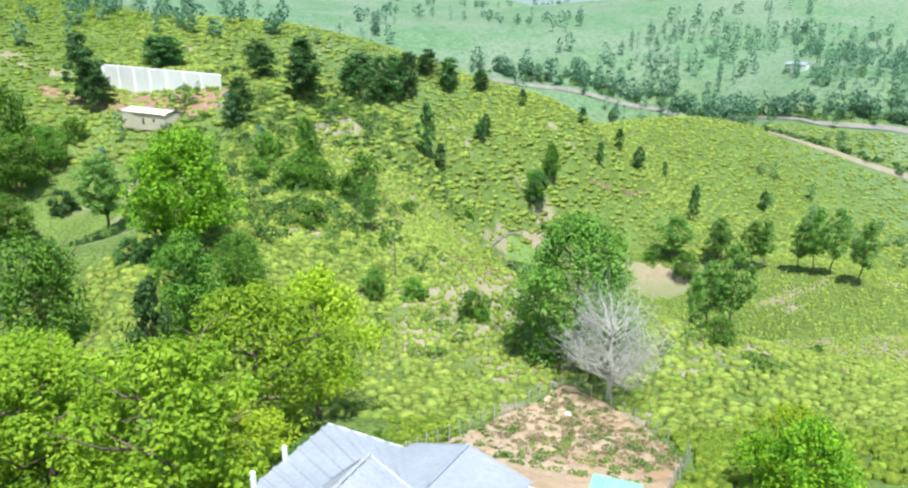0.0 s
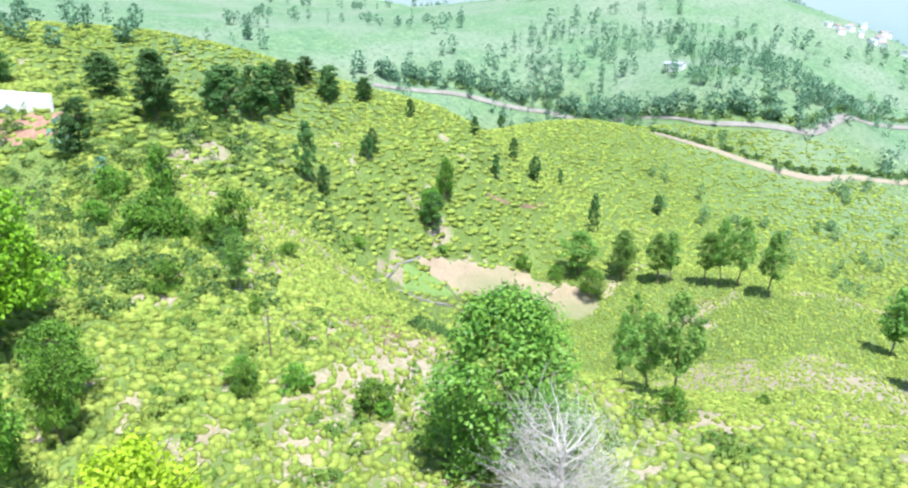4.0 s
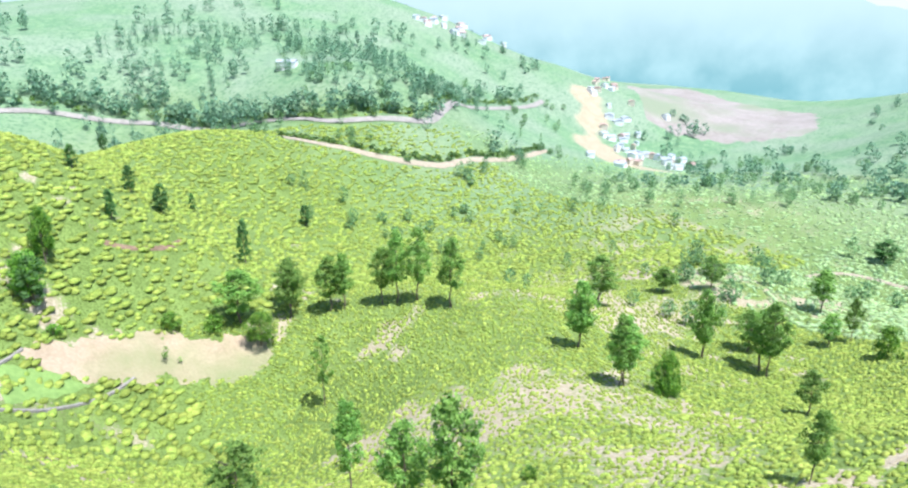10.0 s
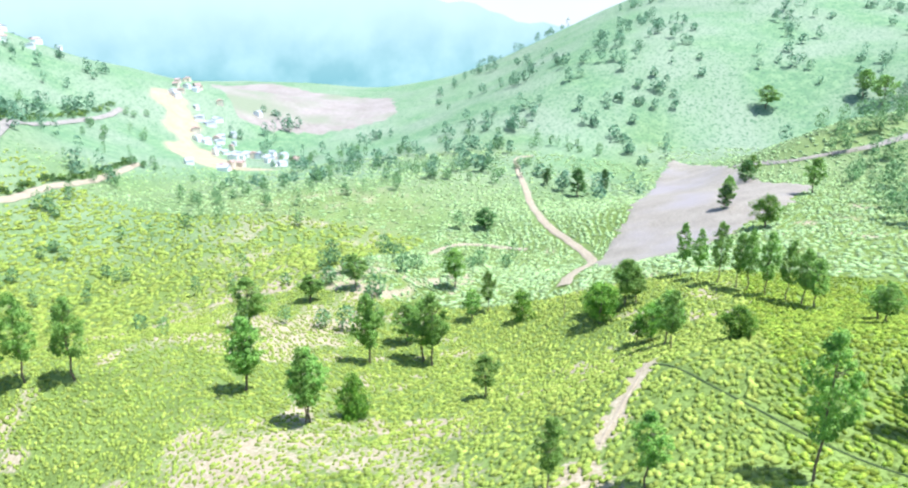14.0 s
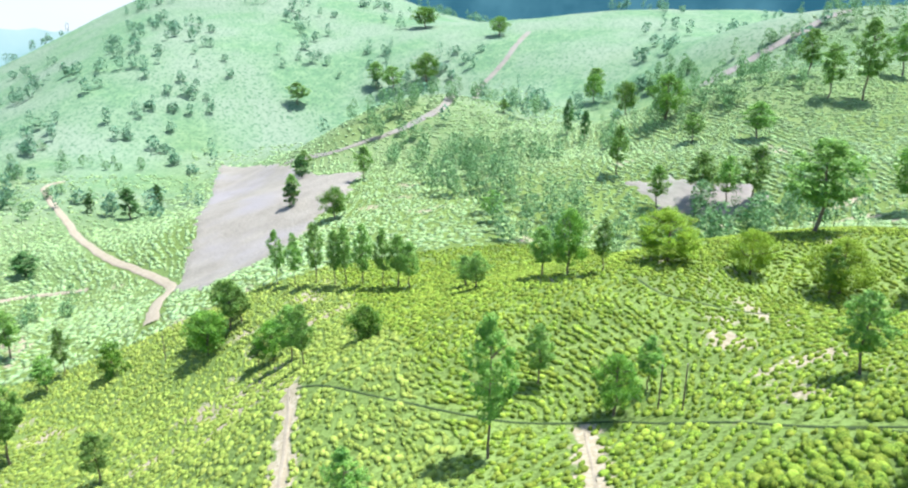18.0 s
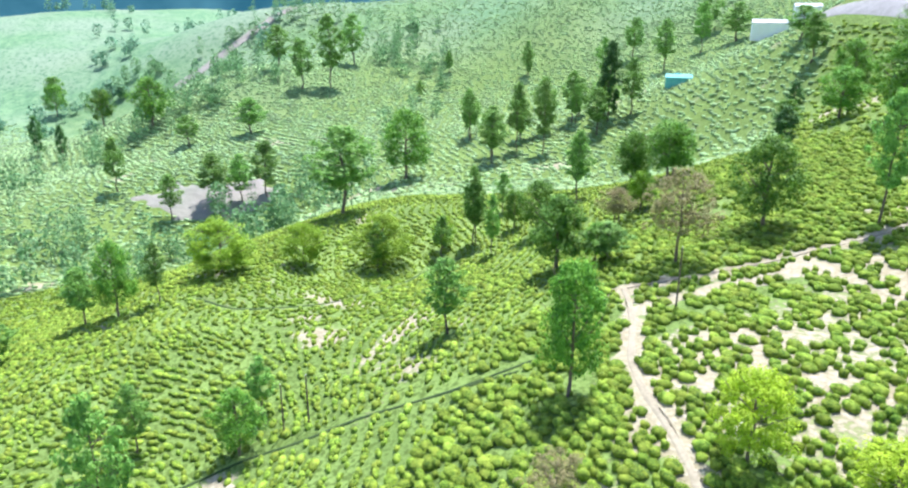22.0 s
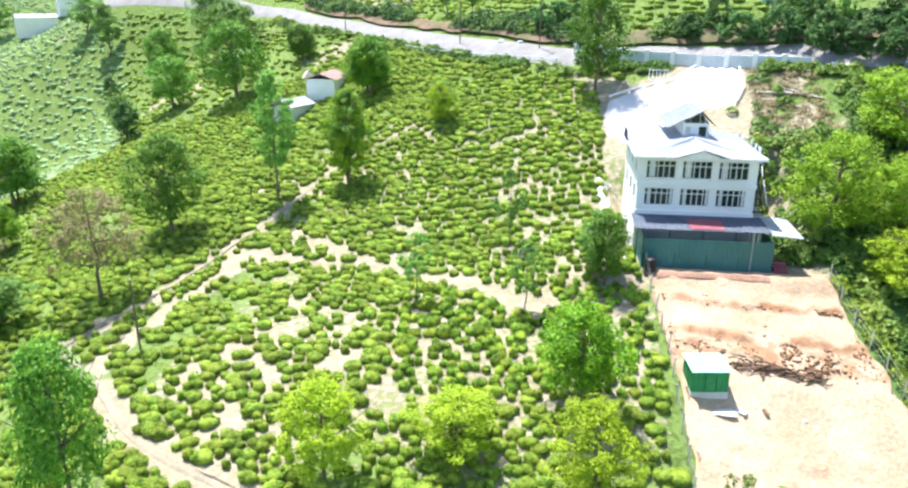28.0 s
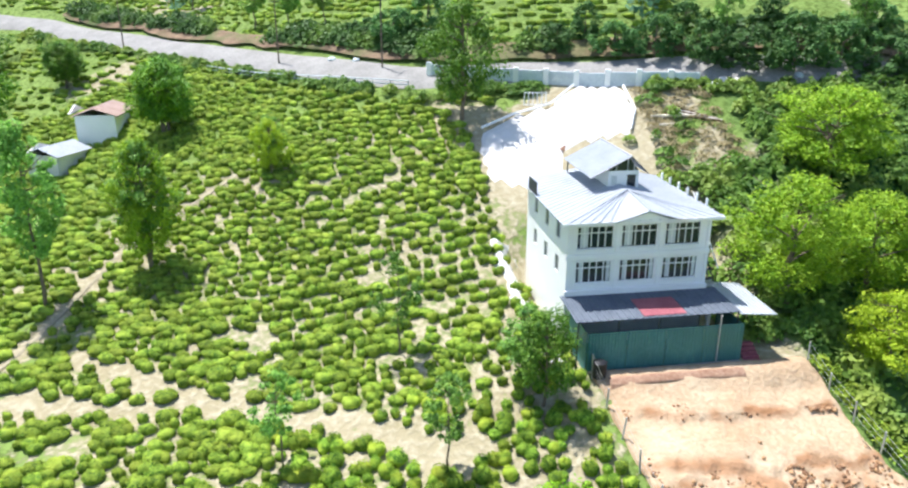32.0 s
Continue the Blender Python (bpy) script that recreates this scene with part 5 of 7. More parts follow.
def make_house():
    h = empty("house", house_matrix(), "white two storey hill house with barred windows and sheet roofs", "house")
    W0, W1, D = -5.7, 5.7, 12.0
    wins = [(-3.55, 2.75), (-0.05, 2.75), (3.45, 2.75)]
    holes = [(x - w / 2, x + w / 2, z, z + 1.68) for x, w in wins for z in (22.3, 25.1)]
    part("front_wall", wall_with_holes(W0, W1, 16.9, 27.25, 0, 0.25, holes), WHITE, h)
    side_holes = [(y, y + 1.0, z, z + 1.35) for y in (2.0, 5.2, 8.6) for z in (22.4, 25.2)]
    for x0, x1 in ((W0, W0 + 0.25), (W1 - 0.25, W1)):
        bm = wall_with_holes(0.25, D - 0.25, 16.9, 27.25, -x1, -x0, side_holes)
        bmesh.ops.rotate(bm, verts=bm.verts, cent=(0, 0, 0), matrix=Matrix.Rotation(radians(90), 3, "Z"))
        part("side_wall", bm, WHITE, h)
    for y in (2.0, 5.2, 8.6):
        for z in (22.4, 25.2):
            for x in (W0 + 0.1, W1 - 0.13):
                sw = part("window", box(x, x + 0.03, y, y + 1.0, z, z + 1.35, 0), GLASS, h, "narrow dark side window")
                part("bar", box(x - 0.03, x + 0.06, y + 0.47, y + 0.53, z, z + 1.35, 0), WHITE, sw)
    part("back_wall", box(W0, W1, D - 0.25, D, 16.9, 27.25, 0), WHITE, h)
    part("floor_slab", box(W0 + 0.25, W1 - 0.25, 0.3, D - 0.3, 21.2, 21.45, 0), CONCRETE, h)
    part("floor_slab", box(W0 + 0.25, W1 - 0.25, 0.3, D - 0.3, 24.35, 24.6, 0), CONCRETE, h)
    for x, w in wins:
        for z in (22.3, 25.1):
            make_window(h, x, z, w, 1.68, 4)
    part("band", box(W0 - 0.12, W1 + 0.12, -0.16, -0.004, 24.2, 24.62, 0.03), WHITE, h)
    part("band", box(W0 - 0.12, W1 + 0.12, -0.28, -0.004, 21.3, 21.75, 0.03), WHITE, h)
    for x in (W0 + 0.12, -1.8, 1.7, W1 - 0.12):
        part("pilaster", box(x - 0.14, x + 0.14, -0.12, -0.004, 21.76, 27.2, 0.02), WHITE, h)
    # main roof: two shallow sheet planes falling to either side, with a gable over the middle bays
    e0, e1, top, ridge = W0 - 0.7, W1 + 0.7, 27.32, 28.55
    part("roof_sheet", ribbed([(e0, D + 0.4, top), (e0, -0.7, top), (0.1, 3.4, ridge), (0.1, D + 0.4, ridge)], 18), ROOFSHEET, h)
    part("roof_sheet", ribbed([(e1, -0.7, top), (e1, D + 0.4, top), (0.1, D + 0.4, ridge), (0.1, 3.4, ridge)], 18), ROOFSHEET, h)
    part("roof_sheet", ribbed([(e0, -0.7, top), (e1, -0.7, top), (0.12, 3.42, ridge), (0.08, 3.42, ridge)], 16), ROOFSHEET, h)
    part("fascia", box(e0, e1, -0.76, -0.70, top - 0.2, top + 0.02, 0.01), WHITE, h)
    part("gable_sheet", slab([(-2.3, -0.95, 27.36), (0.2, -0.95, 28.12), (0.2, 4.0, 28.6), (-2.3, 1.0, 27.6)], 0.06), ROOFSHEET, h)
    part("gable_sheet", slab([(0.2, -0.95, 28.12), (2.7, -0.95, 27.36), (2.7, 1.0, 27.6), (0.2, 4.0, 28.6)], 0.06), ROOFSHEET, h)
    part("gable_wall", prism([(-2.0, 27.2), (2.4, 27.2), (0.2, 28.0)], -0.7, -0.5), WHITE, h)
    part("gable_trim", rod((-2.35, -0.97, 27.36), (0.2, -0.97, 28.13), 0.035, sides=4), ROOFBLUE, h, "grey gable edge")
    part("gable_trim", rod((2.75, -0.97, 27.36), (0.2, -0.97, 28.13), 0.035, sides=4), ROOFBLUE, h, "grey gable edge")
    part("ridge_cap", rod((0.2, -0.9, 28.18), (0.2, 3.6, 28.6), 0.06, sides=6), ROOFBLUE, h, "grey ridge capping")
    # the stair tower on the roof
    tx0, tx1, ty0, ty1, top_x = -0.85, 1.75, 5.2, 9.6, 0.75
    tw = part("tower", wall_with_holes(tx0, tx1, 27.3, 29.7, ty0, ty0 + 0.2, [(0.75, 1.5, 27.9, 29.35), (-0.6, -0.1, 28.5, 29.3)]), WHITE, h, "small white stair tower on the roof")
    part("tower_wall", box(tx0, tx0 + 0.2, ty0 + 0.2, ty1, 27.3, 29.7, 0), WHITE, tw)
    part("tower_wall", box(tx1 - 0.2, tx1, ty0 + 0.2, ty1, 27.3, 29.7, 0), WHITE, tw)
    part("tower_wall", box(tx0, tx1, ty1, ty1 + 0.2, 27.3, 29.7, 0), WHITE, tw)
    part("door", box(0.75, 1.5, ty0 + 0.08, ty0 + 0.12, 27.9, 29.35, 0), GLASS, tw, "dark tower door")
    part("window_pane", box(-0.6, -0.1, ty0 + 0.08, ty0 + 0.11, 28.5, 29.3, 0), CURTAIN, tw, "small pale tower window")
    part("gable_glass", prism([(tx0 + 0.05, 29.7), (tx1 - 0.05, 29.7), (top_x, 30.85)], ty0 + 0.05, ty0 + 0.12), GLASS, tw, "dark glazed gable")
    for gx in (-0.2, 0.75, 1.3):
        part("gable_bar", box(gx - 0.03, gx + 0.03, ty0 - 0.02, ty0 + 0.1, 29.7, 30.85 - abs(gx - top_x) * 0.75, 0), GALV, tw)
    part("tower_roof", ribbed([(-2.6, ty1 + 2.2, 29.35), (-2.6, ty0 - 0.6, 29.35), (top_x, ty0 - 0.6, 31.0), (top_x, ty1 + 2.2, 31.0)], 16), ROOFBLUE, tw, "blue grey ribbed roof slope")
    part("tower_roof", ribbed([(tx1 + 0.5, ty0 - 0.6, 29.6), (tx1 + 0.5, ty1 + 2.2, 29.6), (top_x, ty1 + 2.2, 31.0), (top_x, ty0 - 0.6, 31.0)], 12), ROOFSHEET, tw)
    part("ridge_cap", rod((top_x, ty0 - 0.6, 31.04), (top_x, ty1 + 2.2, 31.04), 0.07, sides=6), GALV, tw, "pale ridge capping")
    part("gable_trim", rod((-2.6, ty0 - 0.62, 29.32), (top_x, ty0 - 0.62, 31.0), 0.04, sides=4), GALV, tw)
    part("gable_trim", rod((tx1 + 0.5, ty0 - 0.62, 29.57), (top_x, ty0 - 0.62, 31.0), 0.05, sides=4), CAP, tw)
    part("roof_post", rod((-2.3, ty1 + 1.9, 27.0), (-2.3, ty1 + 1.9, 29.4), 0.06), STEEL, tw)
    part("roof_post", rod((tx1 + 0.2, ty1 + 1.9, 27.0), (tx1 + 0.2, ty1 + 1.9, 29.7), 0.06), STEEL, tw)
    # roof terrace wall to the right rear, and pipes standing on it
    for i in range(6):
        part("parapet_post", box(6.2, 6.36, 2.0 + i * 1.7, 2.16 + i * 1.7, 27.2, 28.0, 0.02), WHITE, h)
    part("dark_panel", box(-6.35, -6.28, 7.0, 9.5, 27.4, 28.5, 0.01), CAP, h, "dark panel at the roof edge")
    # lower level under an awning
    part("awning", ribbed([(-6.1, -4.3, 21.05), (6.6, -4.3, 21.05), (6.6, -0.05, 21.28), (-6.1, -0.05, 21.28)], 24, 0.05), AWNING, h, "slate grey sheet awning")
    part("awning_patch", slab([(-0.9, -4.1, 21.14), (2.4, -4.1, 21.14), (2.4, -1.4, 21.29), (-0.9, -1.4, 21.29)], 0.03), REDPAINT, h, "faded red sheet on the awning")
    part("side_awning", ribbed([(6.65, -4.3, 20.85), (9.6, -4.3, 20.6), (9.6, 1.5, 20.8), (6.65, 1.5, 21.05)], 8, 0.05), ROOFSHEET, h, "pale side awning sheet")
    for i in range(5):
        x = -5.9 + i * 3.1
        part("awning_post", rod((x, -4.15, 16.9), (x, -4.15, 21.0), 0.06), STEEL, h)
    for x0, x1 in ((-5.2, -2.2), (-2.2, 0.8), (0.8, 3.8), (3.8, 6.9)):
        bm = ribbed([(x0 + 0.02, -4.42, 17.1), (x1 - 0.02, -4.42, 17.1), (x1 - 0.02, -4.42, 20.15), (x0 + 0.02, -4.42, 20.15)], 12, 0.03)
        part("fence_sheet", bm, TEALWALL, h, "teal green corrugated fence sheet")
    part("fence_return", box(6.9, 6.96, -4.4, -0.4, 17.1, 20.0, 0), TEALWALL, h)
    part("fence_return", box(-5.3, -5.24, -4.4, -0.2, 17.0, 20.2, 0), TEALWALL, h)
    part("fence_rail", box(-5.2, 6.9, -4.56, -4.5, 17.0, 17.12, 0), GALV, h)
    part("fence_post", rod((4.9, -4.62, 16.9), (4.9, -4.62, 21.0), 0.05), GALV, h)
    # outside stair frame on the right
    for i in range(9):
        part("stair_step", box(5.95, 7.05, 1.0 + 0.62 * i, 1.5 + 0.62 * i, 21.45 + 0.55 * i, 21.53 + 0.55 * i, 0.01), STEEL, h)
    part("stair_string", rod((5.95, 0.9, 21.3), (5.95, 6.5, 26.3), 0.07), STEEL, h)
    part("stair_string", rod((7.05, 0.9, 21.3), (7.05, 6.5, 26.3), 0.07), STEEL, h)
    part("stair_landing", box(5.8, 7.4, 6.4, 8.2, 26.3, 26.42, 0.02), STEEL, h)
    part("landing_rail", rod((7.3, 0.9, 22.4), (7.3, 6.4, 27.3), 0.05), WHITE, h)
    for i in range(4):
        part("stair_post", rod((6.2 + 0.9 * (i % 2), 1.0 + 1.6 * i, 21.0), (6.2 + 0.9 * (i % 2), 1.0 + 1.6 * i, 26.6), 0.06), STEEL, h)
    part("stair_beam", rod((6.2, 0.6, 26.5), (6.2, 6.6, 26.5), 0.06), STEEL, h)
    part("stair_beam", rod((6.3, 0.6, 22.0), (6.9, 6.2, 26.3), 0.07), STEEL, h)
    part("stair_deck", box(5.75, 7.3, 0.8, 6.6, 20.95, 21.1, 0.02), CONCRETE, h)
    for i in range(4):
        part("deck_pier", box(6.9, 7.2, 0.9 + i * 1.8, 1.2 + i * 1.8, 16.9, 20.95, 0.02), WHITE, h)
    return h


house = make_house()


def make_steps():
    s = empty("outdoor_steps", house_matrix(7.9, 5.0, 16.4), "short flight of red painted outdoor steps beside the fence", "steps")
    for i in range(7):
        part("step", box(-0.65, 0.65, -0.3 + i * 0.32, 0.02 + i * 0.32, -0.2, 0.32 + i * 0.19, 0.015), REDPAINT, s)
    return s


make_steps()


def make_water_drum():
    x, y = place(-4.5, 5.3)
    d = empty("water_drum", Matrix.Translation((x, y, 17.1)), "black plastic water drum beside the fence", "drum")
    bm = bmesh.new()
    for z0, z1, r in ((0, 0.35, 0.5), (0.35, 0.42, 0.53), (0.42, 0.8, 0.5), (0.8, 0.87, 0.53), (0.87, 1.2, 0.5)):
        rod((0, 0, z0), (0, 0, z1), r, r, 16, bm)
    part("body", bm, BLACKPLASTIC, d, smooth=False)
    part("lid", rod((0, 0, 1.2), (0, 0, 1.32), 0.47, 0.3, 16), BLACKPLASTIC, d)


make_water_drum()


def make_shed():
    x, y = place(-1.5, 18.6)
    z = gz(x, y)
    s = empty("shed", Matrix.Translation((x, y, z + 0.1)) @ Matrix.Rotation(radians(160), 4, "Z"), "small green sheet metal site shed with a faded mint roof", "shed")
    w, d, hgt = 1.45, 1.25, 1.95
    part("base", box(-w - 0.05, w + 0.05, -d - 0.05, d + 0.05, -0.5, 0.1, 0.02), CONCRETE, s)
    sides = (("front_panel", (-w, -d), (w, -d)), ("back_panel", (w, d), (-w, d)), ("side_panel", (-w, d), (-w, -d)), ("side_panel", (w, -d), (w, d)))
    for name, (ax, ay), (bx, by) in sides:
        part(name, ribbed([(ax, ay, 0.1), (bx, by, 0.1), (bx, by, hgt), (ax, ay, hgt)], 8, 0.03, 0.02), SHEDSIDE, s)
    part("door", box(-0.4, 0.4, -d - 0.08, -d - 0.055, 0.12, 1.9, 0.01), SHEDSIDE, s)
    part("roof", ribbed([(-w - 0.15, -d - 0.2, hgt + 0.02), (w + 0.15, -d - 0.2, hgt + 0.02), (w + 0.15, d + 0.2, hgt + 0.2), (-w - 0.15, d + 0.2, hgt + 0.2)], 10, 0.04, 0.025), SHEDTOP, s, "faded mint green roof sheet")


make_shed()


def make_log_pile():
    rnd = np.random.default_rng(3)
    for i in range(84):
        u, n = 5.0 + rnd.uniform(-3.9, 3.9), 16.3 + rnd.normal(0, 0.32)
        x, y = place(u, n)
        z = gz(x, y) + 0.2 + rnd.uniform(0.05, 0.5)
        ln = rnd.uniform(0.5, 1.8)
        a = math.atan2(UY, UX) + rnd.normal(0, 0.5)
        dx, dy = math.cos(a) * ln / 2, math.sin(a) * ln / 2
        me_bm = rod((-dx, -dy, rnd.normal(0, 0.06)), (dx, dy, rnd.normal(0, 0.06)), *rnd.uniform(0.03, 0.10, 2), 6)
        ob = part("log", me_bm, LOGS, log_pile)
        ob.location = (x - log_pile.location.x, y - log_pile.location.y, z - log_pile.location.z)


lx, ly = place(3.6, 16.4)
log_pile = empty("log_pile", Matrix.Translation((lx, ly, gz(lx, ly))), "heap of cut brown branches and logs on the plot", "log pile")
make_log_pile()


def make_board(u, n, w, d, turn, mat, label):
    x, y = place(u, n)
    b = new("board", None)
    bpy.data.objects.remove(b)
    me = bpy.data.meshes.new("board")
    bm = box(-w / 2, w / 2, -d / 2, d / 2, 0, 0.06, 0.01)
    bm.to_mesh(me)
    bm.free()
    me.materials.append(mat)
    ob = new("board", me)
    ob.matrix_basis = Matrix.Translation((x, y, gz(x, y) + 0.2)) @ Matrix.Rotation(radians(turn), 4, "Z") @ Matrix.Rotation(radians(6), 4, "X")
    tagged(ob, label, "board", "boards lying on the plot")


make_board(-0.3, 21.0, 1.9, 0.9, 150, CONCRETE, "pale sheet lying on the earth beside the shed")
make_board(0.9, 20.6, 1.2, 0.6, 120, CONCRETE, "small pale board lying on the earth")
make_board(3.0, 20.3, 0.9, 0.3, 80, LOGS, "dark plank on the earth")


def make_fences():
    """Fence posts with wires along the wooded side of the plot and its far corner."""
    f = empty("plot_fence", Matrix.Identity(4), "thin grey post and wire fence round the plot", "fence")
    spots = [(float(plot_side(n, 1)) + 0.15, float(n)) for n in np.arange(5, 56, 2.4)]
    spots += [(float(plot_side(n, 0)) - 0.2, float(n)) for n in (56, 54.6, 53, 51.2, 49.4, 47.4, 45.2, 42.8)]
    spots2 = [(float(plot_side(n, 0)) - 0.25, float(n)) for n in np.arange(5, 40, 2.6)]
    proto = None
    tops = []
    for run in (spots, spots2):
        prev = None
        for u, n in run:
            x, y = place(u, n)
            z = gz(x, y)
            if proto is None:
                proto = part("post", box(-0.05, 0.05, -0.05, 0.05, -0.4, 1.75, 0.012), GALV, f)
                proto.location = (x, y, z)
            else:
                p = new("post", proto.data)
                p.parent, p.location = f, (x, y, z)
                p.rotation_euler = (rng.normal(0, 0.04), rng.normal(0, 0.04), 0)
            if prev:
                for hh in (0.6, 1.1, 1.6):
                    part("wire", rod((prev[0], prev[1], prev[2] + hh), (x, y, z + hh), 0.012, sides=3), GALV, f)
            prev = (x, y, z)


make_fences()


# ---------------------------------------------------------------- behind the house: drive, parapet, road wall
def make_drive():
    ob = patch("driveway", DRIVE, CONCRETE, "bright white concrete driveway curving up from the house to the road", "driveway", 0.45, 0.9)
    kerb = empty("drive_kerb", Matrix.Identity(4), "low white concrete edge wall along the driveway", "wall")
    for (ax, ay), (bx, by) in list(zip(DRIVE, DRIVE[1:]))[:3] + list(zip(DRIVE, DRIVE[1:]))[4:6]:
        part("kerb", rod((ax, ay, gz(ax, ay) + 0.5), (bx, by, gz(bx, by) + 0.5), 0.16, sides=4), WHITE, kerb)


make_drive()
APRON = [place(u, n) for u, n in ((-8.9, -13.5), (-6.0, -13.5), (-6.0, 0.5), (-6.4, 4.4), (-7.3, 4.4), (-8.2, -3.0))]
apron = patch("path", APRON, CONCRETE, "white concrete path along the side of the house", "path", 0.3, 0.5)


def make_road_wall():
    """Low parapet with white piers along the road above the drive."""
    w = empty("parapet_wall", Matrix.Identity(4), "weathered grey roadside wall with white painted piers", "wall")
    line = [(-9.3, -21.2), (-13.9, -15.4), (-21.4, -7.0), (-26.3, -2.4), (-32.0, 2.6)]
    a = np.array(line)
    seg = np.r_[0, np.cumsum(np.hypot(*np.diff(a, axis=0).T))]
    for k in range(9):
        s0, s1 = seg[-1] * k / 9, seg[-1] * (k + 1) / 9
        p0 = np.array([np.interp(s0, seg, a[:, 0]), np.interp(s0, seg, a[:, 1])])
        p1 = np.array([np.interp(s1, seg, a[:, 0]), np.interp(s1, seg, a[:, 1])])
        z = max(gz(*p0), gz(*p1))
        ang = math.atan2(p1[1] - p0[1], p1[0] - p0[0])
        ln = float(np.hypot(*(p1 - p0)))
        ob = part("panel", box(0.3, ln - 0.3, -0.12, 0.12, -1.6, 1.5, 0.03), PARAPET, w)
        ob.matrix_basis = Matrix.Translation((p0[0], p0[1], z)) @ Matrix.Rotation(ang, 4, "Z")
        ob = part("pier", box(-0.32, 0.32, -0.22, 0.22, -1.6, 1.8, 0.04), WHITE, w, "white painted pier")
        ob.matrix_basis = Matrix.Translation((p0[0], p0[1], z)) @ Matrix.Rotation(ang, 4, "Z")


make_road_wall()


def make_stone(x, y, size, seed):
    """A rough whitewashed boulder."""
    rnd = np.random.default_rng(seed)
    bm = bmesh.new()
    bmesh.ops.create_icosphere(bm, subdivisions=2, radius=size)
    for v in bm.verts:
        v.co *= 1 + rnd.normal(0, 0.09)
        v.co.z *= 0.7
    me = bpy.data.meshes.new("boulder")
    bm.to_mesh(me)
    bm.free()
    me.materials.append(PARAPET)
    ob = new("boulder", me)
    ob.location = (x, y, gz(x, y) + 0.25 * size)
    tagged(ob, "pale rough boulder beside the hill road", "stone", "roadside boulders")


for i, (x, y, size) in enumerate(((-8.6, -30.6, 0.7), (-10.3, -28.3, 0.8), (-5.4, -33.0, 0.5), (-32.9, 3.2, 0.5), (-33.5, 3.8, 0.4), (-41.5, 9.0, 0.6), (-3.6, -36.5, 0.6))):
    make_stone(x, y, size, 300 + i)


def make_pole_pile():
    pile = empty("log_pile", Matrix.Identity(4), "long wooden poles lying on the bank beside the driveway", "timber")
    for i in range(5):
        x0, y0, x1, y1 = -26.0 + 0.12 * i, 3.2 + 0.35 * i, -28.2 - 0.1 * i, 7.4 + 0.3 * i
        part("pole", rod((x0, y0, gz(x0, y0) + 0.16), (x1, y1, gz(x1, y1) + 0.16), 0.12, 0.08, 7), DEADWOOD if i % 2 else LOGS, pile)


make_pole_pile()


def make_guard_rail():
    """Pale guard rail on posts along the outer edge of the road."""
    r = empty("guard_rail", Matrix.Identity(4), "pale weathered guard rail along the road edge", "guard rail")
    line = [(8.5, -52.5), (5.0, -43.0), (1.5, -34.5), (-2.0, -27.5), (-6.0, -21.0)]
    a = np.array(line)
    seg = np.r_[0, np.cumsum(np.hypot(*np.diff(a, axis=0).T))]
    prev = None
    for k in range(15):
        s = seg[-1] * k / 14
        x, y = float(np.interp(s, seg, a[:, 0])), float(np.interp(s, seg, a[:, 1]))
        z = gz(x, y)
        part("post", rod((x, y, z - 0.3), (x, y, z + 1.0), 0.08, sides=6), GALV, r)
        if prev:
            for hh in (0.5, 0.95):
                part("rail", rod((prev[0], prev[1], prev[2] + hh), (x, y, z + hh), 0.07, sides=5), PARAPET, r)
        prev = (x, y, z)


make_guard_rail()


def make_gate():
    x, y = -14.6, -7.2
    g = empty("gate", Matrix.Translation((x, y, gz(x, y) + 0.3)) @ Matrix.Rotation(radians(140), 4, "Z"), "small white barred gate beside the driveway", "gate")
    part("top_rail", box(-1.3, 1.3, -0.04, 0.04, 1.45, 1.55, 0.01), WHITE, g)
    part("bottom_rail", box(-1.3, 1.3, -0.04, 0.04, 0.1, 0.2, 0.01), WHITE, g)
    for i in range(6):
        bx = -1.25 + 0.5 * i
        part("bar", box(bx - 0.05, bx + 0.05, -0.04, 0.04, 0.0, 1.6, 0.01), WHITE, g)


make_gate()


def make_boulder(x, y, r, mat, label, seed):
    rnd = np.random.default_rng(seed)
    bm = bmesh.new()
    bmesh.ops.create_icosphere(bm, subdivisions=2, radius=r)
    for v in bm.verts:
        v.co = v.co * (1 + rnd.normal(0, 0.09)) 
        v.co.z *= 0.7
    me = bpy.data.meshes.new("boulder")
    bm.to_mesh(me)
    bm.free()
    me.materials.append(mat)
    ob = new("boulder", me)
    ob.location = (x, y, gz(x, y) + r * 0.25)
    tagged(ob, label, "boulder", "boulders")


for i, (x, y, r) in enumerate(((-10.2, -20.5, 0.6), (-11.6, -18.4, 0.7), (-13.0, -16.2, 0.5), (-34.6, 3.6, 0.6), (-35.8, 4.6, 0.45))):
    make_boulder(x, y, r, CONCRETE, "pale boulder at the roadside", i)
for i, (u, n, r) in enumerate(((10.4, 47.0, 0.5), (6.0, 20.5, 0.25), (6.8, 20.9, 0.2), (9.0, 12.0, 0.22), (2.0, 26.0, 0.25), (5.0, 31.0, 0.3), (8.5, 38.0, 0.3), (4.0, 36.0, 0.22))):
    make_boulder(*place(u, n), r, CONCRETE if i < 3 else PLOT, "lump of broken concrete on the plot" if i < 3 else "clod of earth on the plot", 20 + i)


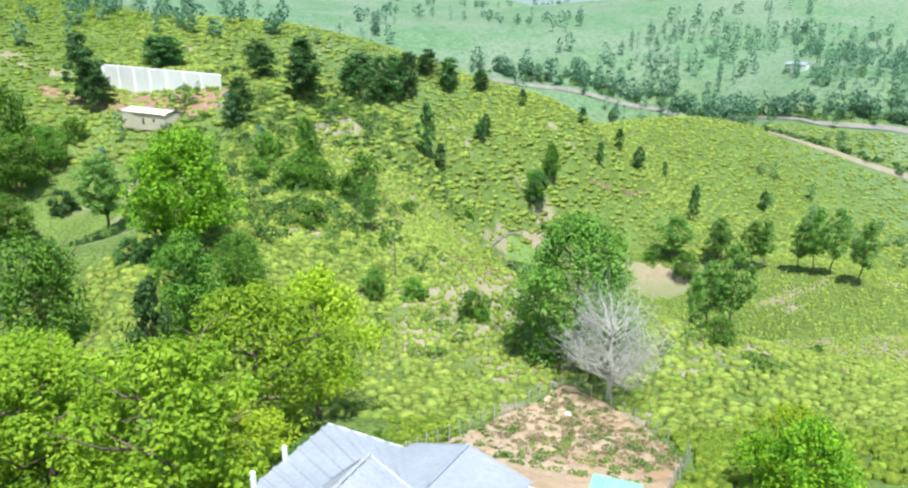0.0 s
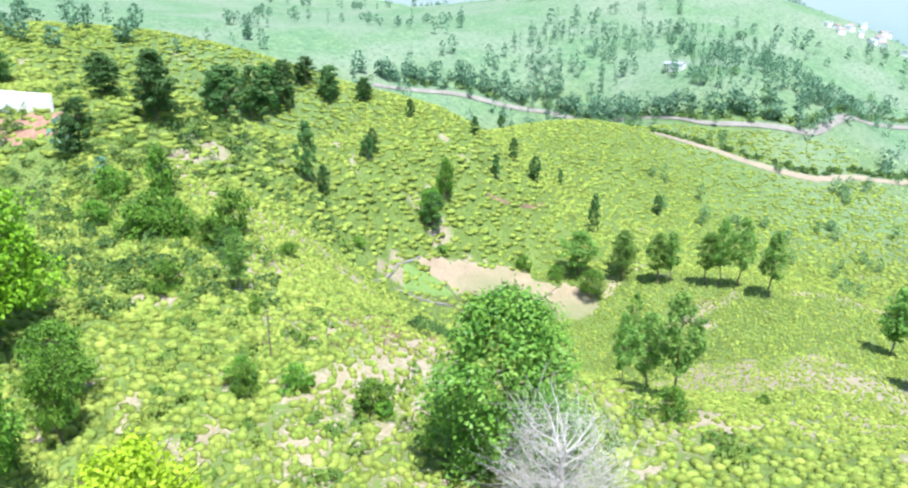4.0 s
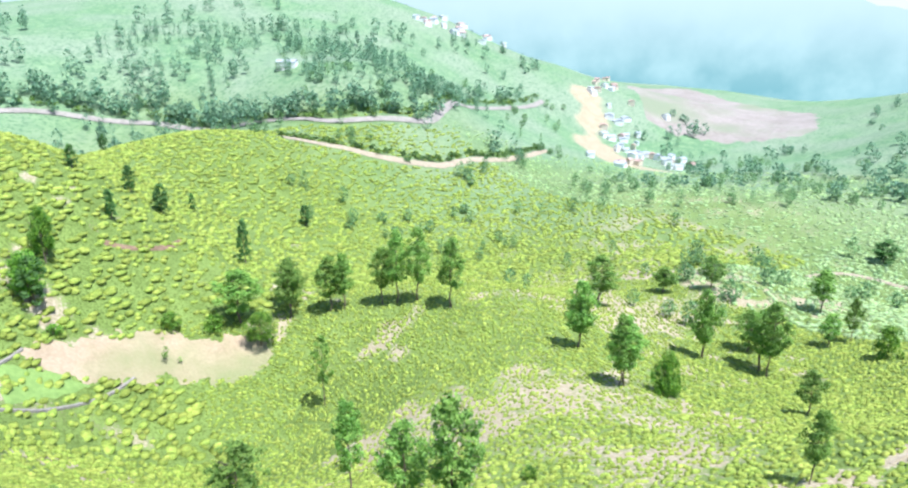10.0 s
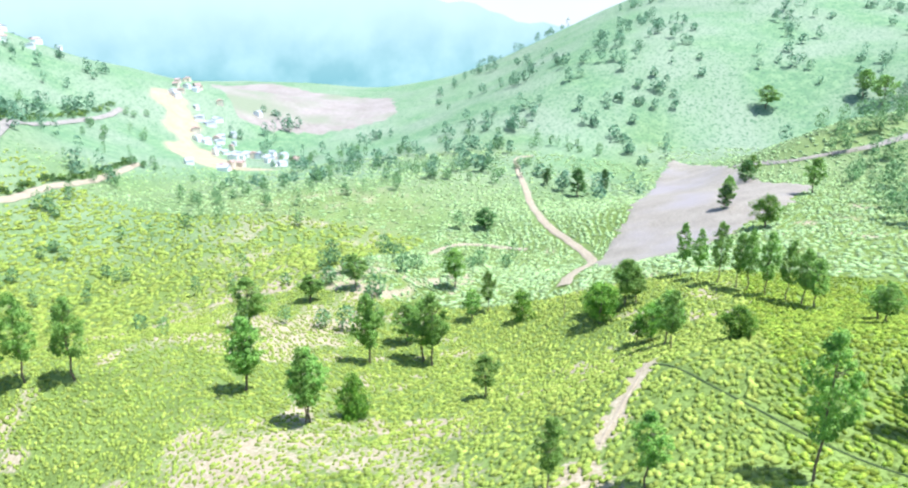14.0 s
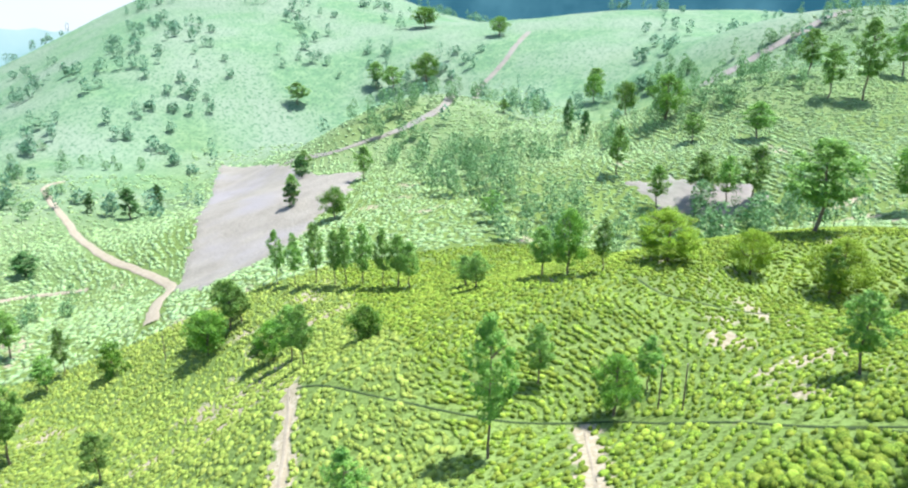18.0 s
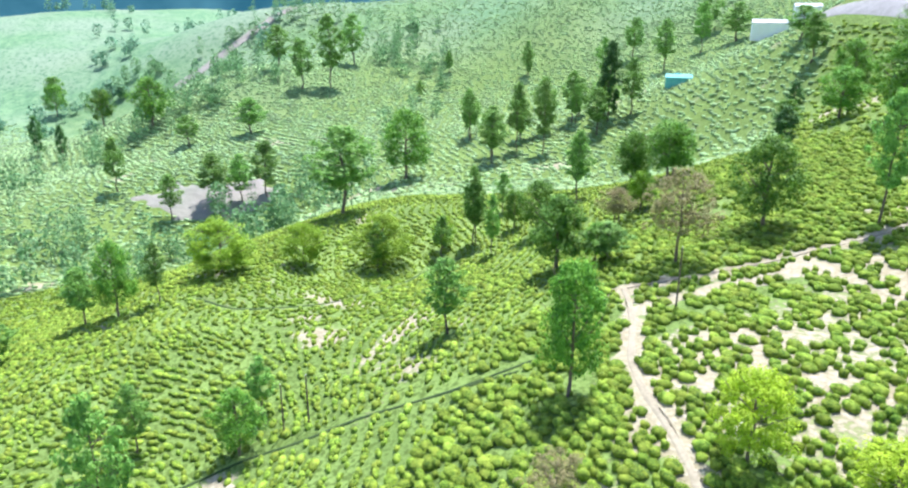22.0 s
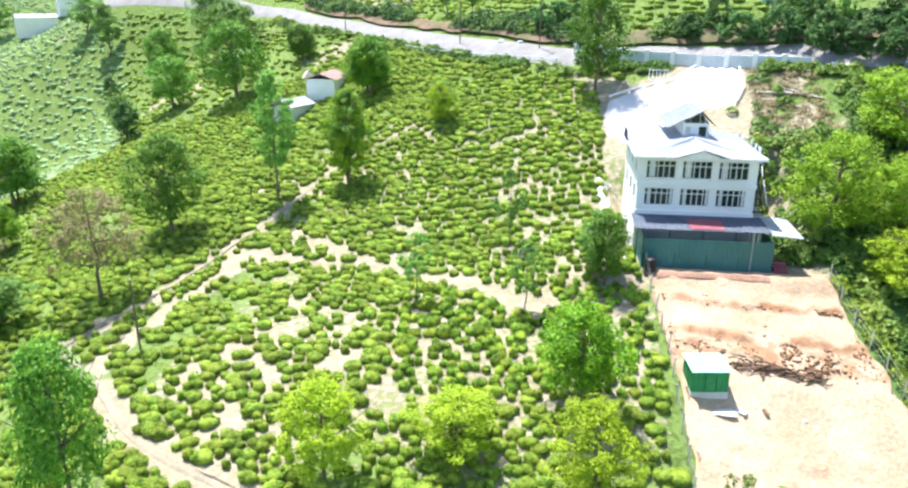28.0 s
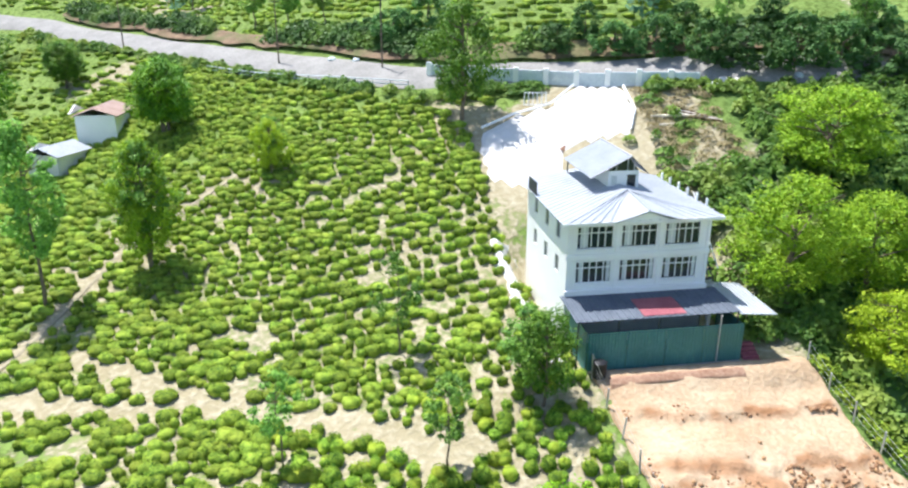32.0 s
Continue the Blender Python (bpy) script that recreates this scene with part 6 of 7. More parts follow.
def make_beam_pile():
    for i, (x, y, ln, a) in enumerate(((-24.5, 4.2, 4.5, 160), (-25.3, 5.0, 4.0, 150), (-23.6, 5.4, 3.2, 165))):
        me = bpy.data.meshes.new("timber_beam")
        bm = box(-ln / 2, ln / 2, -0.12, 0.12, 0, 0.2, 0.02)
        bm.to_mesh(me)
        bm.free()
        me.materials.append(CREAM)
        ob = new("timber_beam", me)
        ob.matrix_basis = Matrix.Translation((x, y, gz(x, y) + 0.25)) @ Matrix.Rotation(radians(a), 4, "Z")
        tagged(ob, "pale timber beam lying on the bank", "timber", "timber beams")


make_beam_pile()
pit = ribbon("earth_bank", [(-11.5, 0.2), (-13.0, -0.6), (-14.6, -0.9)], 1.6, REDSOIL, "brown earth bed left open in the driveway", "bank", lift=0.3, wobble=0.3, step=0.5)
fx0, fy0 = place(-4.0, 6.1)
fx1, fy1 = place(6.4, 6.1)
red_strip = ribbon("earth_bank", [(fx0, fy0), (fx1, fy1)], 0.9, REDSOIL, "reddish earth along the foot of the fence", "bank", lift=0.42, wobble=0.3, step=0.8)
net = patch("shade_net", NET, NETTING, "green shade net spread beside the clearing", "net", 0.45, 0.8)


DRYSTONE = material("grey_dry_stone", (0.20, 0.19, 0.16), (0.33, 0.31, 0.27), 1.2, 0.95, 0.6, 6)


def make_yard_walls():
    w = empty("yard_wall", Matrix.Identity(4), "low pale stone wall round the clearing", "wall")
    for pts in (YARD_WALL, YARD_WALL_B):
        for (ax, ay), (bx, by) in zip(pts, pts[1:]):
            c = max(1, int(math.hypot(bx - ax, by - ay) / 2))
            for i in range(c):
                x0, y0, x1, y1 = ax + (bx - ax) * i / c, ay + (by - ay) * i / c, ax + (bx - ax) * (i + 1) / c, ay + (by - ay) * (i + 1) / c
                part("stone", rod((x0, y0, gz(x0, y0) + 0.05), (x1, y1, gz(x1, y1) + 0.05), 0.5, sides=6), DRYSTONE, w)


make_yard_walls()


# ---------------------------------------------------------------- poles, huts and far buildings
def make_pole(x, y, h, label, arm=False):
    p = empty("utility_pole", Matrix.Translation((x, y, gz(x, y))), label, "pole", "utility poles")
    part("pole_shaft", rod((0, 0, -0.5), (0, 0, h), 0.12, 0.08, 8), BARK, p)
    if arm:
        part("cross_arm", box(-0.9, 0.9, -0.05, 0.05, h - 0.5, h - 0.38, 0.01), STEEL, p)
    part("insulator", rod((0, 0, h), (0, 0, h + 0.18), 0.06, 0.04, 6), CONCRETE, p)


for x, y, h in ((53.9, 13.5, 7.5), (-9.4, 111.5, 7.0), (191.5, 105.4, 8.0)):
    make_pole(x, y, h, "dark wooden utility pole standing in the tea")
for x, y in ((90.8, 37.5), (88.6, 35.6)):
    make_pole(x, y, 6.5, "slim pole of a twin pole transformer frame in the tea")
for x, y in ((1.0, -44.0), (-6.5, -28.0), (14.0, -78.0)):
    make_pole(x, y, 9.0, "roadside utility pole with a cross arm", True)


def make_hut(x, y, w, d, h, turn, wall, roof, label, name="hut", rise=0.9):
    z = gz(x, y)
    o = empty(name, Matrix.Translation((x, y, z)) @ Matrix.Rotation(radians(turn), 4, "Z"), label, "hut" if name == "hut" else "building")
    part("wall", wall_with_holes(-w / 2, w / 2, -1.5, h, -d / 2, -d / 2 + 0.2, [(-0.4, 0.5, 0.0, 1.9), (w * 0.22, w * 0.22 + 0.9, 1.0, 2.0)] if w > 4 else []), wall, o)
    part("wall", box(-w / 2, w / 2, d / 2 - 0.2, d / 2, -1.5, h, 0), wall, o)
    part("wall", box(-w / 2, -w / 2 + 0.2, -d / 2 + 0.2, d / 2 - 0.2, -1.5, h, 0), wall, o)
    part("wall", box(w / 2 - 0.2, w / 2, -d / 2 + 0.2, d / 2 - 0.2, -1.5, h, 0), wall, o)
    part("gable", prism([(-0.001 - d / 2, h), (d / 2, h), (0, h + rise)], -w / 2, -w / 2 + 0.2), wall, o).rotation_euler = (0, 0, 0)
    bm = ribbed([(-w / 2 - 0.3, -d / 2 - 0.4, h - 0.1), (w / 2 + 0.3, -d / 2 - 0.4, h - 0.1), (w / 2 + 0.3, 0, h + rise), (-w / 2 - 0.3, 0, h + rise)], 12)
    part("roof", bm, roof, o)
    bm = ribbed([(w / 2 + 0.3, d / 2 + 0.4, h - 0.1), (-w / 2 - 0.3, d / 2 + 0.4, h - 0.1), (-w / 2 - 0.3, 0, h + rise), (w / 2 + 0.3, 0, h + rise)], 12)
    part("roof", bm, roof, o)
    if w > 4:
        part("door", box(-0.4, 0.5, -d / 2 + 0.08, -d / 2 + 0.12, 0, 1.9, 0), STEEL, o)
        part("window", box(w * 0.22, w * 0.22 + 0.9, -d / 2 + 0.08, -d / 2 + 0.11, 1.0, 2.0, 0), GLASS, o)
    return o


make_hut(23.5, -50.5, 7.5, 5.0, 2.6, 60, WHITE, CLAY, "small white house with a pinkish tiled roof among trees")
make_hut(30.5, -45.5, 5.5, 4.5, 2.2, 40, CONCRETE, ROOFSHEET, "low hut with a pale sheet roof beside the tea")
make_hut(BLUEHUT[0][0], BLUEHUT[0][1], 9.0, 6.0, 2.8, 20, TARP, TARP, "distant hut under a blue green tarpaulin roof")
make_hut(98.0, -252.0, 14.0, 8.0, 6.0, 15, WHITE, ROOFSHEET, "white two storey house beside the far road", "building", 1.2)
make_hut(86.0, -262.0, 10.0, 7.0, 5.0, 15, WHITE, ROOFSHEET, "white house beside the far road", "building", 1.2)
make_hut(-88.0, 213.0, 18.0, 7.0, 3.5, -28, CREAM, CREAM, "long low cream building below the retaining wall", "building", 0.8)
make_hut(270.0, 589.0, 15.0, 10.0, 5.0, -40, WHITE, ROOFSHEET, "white farm building alone on the far hillside", "building", 1.5)


def make_retaining_wall():
    w = empty("retaining_wall", Matrix.Translation((-93.0, 234.0, gz(-93.0, 234.0))) @ Matrix.Rotation(math.atan2(-31.8, 51.9), 4, "Z"), "long white retaining wall cut into red earth", "wall")
    for i in range(7):
        ob = part("panel", box(-28 + 8 * i, -20.15 + 8 * i, -0.4, 0.4, -4, 6.5, 0.05), WHITE, w)
        part("buttress", box(-28.4 + 8 * i, -27.8 + 8 * i, -1.0, 0.5, -4, 6.0, 0.05), WHITE, w)


make_retaining_wall()


def make_village():
    rnd = np.random.default_rng(11)
    for i in range(52):
        t = rnd.uniform(0, 1)
        x = 555 + 245 * t + rnd.normal(0, 22)
        y = 445 + 270 * t + rnd.normal(0, 22)
        w = rnd.uniform(5, 11)
        o = empty("house", Matrix.Translation((x, y, gz(x, y))) @ Matrix.Rotation(rnd.uniform(0, 3.14), 4, "Z"), "small distant whitewashed village house", "house", "village houses")
        d, h = w * rnd.uniform(0.6, 0.9), rnd.uniform(3, 6)
        part("wall", box(-w / 2, w / 2, -d / 2, d / 2, -2, h, 0), (WHITE, CREAM, WHITE)[i % 3], o)
        part("roof", prism([(-w / 2 - 0.4, h), (w / 2 + 0.4, h), (0, h + 1.4)], -d / 2 - 0.4, d / 2 + 0.4), (ROOFSHEET, CLAY, ROOFSHEET)[i % 3], o)
    for i in range(22):
        t = rnd.uniform(0, 1)
        x, y = 535 + 170 * t + rnd.normal(0, 15), 790 + 30 * t + rnd.normal(0, 15)
        w = rnd.uniform(6, 12)
        o = empty("house", Matrix.Translation((x, y, gz(x, y))) @ Matrix.Rotation(rnd.uniform(0, 3.14), 4, "Z"), "small distant whitewashed hillside house", "house", "hillside houses")
        part("wall", box(-w / 2, w / 2, -w / 3, w / 3, -2, 4.5, 0), WHITE, o)
        part("roof", prism([(-w / 2 - 0.4, 4.5), (w / 2 + 0.4, 4.5), (0, 6)], -w / 3 - 0.4, w / 3 + 0.4), (ROOFSHEET, CLAY)[i % 2], o)


make_village()


# ---------------------------------------------------------------- far woods
def far_wood(name, label, xs, ys, hs, ws, seed, per=64, mat=None):
    """Many far trees in one mesh: a thin stem and a crown of some leaf clumps each."""
    rnd = np.random.default_rng(seed)
    x, y, h, w = (np.asarray(a, float) for a in (xs, ys, hs, ws))
    z = ground_z(x, y)
    c = len(x)
    hh = rnd.uniform(0.18, 1, (c, per))
    prof = np.sin(np.pi * np.clip((hh - 0.1) / 0.92, 0.02, 0.98)) ** 0.55 + 0.05
    a = rnd.uniform(0, 6.283, (c, per))
    r = prof * np.sqrt(rnd.uniform(0.1, 1, (c, per))) * w[:, None] * 0.45
    p = np.stack([x[:, None] + np.cos(a) * r, y[:, None] + np.sin(a) * r, z[:, None] + hh * h[:, None]], -1).reshape(-1, 3)
    q = np.repeat(w * 0.96 / math.sqrt(per), per)[:, None]
    nrm = rnd.normal(0, 0.8, p.shape) + [0, 0, 0.9]
    nrm /= np.linalg.norm(nrm, axis=1, keepdims=True)
    t = np.cross(nrm, rnd.normal(0, 1, p.shape))
    t /= np.linalg.norm(t, axis=1, keepdims=True)
    b = np.cross(nrm, t)
    v = np.stack([p - t * q, p - b * q * 0.7, p + t * q, p + b * q * 0.7], 1).reshape(-1, 3)
    f = np.arange(len(v)).reshape(-1, 4)
    st = np.stack([np.stack([x - 0.15, y, z - 1], -1), np.stack([x + 0.15, y + 0.1, z - 1], -1), np.stack([x + 0.05, y, z + h * 0.9], -1), np.stack([x - 0.05, y, z + h * 0.9], -1)], 1).reshape(-1, 3)
    me = mesh_of(name, np.concatenate([v, st]), np.concatenate([f, np.arange(len(st)).reshape(-1, 4) + len(v)]), mat or FARLEAF)
    return tagged(new(name, me), label, "trees", kind="stuff")


def scatter(rnd, count, x0, x1, y0, y1, keep=None):
    x, y = rnd.uniform(x0, x1, count), rnd.uniform(y0, y1, count)
    if keep is not None:
        m = keep(x, y)
        x, y = x[m], y[m]
    return x, y


def plant_far():
    rnd = np.random.default_rng(23)
    sets = []
    # the wood above the far road, in rows
    x, y = scatter(rnd, 520, 120, 420, 480, 760, lambda x, y: (line_distance(x, y, FAR_ROAD) > 9) & (y > 470 + 0.1 * x) & (vnoise(x, y, 70, 40) > 0.42))
    sets.append((x, y, 12, 6))
    # trees along the far road
    s = rnd.uniform(0, len(FAR_ROAD) - 1, 150)
    x = np.interp(s, range(len(FAR_ROAD)), [p[0] for p in FAR_ROAD]) + rnd.normal(0, 7, 150)
    y = np.interp(s, range(len(FAR_ROAD)), [p[1] for p in FAR_ROAD]) + 17 + rnd.normal(0, 5, 150)
    sets.append((x, y, 13, 10))
    # slopes beyond the valley
    x, y = scatter(rnd, 900, -100, 800, 420, 1300, lambda x, y: (vnoise(x, y, 90, 41) > 0.55) & (line_distance(x, y, RUBBLE) > 30))
    sets.append((x, y, 13, 9))
    x, y = scatter(rnd, 700, 150, 650, 150, 620, lambda x, y: (vnoise(x, y, 40, 42) > 0.55) & (line_distance(x, y, RUBBLE) > 25) & ~inside(x, y, GREY_EDGE))
    sets.append((x, y, 8, 6))
    # the opposite hillside with silver oaks
    x, y = scatter(rnd, 700, 130, 520, -330, 10, lambda x, y: (vnoise(x, y, 55, 43) > 0.5) & (x + y * 0.6 > 110) & ~inside(x, y, GREY_EDGE))
    sets.append((x, y, 12, 7))
    x, y = scatter(rnd, 1250, 420, 1200, -420, 420, lambda x, y: (vnoise(x, y, 60, 44) > 0.5) & ~inside(x, y, GREY_EDGE) & (line_distance(x, y, GREY_STRIP) > 12))
    sets.append((x, y, 11, 9))
    # above the road behind the house
    x, y = scatter(rnd, 260, -160, 60, -200, -10, lambda x, y: (line_distance(x, y, ROAD) > 9) & (x < -22 - 0.55 * (y + 2)) & (vnoise(x, y, 18, 45) > 0.5))
    sets.append((x, y, 7, 5))
    x, y = scatter(rnd, 120, -200, -40, 180, 420, lambda x, y: vnoise(x, y, 40, 46) > 0.55)
    sets.append((x, y, 9, 7))
    names = ("wood above the far road", "trees lining the far road", "scattered trees on the far slopes", "small trees in the valley", "silver oaks on the opposite hillside", "trees on the hill across the valley", "trees on the bank above the road", "trees on the ridge")
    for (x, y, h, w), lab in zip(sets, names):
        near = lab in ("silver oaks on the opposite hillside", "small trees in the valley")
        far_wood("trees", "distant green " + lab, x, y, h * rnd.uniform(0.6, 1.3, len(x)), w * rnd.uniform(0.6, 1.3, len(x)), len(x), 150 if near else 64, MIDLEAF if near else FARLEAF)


plant_far()


def leafy_mass(name, label, category, x, y, size, height, mat_key, seed, per=60, leaf=0.17):
    """Many shrubs in one mesh of loose leaves, each a low mound."""
    rnd = np.random.default_rng(seed)
    z = ground_z(x, y)
    c = len(x)
    a, r = rnd.uniform(0, 6.283, (c, per)), np.sqrt(rnd.uniform(0, 1, (c, per)))
    s, h = size * rnd.uniform(0.6, 1.4, c), height * rnd.uniform(0.6, 1.4, c)
    p = np.stack([x[:, None] + np.cos(a) * r * s[:, None] / 2, y[:, None] + np.sin(a) * r * s[:, None] / 2, z[:, None] + h[:, None] * np.sqrt(1 - 0.9 * r ** 2) * rnd.uniform(0.75, 1.0, (c, per))], -1).reshape(-1, 3)
    nrm = np.stack([np.cos(a) * r, np.sin(a) * r, 1.0 + 0 * r], -1).reshape(-1, 3) + rnd.normal(0, 0.5, (c * per, 3))
    nrm /= np.linalg.norm(nrm, axis=1, keepdims=True)
    t = np.cross(nrm, rnd.normal(0, 1, nrm.shape))
    t /= np.linalg.norm(t, axis=1, keepdims=True)
    b = np.cross(nrm, t)
    q = leaf * rnd.uniform(0.7, 1.5, (c * per, 1)) * np.repeat(np.sqrt(s), per)[:, None]
    v = np.stack([p - t * q, p - b * q * 0.6, p + t * q, p + b * q * 0.6], 1).reshape(-1, 3)
    me = mesh_of(name, v, np.arange(len(v)).reshape(-1, 4), mat_key)
    return tagged(new(name, me), label, category, kind="stuff")


UNDER = material("undergrowth_leaves", (0.06, 0.16, 0.025), (0.22, 0.37, 0.06), 0.5, 0.6, 0, 5, thin=0.35, third=(0.34, 0.43, 0.08))
HEDGE = material("dark_hedge_leaves", (0.035, 0.10, 0.025), (0.11, 0.22, 0.045), 0.5, 0.6, 0, 5, thin=0.35, third=(0.20, 0.33, 0.06))
RUSTGRASS = material("rusty_dry_grass", (0.24, 0.20, 0.08), (0.36, 0.27, 0.12), 0.7, 0.8, 0, 5, thin=0.3)
DRYGRASS = material("dry_weeds", (0.26, 0.22, 0.10), (0.42, 0.36, 0.20), 0.7, 0.8, 0, 5, thin=0.3)


def grow_undergrowth():
    rnd = np.random.default_rng(61)
    u, n = rnd.uniform(13.2, 46, 1500), rnd.uniform(-28, 24, 1500)
    x, y = place(u, n)
    keep = (u > plot_side(n, 1) + 1.4) & ~((u < 21 + 3 * vnoise(x, y, 3, 75)) & (n < -18) & (rnd.uniform(0, 1, 1500) < 0.93))
    leafy_mass("undergrowth", "dense green shrubs beside the plot fence", "shrubs", x[keep], y[keep], 2.2, 1.5, UNDER, 62)
    u, n = rnd.uniform(8.2, 14, 190), rnd.uniform(-32, 2, 190)
    x, y = place(u, n)
    keep = ~inside(x, y, DRIVE) & (line_distance(x, y, DRIVE) > 1.6) & (line_distance(x, y, ROAD) > 5) & ((n > -18) | (rnd.uniform(0, 1, 190) < 0.22))
    leafy_mass("undergrowth", "green shrubs on the bank beside the house", "shrubs", x[keep], y[keep], 1.9, 1.1, UNDER, 73)
    u, n = rnd.uniform(11.5, 20, 150), rnd.uniform(-33, -18, 150)
    x, y = place(u, n)
    keep = (line_distance(x, y, DRIVE) > 1.0) & ~inside(x, y, DRIVE) & (line_distance(x, y, ROAD) > 3.5)
    leafy_mass("weeds", "dry olive weeds on the earth bank beside the driveway", "weeds", x[keep], y[keep], 1.3, 0.5, DRYGRASS, 76, 34, 0.12)
    n = rnd.uniform(5, 34, 110)
    u = plot_side(n, 1) + rnd.uniform(0.7, 1.7, 110)
    x, y = place(u, n)
    leafy_mass("hedge", "row of clipped green bushes along the plot fence", "hedge", x, y, 1.5, 1.1, TEA, 63, 70, 0.11)
    s = rnd.uniform(0, 1, 1500)
    pts = np.array(ROAD[2:-1])
    seg = np.r_[0, np.cumsum(np.hypot(*np.diff(pts, axis=0).T))]
    x, y = np.interp(s * seg[-1], seg, pts[:, 0]), np.interp(s * seg[-1], seg, pts[:, 1])
    x2, y2 = np.interp(s * seg[-1] + 1, seg, pts[:, 0]), np.interp(s * seg[-1] + 1, seg, pts[:, 1])
    ln = np.hypot(x2 - x, y2 - y) + 1e-6
    nx, ny = (y2 - y) / ln, -(x2 - x) / ln
    off = -rnd.uniform(4.4, 8.5, 1500)
    side = np.where(nx * 1.0 + ny * 0.6 > 0, 1, -1)
    hx, hy = x + nx * side * off, y + ny * side * off
    x3, y3 = scatter(rnd, 800, -85, 25, 125, 235, lambda x, y: (vnoise(x, y, 22, 47) > 0.45) & (x < -5 - 0.25 * (y - 150) + 20))
    x5, y5 = scatter(rnd, 190, -25, 45, 85, 140, lambda x, y: vnoise(x, y, 9, 48) > 0.45)
    leafy_mass("shrubs", "low mixed shrubs among the thin tea", "shrubs", x5, y5, 2.4, 1.3, UNDER, 72, 60, 0.15)
    leafy_mass("shrubs", "mixed shrubs on the rough slope", "shrubs", x3, y3, 3.2, 2.2, HEDGE, 68, 60, 0.16)
    x4, y4 = scatter(rnd, 120, -75, -34, -6, 16, lambda x, y: (line_distance(x, y, ROAD) < 7) & (line_distance(x, y, ROAD) > 3))
    leafy_mass("hedge", "dark bushes hiding the road beyond the wall", "hedge", x4, y4, 2.8, 2.6, HEDGE, 69)
    thick = vnoise(hx, hy, 7, 74) + rnd.uniform(-0.15, 0.15, 1500) > 0.42
    leafy_mass("hedge", "dark overgrown hedge bank above the road", "hedge", hx[thick], hy[thick], 2.3, 1.9, HEDGE, 64)
    order = np.argsort(s)[::60]
    ribbon("earth_bank", list(zip((x + nx * side * -4.6)[order], (y + ny * side * -4.6)[order])), 3.4, BANKEARTH, "brown earth bank cut above the road", "bank", lift=0.75, wobble=0.5)
    for line, off_y, wide, tall in ((FAR_ROAD, 9.0, 5.0, 4.5), (FORK, 6.0, 3.6, 2.2)):
        line = np.array(line)
        along = np.r_[0, np.cumsum(np.hypot(*np.diff(line, axis=0).T))]
        q = np.sort(rnd.uniform(0, along[-1], 170))
        leafy_mass("hedge", "dark uneven hedge along the distant road", "hedge", np.interp(q, along, line[:, 0]) + rnd.normal(0, 1.0, 170), np.interp(q, along, line[:, 1]) + off_y + rnd.normal(0, 1.4, 170), wide, tall, HEDGE, 71, 40, 0.3)
    off2 = rnd.uniform(3.2, 5.0, 1500)
    keep = (rnd.uniform(0, 1, 1500) < 0.25) & (line_distance(x + nx * side * off2, y + ny * side * off2, DRIVE) > 3) & ~inside(x, y, DRIVE)
    leafy_mass("verge_shrubs", "low shrubs along the lower edge of the road", "shrubs", (x + nx * side * off2)[keep], (y + ny * side * off2)[keep], 1.7, 1.0, UNDER, 65)
    u, n = rnd.uniform(-4, 16.5, 1300), rnd.uniform(24, 55, 1300)
    keep = (u > plot_side(n, 0) + 0.5) & (u < plot_side(n, 1) - 0.5) & (rnd.uniform(0, 1, 1300) < step01(26, 40, n))
    x, y = place(u[keep], n[keep])
    leafy_mass("weeds", "dry weeds and rubbish strewn over the far end of the plot", "weeds", x, y, 0.9, 0.35, DRYGRASS, 66, 26, 0.12)
    u, n = rnd.uniform(-4, 16.5, 260), rnd.uniform(26, 55, 260)
    keep = (u > plot_side(n, 0) + 0.5) & (u < plot_side(n, 1) - 0.5)
    x, y = place(u[keep], n[keep])
    xd, yd = rnd.normal(8, 8, 170), rnd.normal(126, 6, 170)
    leafy_mass("weeds", "reddish dry grass on the slope", "weeds", xd, yd, 1.4, 0.35, RUSTGRASS, 70, 22, 0.12)
    leafy_mass("weeds", "green weeds on the far end of the plot", "weeds", x, y, 1.0, 0.5, UNDER, 67, 30, 0.12)


grow_undergrowth()


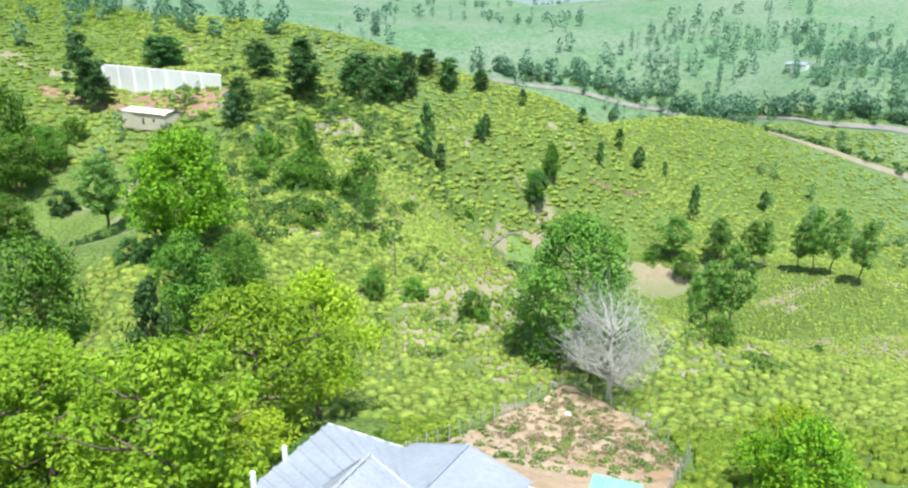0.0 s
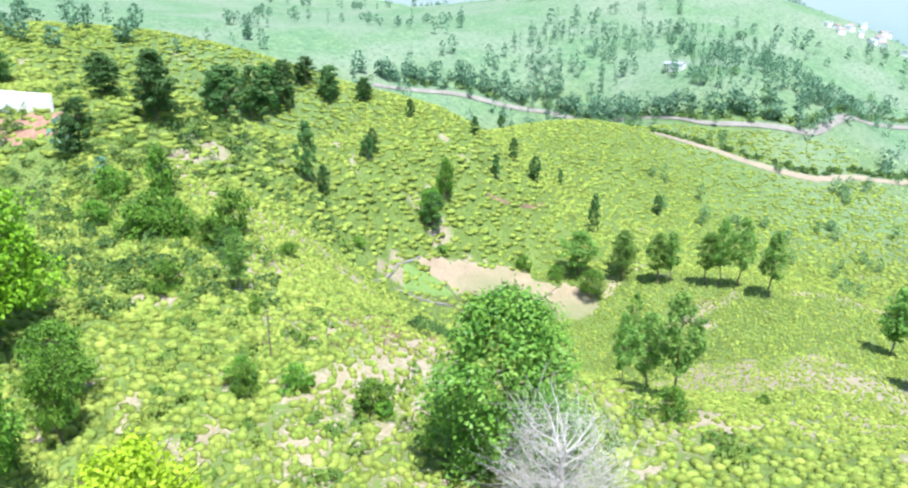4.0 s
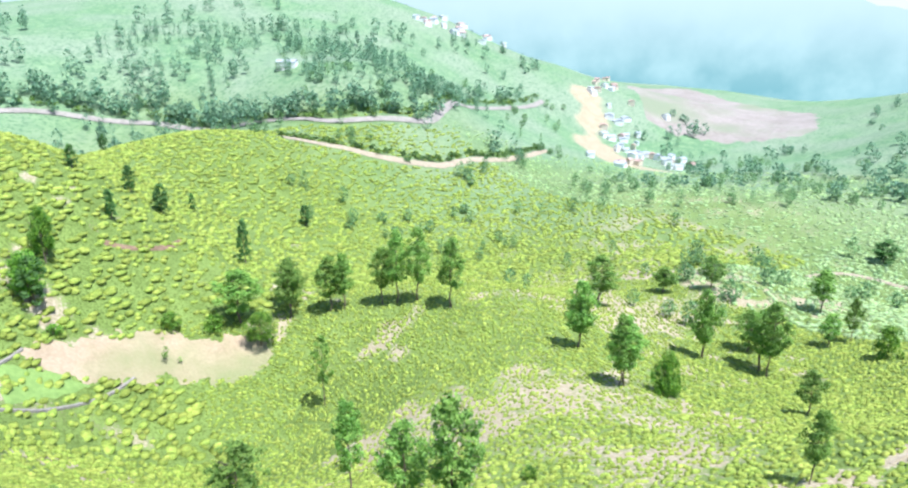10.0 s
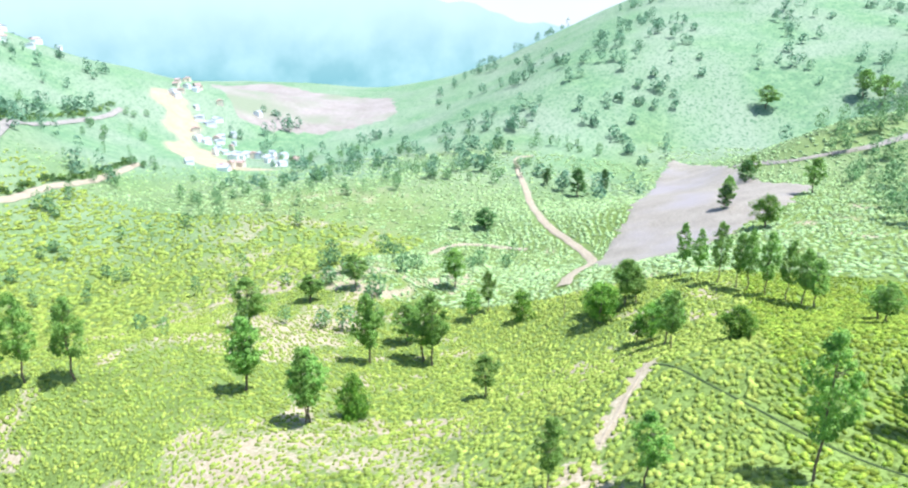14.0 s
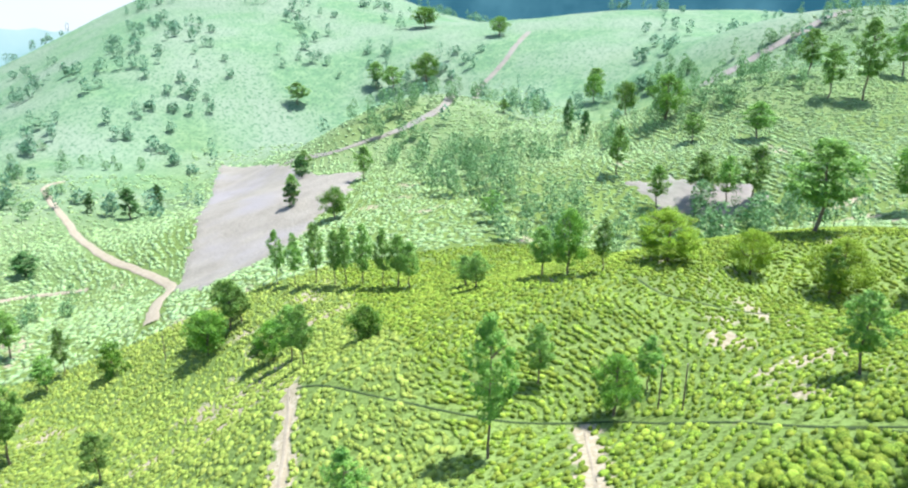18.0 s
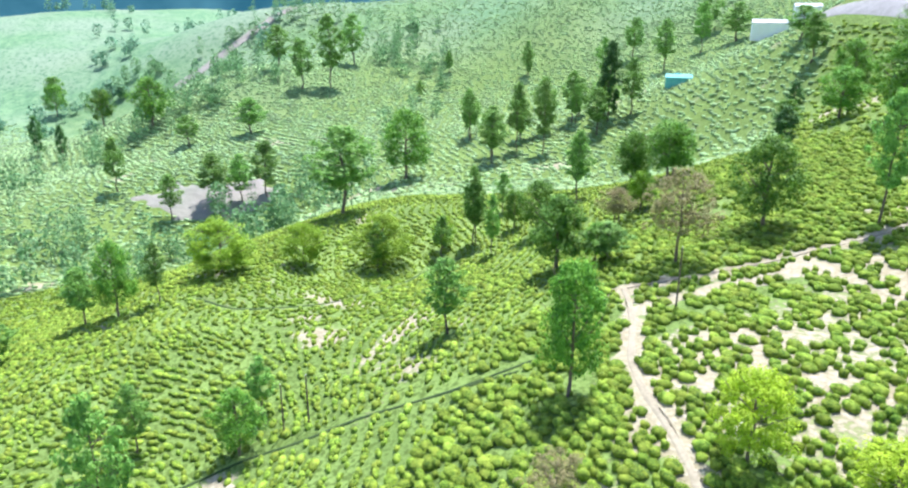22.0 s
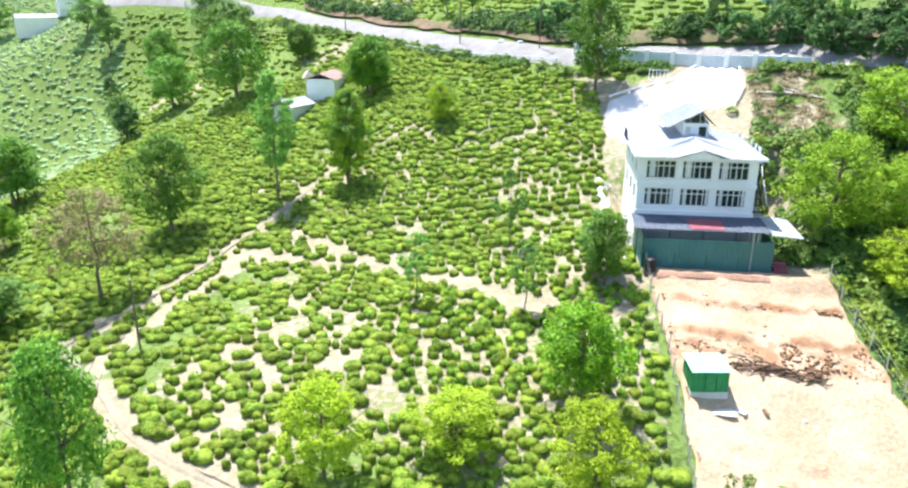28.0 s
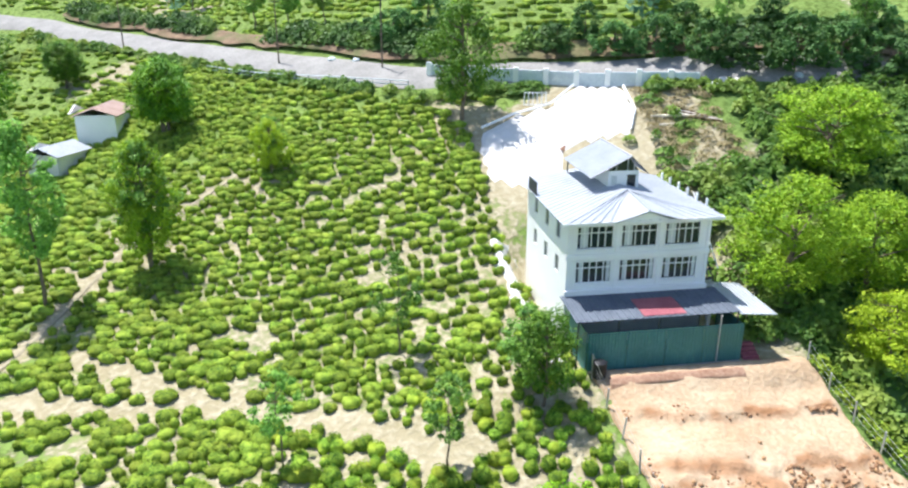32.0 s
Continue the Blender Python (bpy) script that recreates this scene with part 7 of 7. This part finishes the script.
# ---------------------------------------------------------------- tea
def dome(sides, rings, rnd, leaves=0):
    """A low flat-topped cushion with uneven sides, and loose leaves on it: verts and triangles, one metre across and one high."""
    v = []
    for i in range(rings):
        a = i / rings
        r, z = 0.5 * (1 - a ** 2.4) ** 0.45 * (1.0 if i else 0.74), a ** 0.8 if i else 0.0
        for j in range(sides):
            t = 2 * math.pi * (j + 0.5 * (i % 2)) / sides
            q = 1 + rnd.normal(0, 0.12)
            v.append((r * q * math.cos(t), r * q * math.sin(t), z * (1 + rnd.normal(0, 0.09)) - (0.12 if i == 0 else 0)))
    v.append((rnd.normal(0, 0.06), rnd.normal(0, 0.06), 0.97))
    f = []
    for i in range(rings - 1):
        for j in range(sides):
            a, b = i * sides + j, i * sides + (j + 1) % sides
            c, d = a + sides, b + sides
            if i % 2 == 0:
                f += [(a, b, c), (b, d, c)]
            else:
                f += [(a, b, d), (a, d, c)]
    top = len(v) - 1
    for j in range(sides):
        f.append(((rings - 1) * sides + j, (rings - 1) * sides + (j + 1) % sides, top))
    for _ in range(leaves):
        t, rr = rnd.uniform(0, 6.283), 0.5 * math.sqrt(rnd.uniform(0, 1))
        p = Vector((rr * math.cos(t), rr * math.sin(t), (1 - (rr / 0.52) ** 4) ** 0.5 + rnd.uniform(-0.02, 0.1)))
        d = Vector(rnd.normal(0, 1, 3)).normalized() * 0.085
        e = d.cross(Vector(rnd.normal(0, 0.5, 3)) + Vector((0, 0, 1))).normalized() * 0.05
        k = len(v)
        v += [tuple(p - d), tuple(p + e + Vector((0, 0, 0.03))), tuple(p + d)]
        f.append((k, k + 1, k + 2))
    return np.array(v), np.array(f)


def tea_spots(x0, x1, y0, y1, row, gap, turn, rnd):
    """Places of bushes in wavering, broken rows."""
    cx, cy = (x0 + x1) / 2, (y0 + y1) / 2
    half = 0.75 * max(x1 - x0, y1 - y0)
    a, b = np.meshgrid(np.arange(-half, half, gap), np.arange(-half, half, row))
    b = b + (vnoise(a, b, 14, 50) - 0.5) * row * 4.0 + rnd.normal(0, 0.17 * row, a.shape)
    a = a + (vnoise(a, b, 9, 51) - 0.5) * 3.0 + rnd.normal(0, 0.26 * gap, a.shape)
    ca, sb = math.cos(radians(turn)), math.sin(radians(turn))
    x, y = cx + a * ca - b * sb, cy + a * sb + b * ca
    m = (x > x0) & (x < x1) & (y > y0) & (y < y1)
    return x[m], y[m]


def contour_spots(x0, x1, y0, y1, row, gap, rnd):
    """Places of bushes in rows that follow the contours of the slope, and the direction of the row at each."""
    c = int((x1 - x0) * (y1 - y0) / (gap * gap) * 1.7)
    x, y = rnd.uniform(x0, x1, c), rnd.uniform(y0, y1, c)
    z = land_z(x, y) + (vnoise(x, y, 26, 54) - 0.5) * 1.2
    gx, gy = (land_z(x + 2, y) - land_z(x - 2, y)) / 4, (land_z(x, y + 2) - land_z(x, y - 2)) / 4
    slope = np.maximum(np.hypot(gx, gy), 0.05)
    rise = 0.11 * 2.0 ** np.round(np.log2(slope * row / 0.11))
    off = np.clip((np.round(z / rise) * rise - z) / slope, -row, row) + rnd.normal(0, 0.10 * row, c)
    x, y = x + gx / slope * off, y + gy / slope * off
    key = np.floor(x / gap).astype(np.int64) * 100003 + np.floor(y / gap).astype(np.int64)
    _, first = np.unique(key, return_index=True)
    first = first[(x[first] > x0) & (x[first] < x1) & (y[first] > y0) & (y[first] < y1)]
    return x[first], y[first], np.arctan2(gx, -gy)[first]


def tea_grows(x, y, rnd):
    u, n = local(x, y)
    ok = ~((u > -5.6) & (u < 13.2) & (n > -13) & (n < 8))
    ok &= ~((u > plot_side(n, 0) - 0.9) & (u < plot_side(n, 1) + 1.2) & (n > 4) & (n < 58))
    ok &= ~inside(x, y, DRIVE) & ~((u > -8) & (u < 16) & (n < -10) & (n > -34))
    ok &= ~((u > 12.5) & (u < 40) & (n > -30) & (n < 22))
    ok &= ~inside(x, y, PINK_FIELD)
    ok &= line_distance(x, y, ROAD) > 4.5
    for pts, wide in ((PATH_A, 1.0), (PATH_B, 0.7), (PATH_C, 0.75), (PATH_D, 0.75), (PATH_E, 0.9), (PATH_F, 0.9)):
        ok &= line_distance(x, y, pts) > wide
    ok &= line_distance(x, y, PATH_G) > 0.9
    for pts in (DRAIN_A, DRAIN_B, DRAIN_C):
        ok &= line_distance(x, y, pts) > 0.75
    ok &= ~inside(x, y, CLEARING)
    chance = 0.96 - 0.28 * sandy(x, y) - 0.35 * (vnoise(x, y, 4, 52) < 0.2)
    return ok & (rnd.uniform(0, 1, len(x)) < chance)


def bush_field(name, label, x, y, size, height, shapes, rnd, mat=None, turn=38, along=None, slim=(0.6, 1.0), category="tea bushes", lift=-0.04):
    """Bushes as one mesh."""
    z = ground_z(x, y)
    a = (radians(turn) if along is None else along) + rnd.normal(0, 0.3, len(x))
    sx = size * np.where(rnd.uniform(0, 1, len(x)) < 0.3, rnd.uniform(1.15, 1.6, len(x)), rnd.uniform(0.6, 1.1, len(x))) * (1 - 0.42 * sandy(x, y))
    sy = sx * rnd.uniform(*slim, len(x))
    sz = height * rnd.uniform(0.75, 1.25, len(x))
    which = rnd.integers(0, len(shapes), len(x))
    vs, fs, k = [], [], 0
    for i, (v, f) in enumerate(shapes):
        m = which == i
        c, s = np.cos(a[m])[:, None], np.sin(a[m])[:, None]
        px_, py_ = v[None, :, 0] * sx[m][:, None], v[None, :, 1] * sy[m][:, None]
        q = np.stack([x[m][:, None] + px_ * c - py_ * s, y[m][:, None] + px_ * s + py_ * c, z[m][:, None] + v[None, :, 2] * sz[m][:, None] + lift], -1)
        fs.append((f[None] + (np.arange(m.sum()) * len(v))[:, None, None]).reshape(-1, 3) + k)
        vs.append(q.reshape(-1, 3))
        k += m.sum() * len(v)
    me = mesh_of(name, np.concatenate(vs), np.concatenate(fs), mat or TEA, smooth=True)
    return tagged(new(name, me), label, category, kind="stuff")


def plant_tea():
    rnd = np.random.default_rng(31)
    fine = [dome(8, 3, np.random.default_rng(i), 60) for i in range(6)]
    coarse = [dome(6, 2, np.random.default_rng(i + 9), 4) for i in range(6)]
    # the field beside the house
    x, y = tea_spots(-6, 70, -62, 64, 1.12, 0.92, -27, rnd)
    m = tea_grows(x, y, rnd) & (vnoise(x, y, 2.6, 55) + 0.5 * vnoise(x, y, 11, 56) > 0.35)
    x, y = x[m], y[m]
    u, n = local(x, y)
    pick = np.nonzero((u < -5.5) & (u > -28) & (n > 4) & (n < 26))[0][:300]
    single = np.zeros(len(x), bool)
    single[pick] = True
    z = ground_z(x, y)
    shared = [mesh_of("tea_bush", v, f, TEA_ONE, smooth=True) for v, f in [dome(9, 4, np.random.default_rng(i + 40), 110) for i in range(6)]]
    for j, i in enumerate(pick):
        ob = new("tea_bush", shared[j % 6])
        s = rnd.uniform(0.75, 1.25) * (1.25 if rnd.uniform() < 0.2 else 1.0)
        ob.matrix_basis = Matrix.LocRotScale((x[i], y[i], z[i] - 0.03), Euler((0, 0, rnd.uniform(0, 6.28))), (s, s * rnd.uniform(0.75, 1.0), s * rnd.uniform(0.55, 0.75)))
        tagged(ob, "rounded green tea bush growing in pale soil", "tea bush", "tea bushes beside the plot")
    bush_field("tea_field", "clipped tea bushes in loose rows on pale soil", x[~single], y[~single], 1.22, 0.68, fine, rnd, turn=-27, slim=(0.72, 1.0))
    # the spur across the path, the sandy slope beyond it and the slope below the plot, in rows along the contours
    for (x0, x1, y0, y1), lab, size, high in (((56, 215, -62, 62), "dense clipped tea bushes covering the spur", 1.2, 0.55), ((56, 215, 62, 245), "clipped tea bushes thinning out on the sandy slope", 1.2, 0.52), ((-60, 56, 64, 200), "tea bushes on the slope below the plot", 1.6, 0.7)):
        x, y, along = contour_spots(x0, x1, y0, y1, 1.4, 0.86, rnd)
        loose = 0.42 if y0 > 60 else 0.12
        x, y = x + rnd.normal(0, loose, len(x)), y + rnd.normal(0, loose, len(x))
        m = tea_grows(x, y, rnd) & ~((x < 70) & (y < 64))
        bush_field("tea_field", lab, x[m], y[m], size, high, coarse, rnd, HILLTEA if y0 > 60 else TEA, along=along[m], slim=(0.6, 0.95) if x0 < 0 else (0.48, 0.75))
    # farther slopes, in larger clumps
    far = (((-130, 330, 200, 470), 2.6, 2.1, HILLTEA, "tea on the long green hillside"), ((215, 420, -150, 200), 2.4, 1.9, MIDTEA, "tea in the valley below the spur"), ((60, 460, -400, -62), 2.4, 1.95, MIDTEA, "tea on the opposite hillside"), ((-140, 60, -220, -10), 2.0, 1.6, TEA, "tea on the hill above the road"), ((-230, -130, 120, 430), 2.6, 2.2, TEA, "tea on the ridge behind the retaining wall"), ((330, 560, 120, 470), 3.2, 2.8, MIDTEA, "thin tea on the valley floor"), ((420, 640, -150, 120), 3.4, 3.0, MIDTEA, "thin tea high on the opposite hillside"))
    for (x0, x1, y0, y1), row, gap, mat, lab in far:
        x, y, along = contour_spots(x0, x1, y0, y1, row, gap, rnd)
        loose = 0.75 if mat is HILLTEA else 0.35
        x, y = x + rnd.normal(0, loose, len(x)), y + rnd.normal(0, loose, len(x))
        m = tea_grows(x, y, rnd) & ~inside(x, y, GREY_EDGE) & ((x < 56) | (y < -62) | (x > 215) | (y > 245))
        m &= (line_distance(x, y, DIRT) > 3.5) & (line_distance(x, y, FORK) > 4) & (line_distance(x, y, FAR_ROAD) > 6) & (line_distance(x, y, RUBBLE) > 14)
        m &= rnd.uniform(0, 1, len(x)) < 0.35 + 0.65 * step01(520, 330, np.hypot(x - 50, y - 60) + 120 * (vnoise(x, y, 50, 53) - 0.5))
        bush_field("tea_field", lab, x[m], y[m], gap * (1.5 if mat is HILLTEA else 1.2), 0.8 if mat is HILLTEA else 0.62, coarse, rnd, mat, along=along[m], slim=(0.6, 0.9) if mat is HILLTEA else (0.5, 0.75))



def strew_clods():
    """Clods of turned earth along the cut banks of the plot."""
    rnd = np.random.default_rng(83)
    lumps = [dome(6, 2, np.random.default_rng(i + 70), 2) for i in range(5)]
    n = np.concatenate([rnd.normal(8.7, 0.35, 260), rnd.normal(13.9, 1.0, 620)])
    u = rnd.uniform(-4, 16, len(n))
    keep = (u > plot_side(n, 0) + 0.4) & (u < plot_side(n, 1) - 0.5) & (vnoise(u, n, 2.2, 84) > 0.35)
    x, y = place(u[keep], n[keep])
    bush_field("earth_clods", "clods of reddish brown earth turned up along the cut banks", x, y, 0.34, 0.16, lumps, rnd, CLODEARTH, category="earth", lift=0.24)


plant_tea()
strew_clods()


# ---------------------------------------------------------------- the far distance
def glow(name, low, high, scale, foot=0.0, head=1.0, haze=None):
    """A surface that glows by itself in the colours of far hills; from foot to head, in metres of height, it pales into
    painted haze.
    """
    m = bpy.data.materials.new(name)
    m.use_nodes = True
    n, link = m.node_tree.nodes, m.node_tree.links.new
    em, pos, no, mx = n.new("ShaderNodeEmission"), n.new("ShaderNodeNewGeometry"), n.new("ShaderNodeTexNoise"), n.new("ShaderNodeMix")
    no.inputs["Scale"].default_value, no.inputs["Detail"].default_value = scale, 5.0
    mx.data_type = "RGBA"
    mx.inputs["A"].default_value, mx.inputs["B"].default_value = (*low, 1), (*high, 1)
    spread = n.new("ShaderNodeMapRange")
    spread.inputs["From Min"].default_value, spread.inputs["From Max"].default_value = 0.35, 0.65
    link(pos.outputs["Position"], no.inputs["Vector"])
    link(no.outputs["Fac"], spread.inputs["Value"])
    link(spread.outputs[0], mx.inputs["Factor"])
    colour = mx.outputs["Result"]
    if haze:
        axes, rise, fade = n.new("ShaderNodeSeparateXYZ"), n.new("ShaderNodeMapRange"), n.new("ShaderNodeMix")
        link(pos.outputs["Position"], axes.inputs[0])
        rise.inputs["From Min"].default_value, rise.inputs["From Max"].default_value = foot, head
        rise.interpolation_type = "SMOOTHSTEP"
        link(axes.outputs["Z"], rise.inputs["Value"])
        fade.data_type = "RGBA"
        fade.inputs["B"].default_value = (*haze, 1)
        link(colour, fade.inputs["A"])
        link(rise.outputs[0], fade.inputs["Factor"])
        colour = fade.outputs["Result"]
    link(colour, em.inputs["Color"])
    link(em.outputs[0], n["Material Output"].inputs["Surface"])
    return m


def make_backdrop(name, label, radius, a0, a1, bottom, crest, mat, count=160):
    """A far range or the hazy sky line: a curved sheet between two bearings, with its own crest line in degrees above the eye's level."""
    bearing = np.linspace(a0, a1, count)
    top = np.array([crest(v) for v in bearing])
    x, y = 40 + radius * np.sin(np.radians(bearing)), 60 + radius * np.cos(np.radians(bearing))
    zt, zb = 43 + radius * np.tan(np.radians(top)), np.full(count, float(bottom))
    v = np.concatenate([np.stack([x, y, zb], -1), np.stack([x, y, zt], -1)])
    i = np.arange(count - 1)
    f = np.stack([i, i + 1, i + 1 + count, i + count], -1)
    ob = new(name, mesh_of(name, v, f, mat, smooth=True))
    tagged(ob, label, "backdrop", kind="structure")


def range_crest(v):
    base = np.interp(v, (-60, 20, 50, 58, 64, 70, 78, 84, 95, 110), (3, 3, 2.6, 1.2, 0.2, -1.2, -3.0, -3.9, -5, -6))
    return base + 0.25 * math.sin(v * 0.9) + 0.12 * math.sin(v * 2.3 + 1)


# sheets that emit their own colour, with distance haze painted in
make_backdrop("backdrop_range", "glowing backdrop sheet of a blue green mountain range with painted haze", 2000, -60, 105, -500, range_crest, glow("glowing_hazy_mountain", (0.15, 0.345, 0.36), (0.27, 0.47, 0.47), 0.009, -240, 70, (0.42, 0.56, 0.55)))
make_backdrop("backdrop_forest", "glowing backdrop sheet of a dark blue green forested ridge", 1500, 100, 175, -300, lambda v: 2.5 + 0.3 * math.sin(v * 0.7), glow("glowing_shaded_forest", (0.02, 0.085, 0.12), (0.05, 0.15, 0.19), 0.01))
make_backdrop("backdrop_haze", "glowing white sheet for the haze along the distant horizon", 3900, 0, 360, -900, lambda v: 4.0, glow("glowing_white_haze", (0.50, 0.56, 0.59), (0.56, 0.60, 0.62), 0.0006), 120)
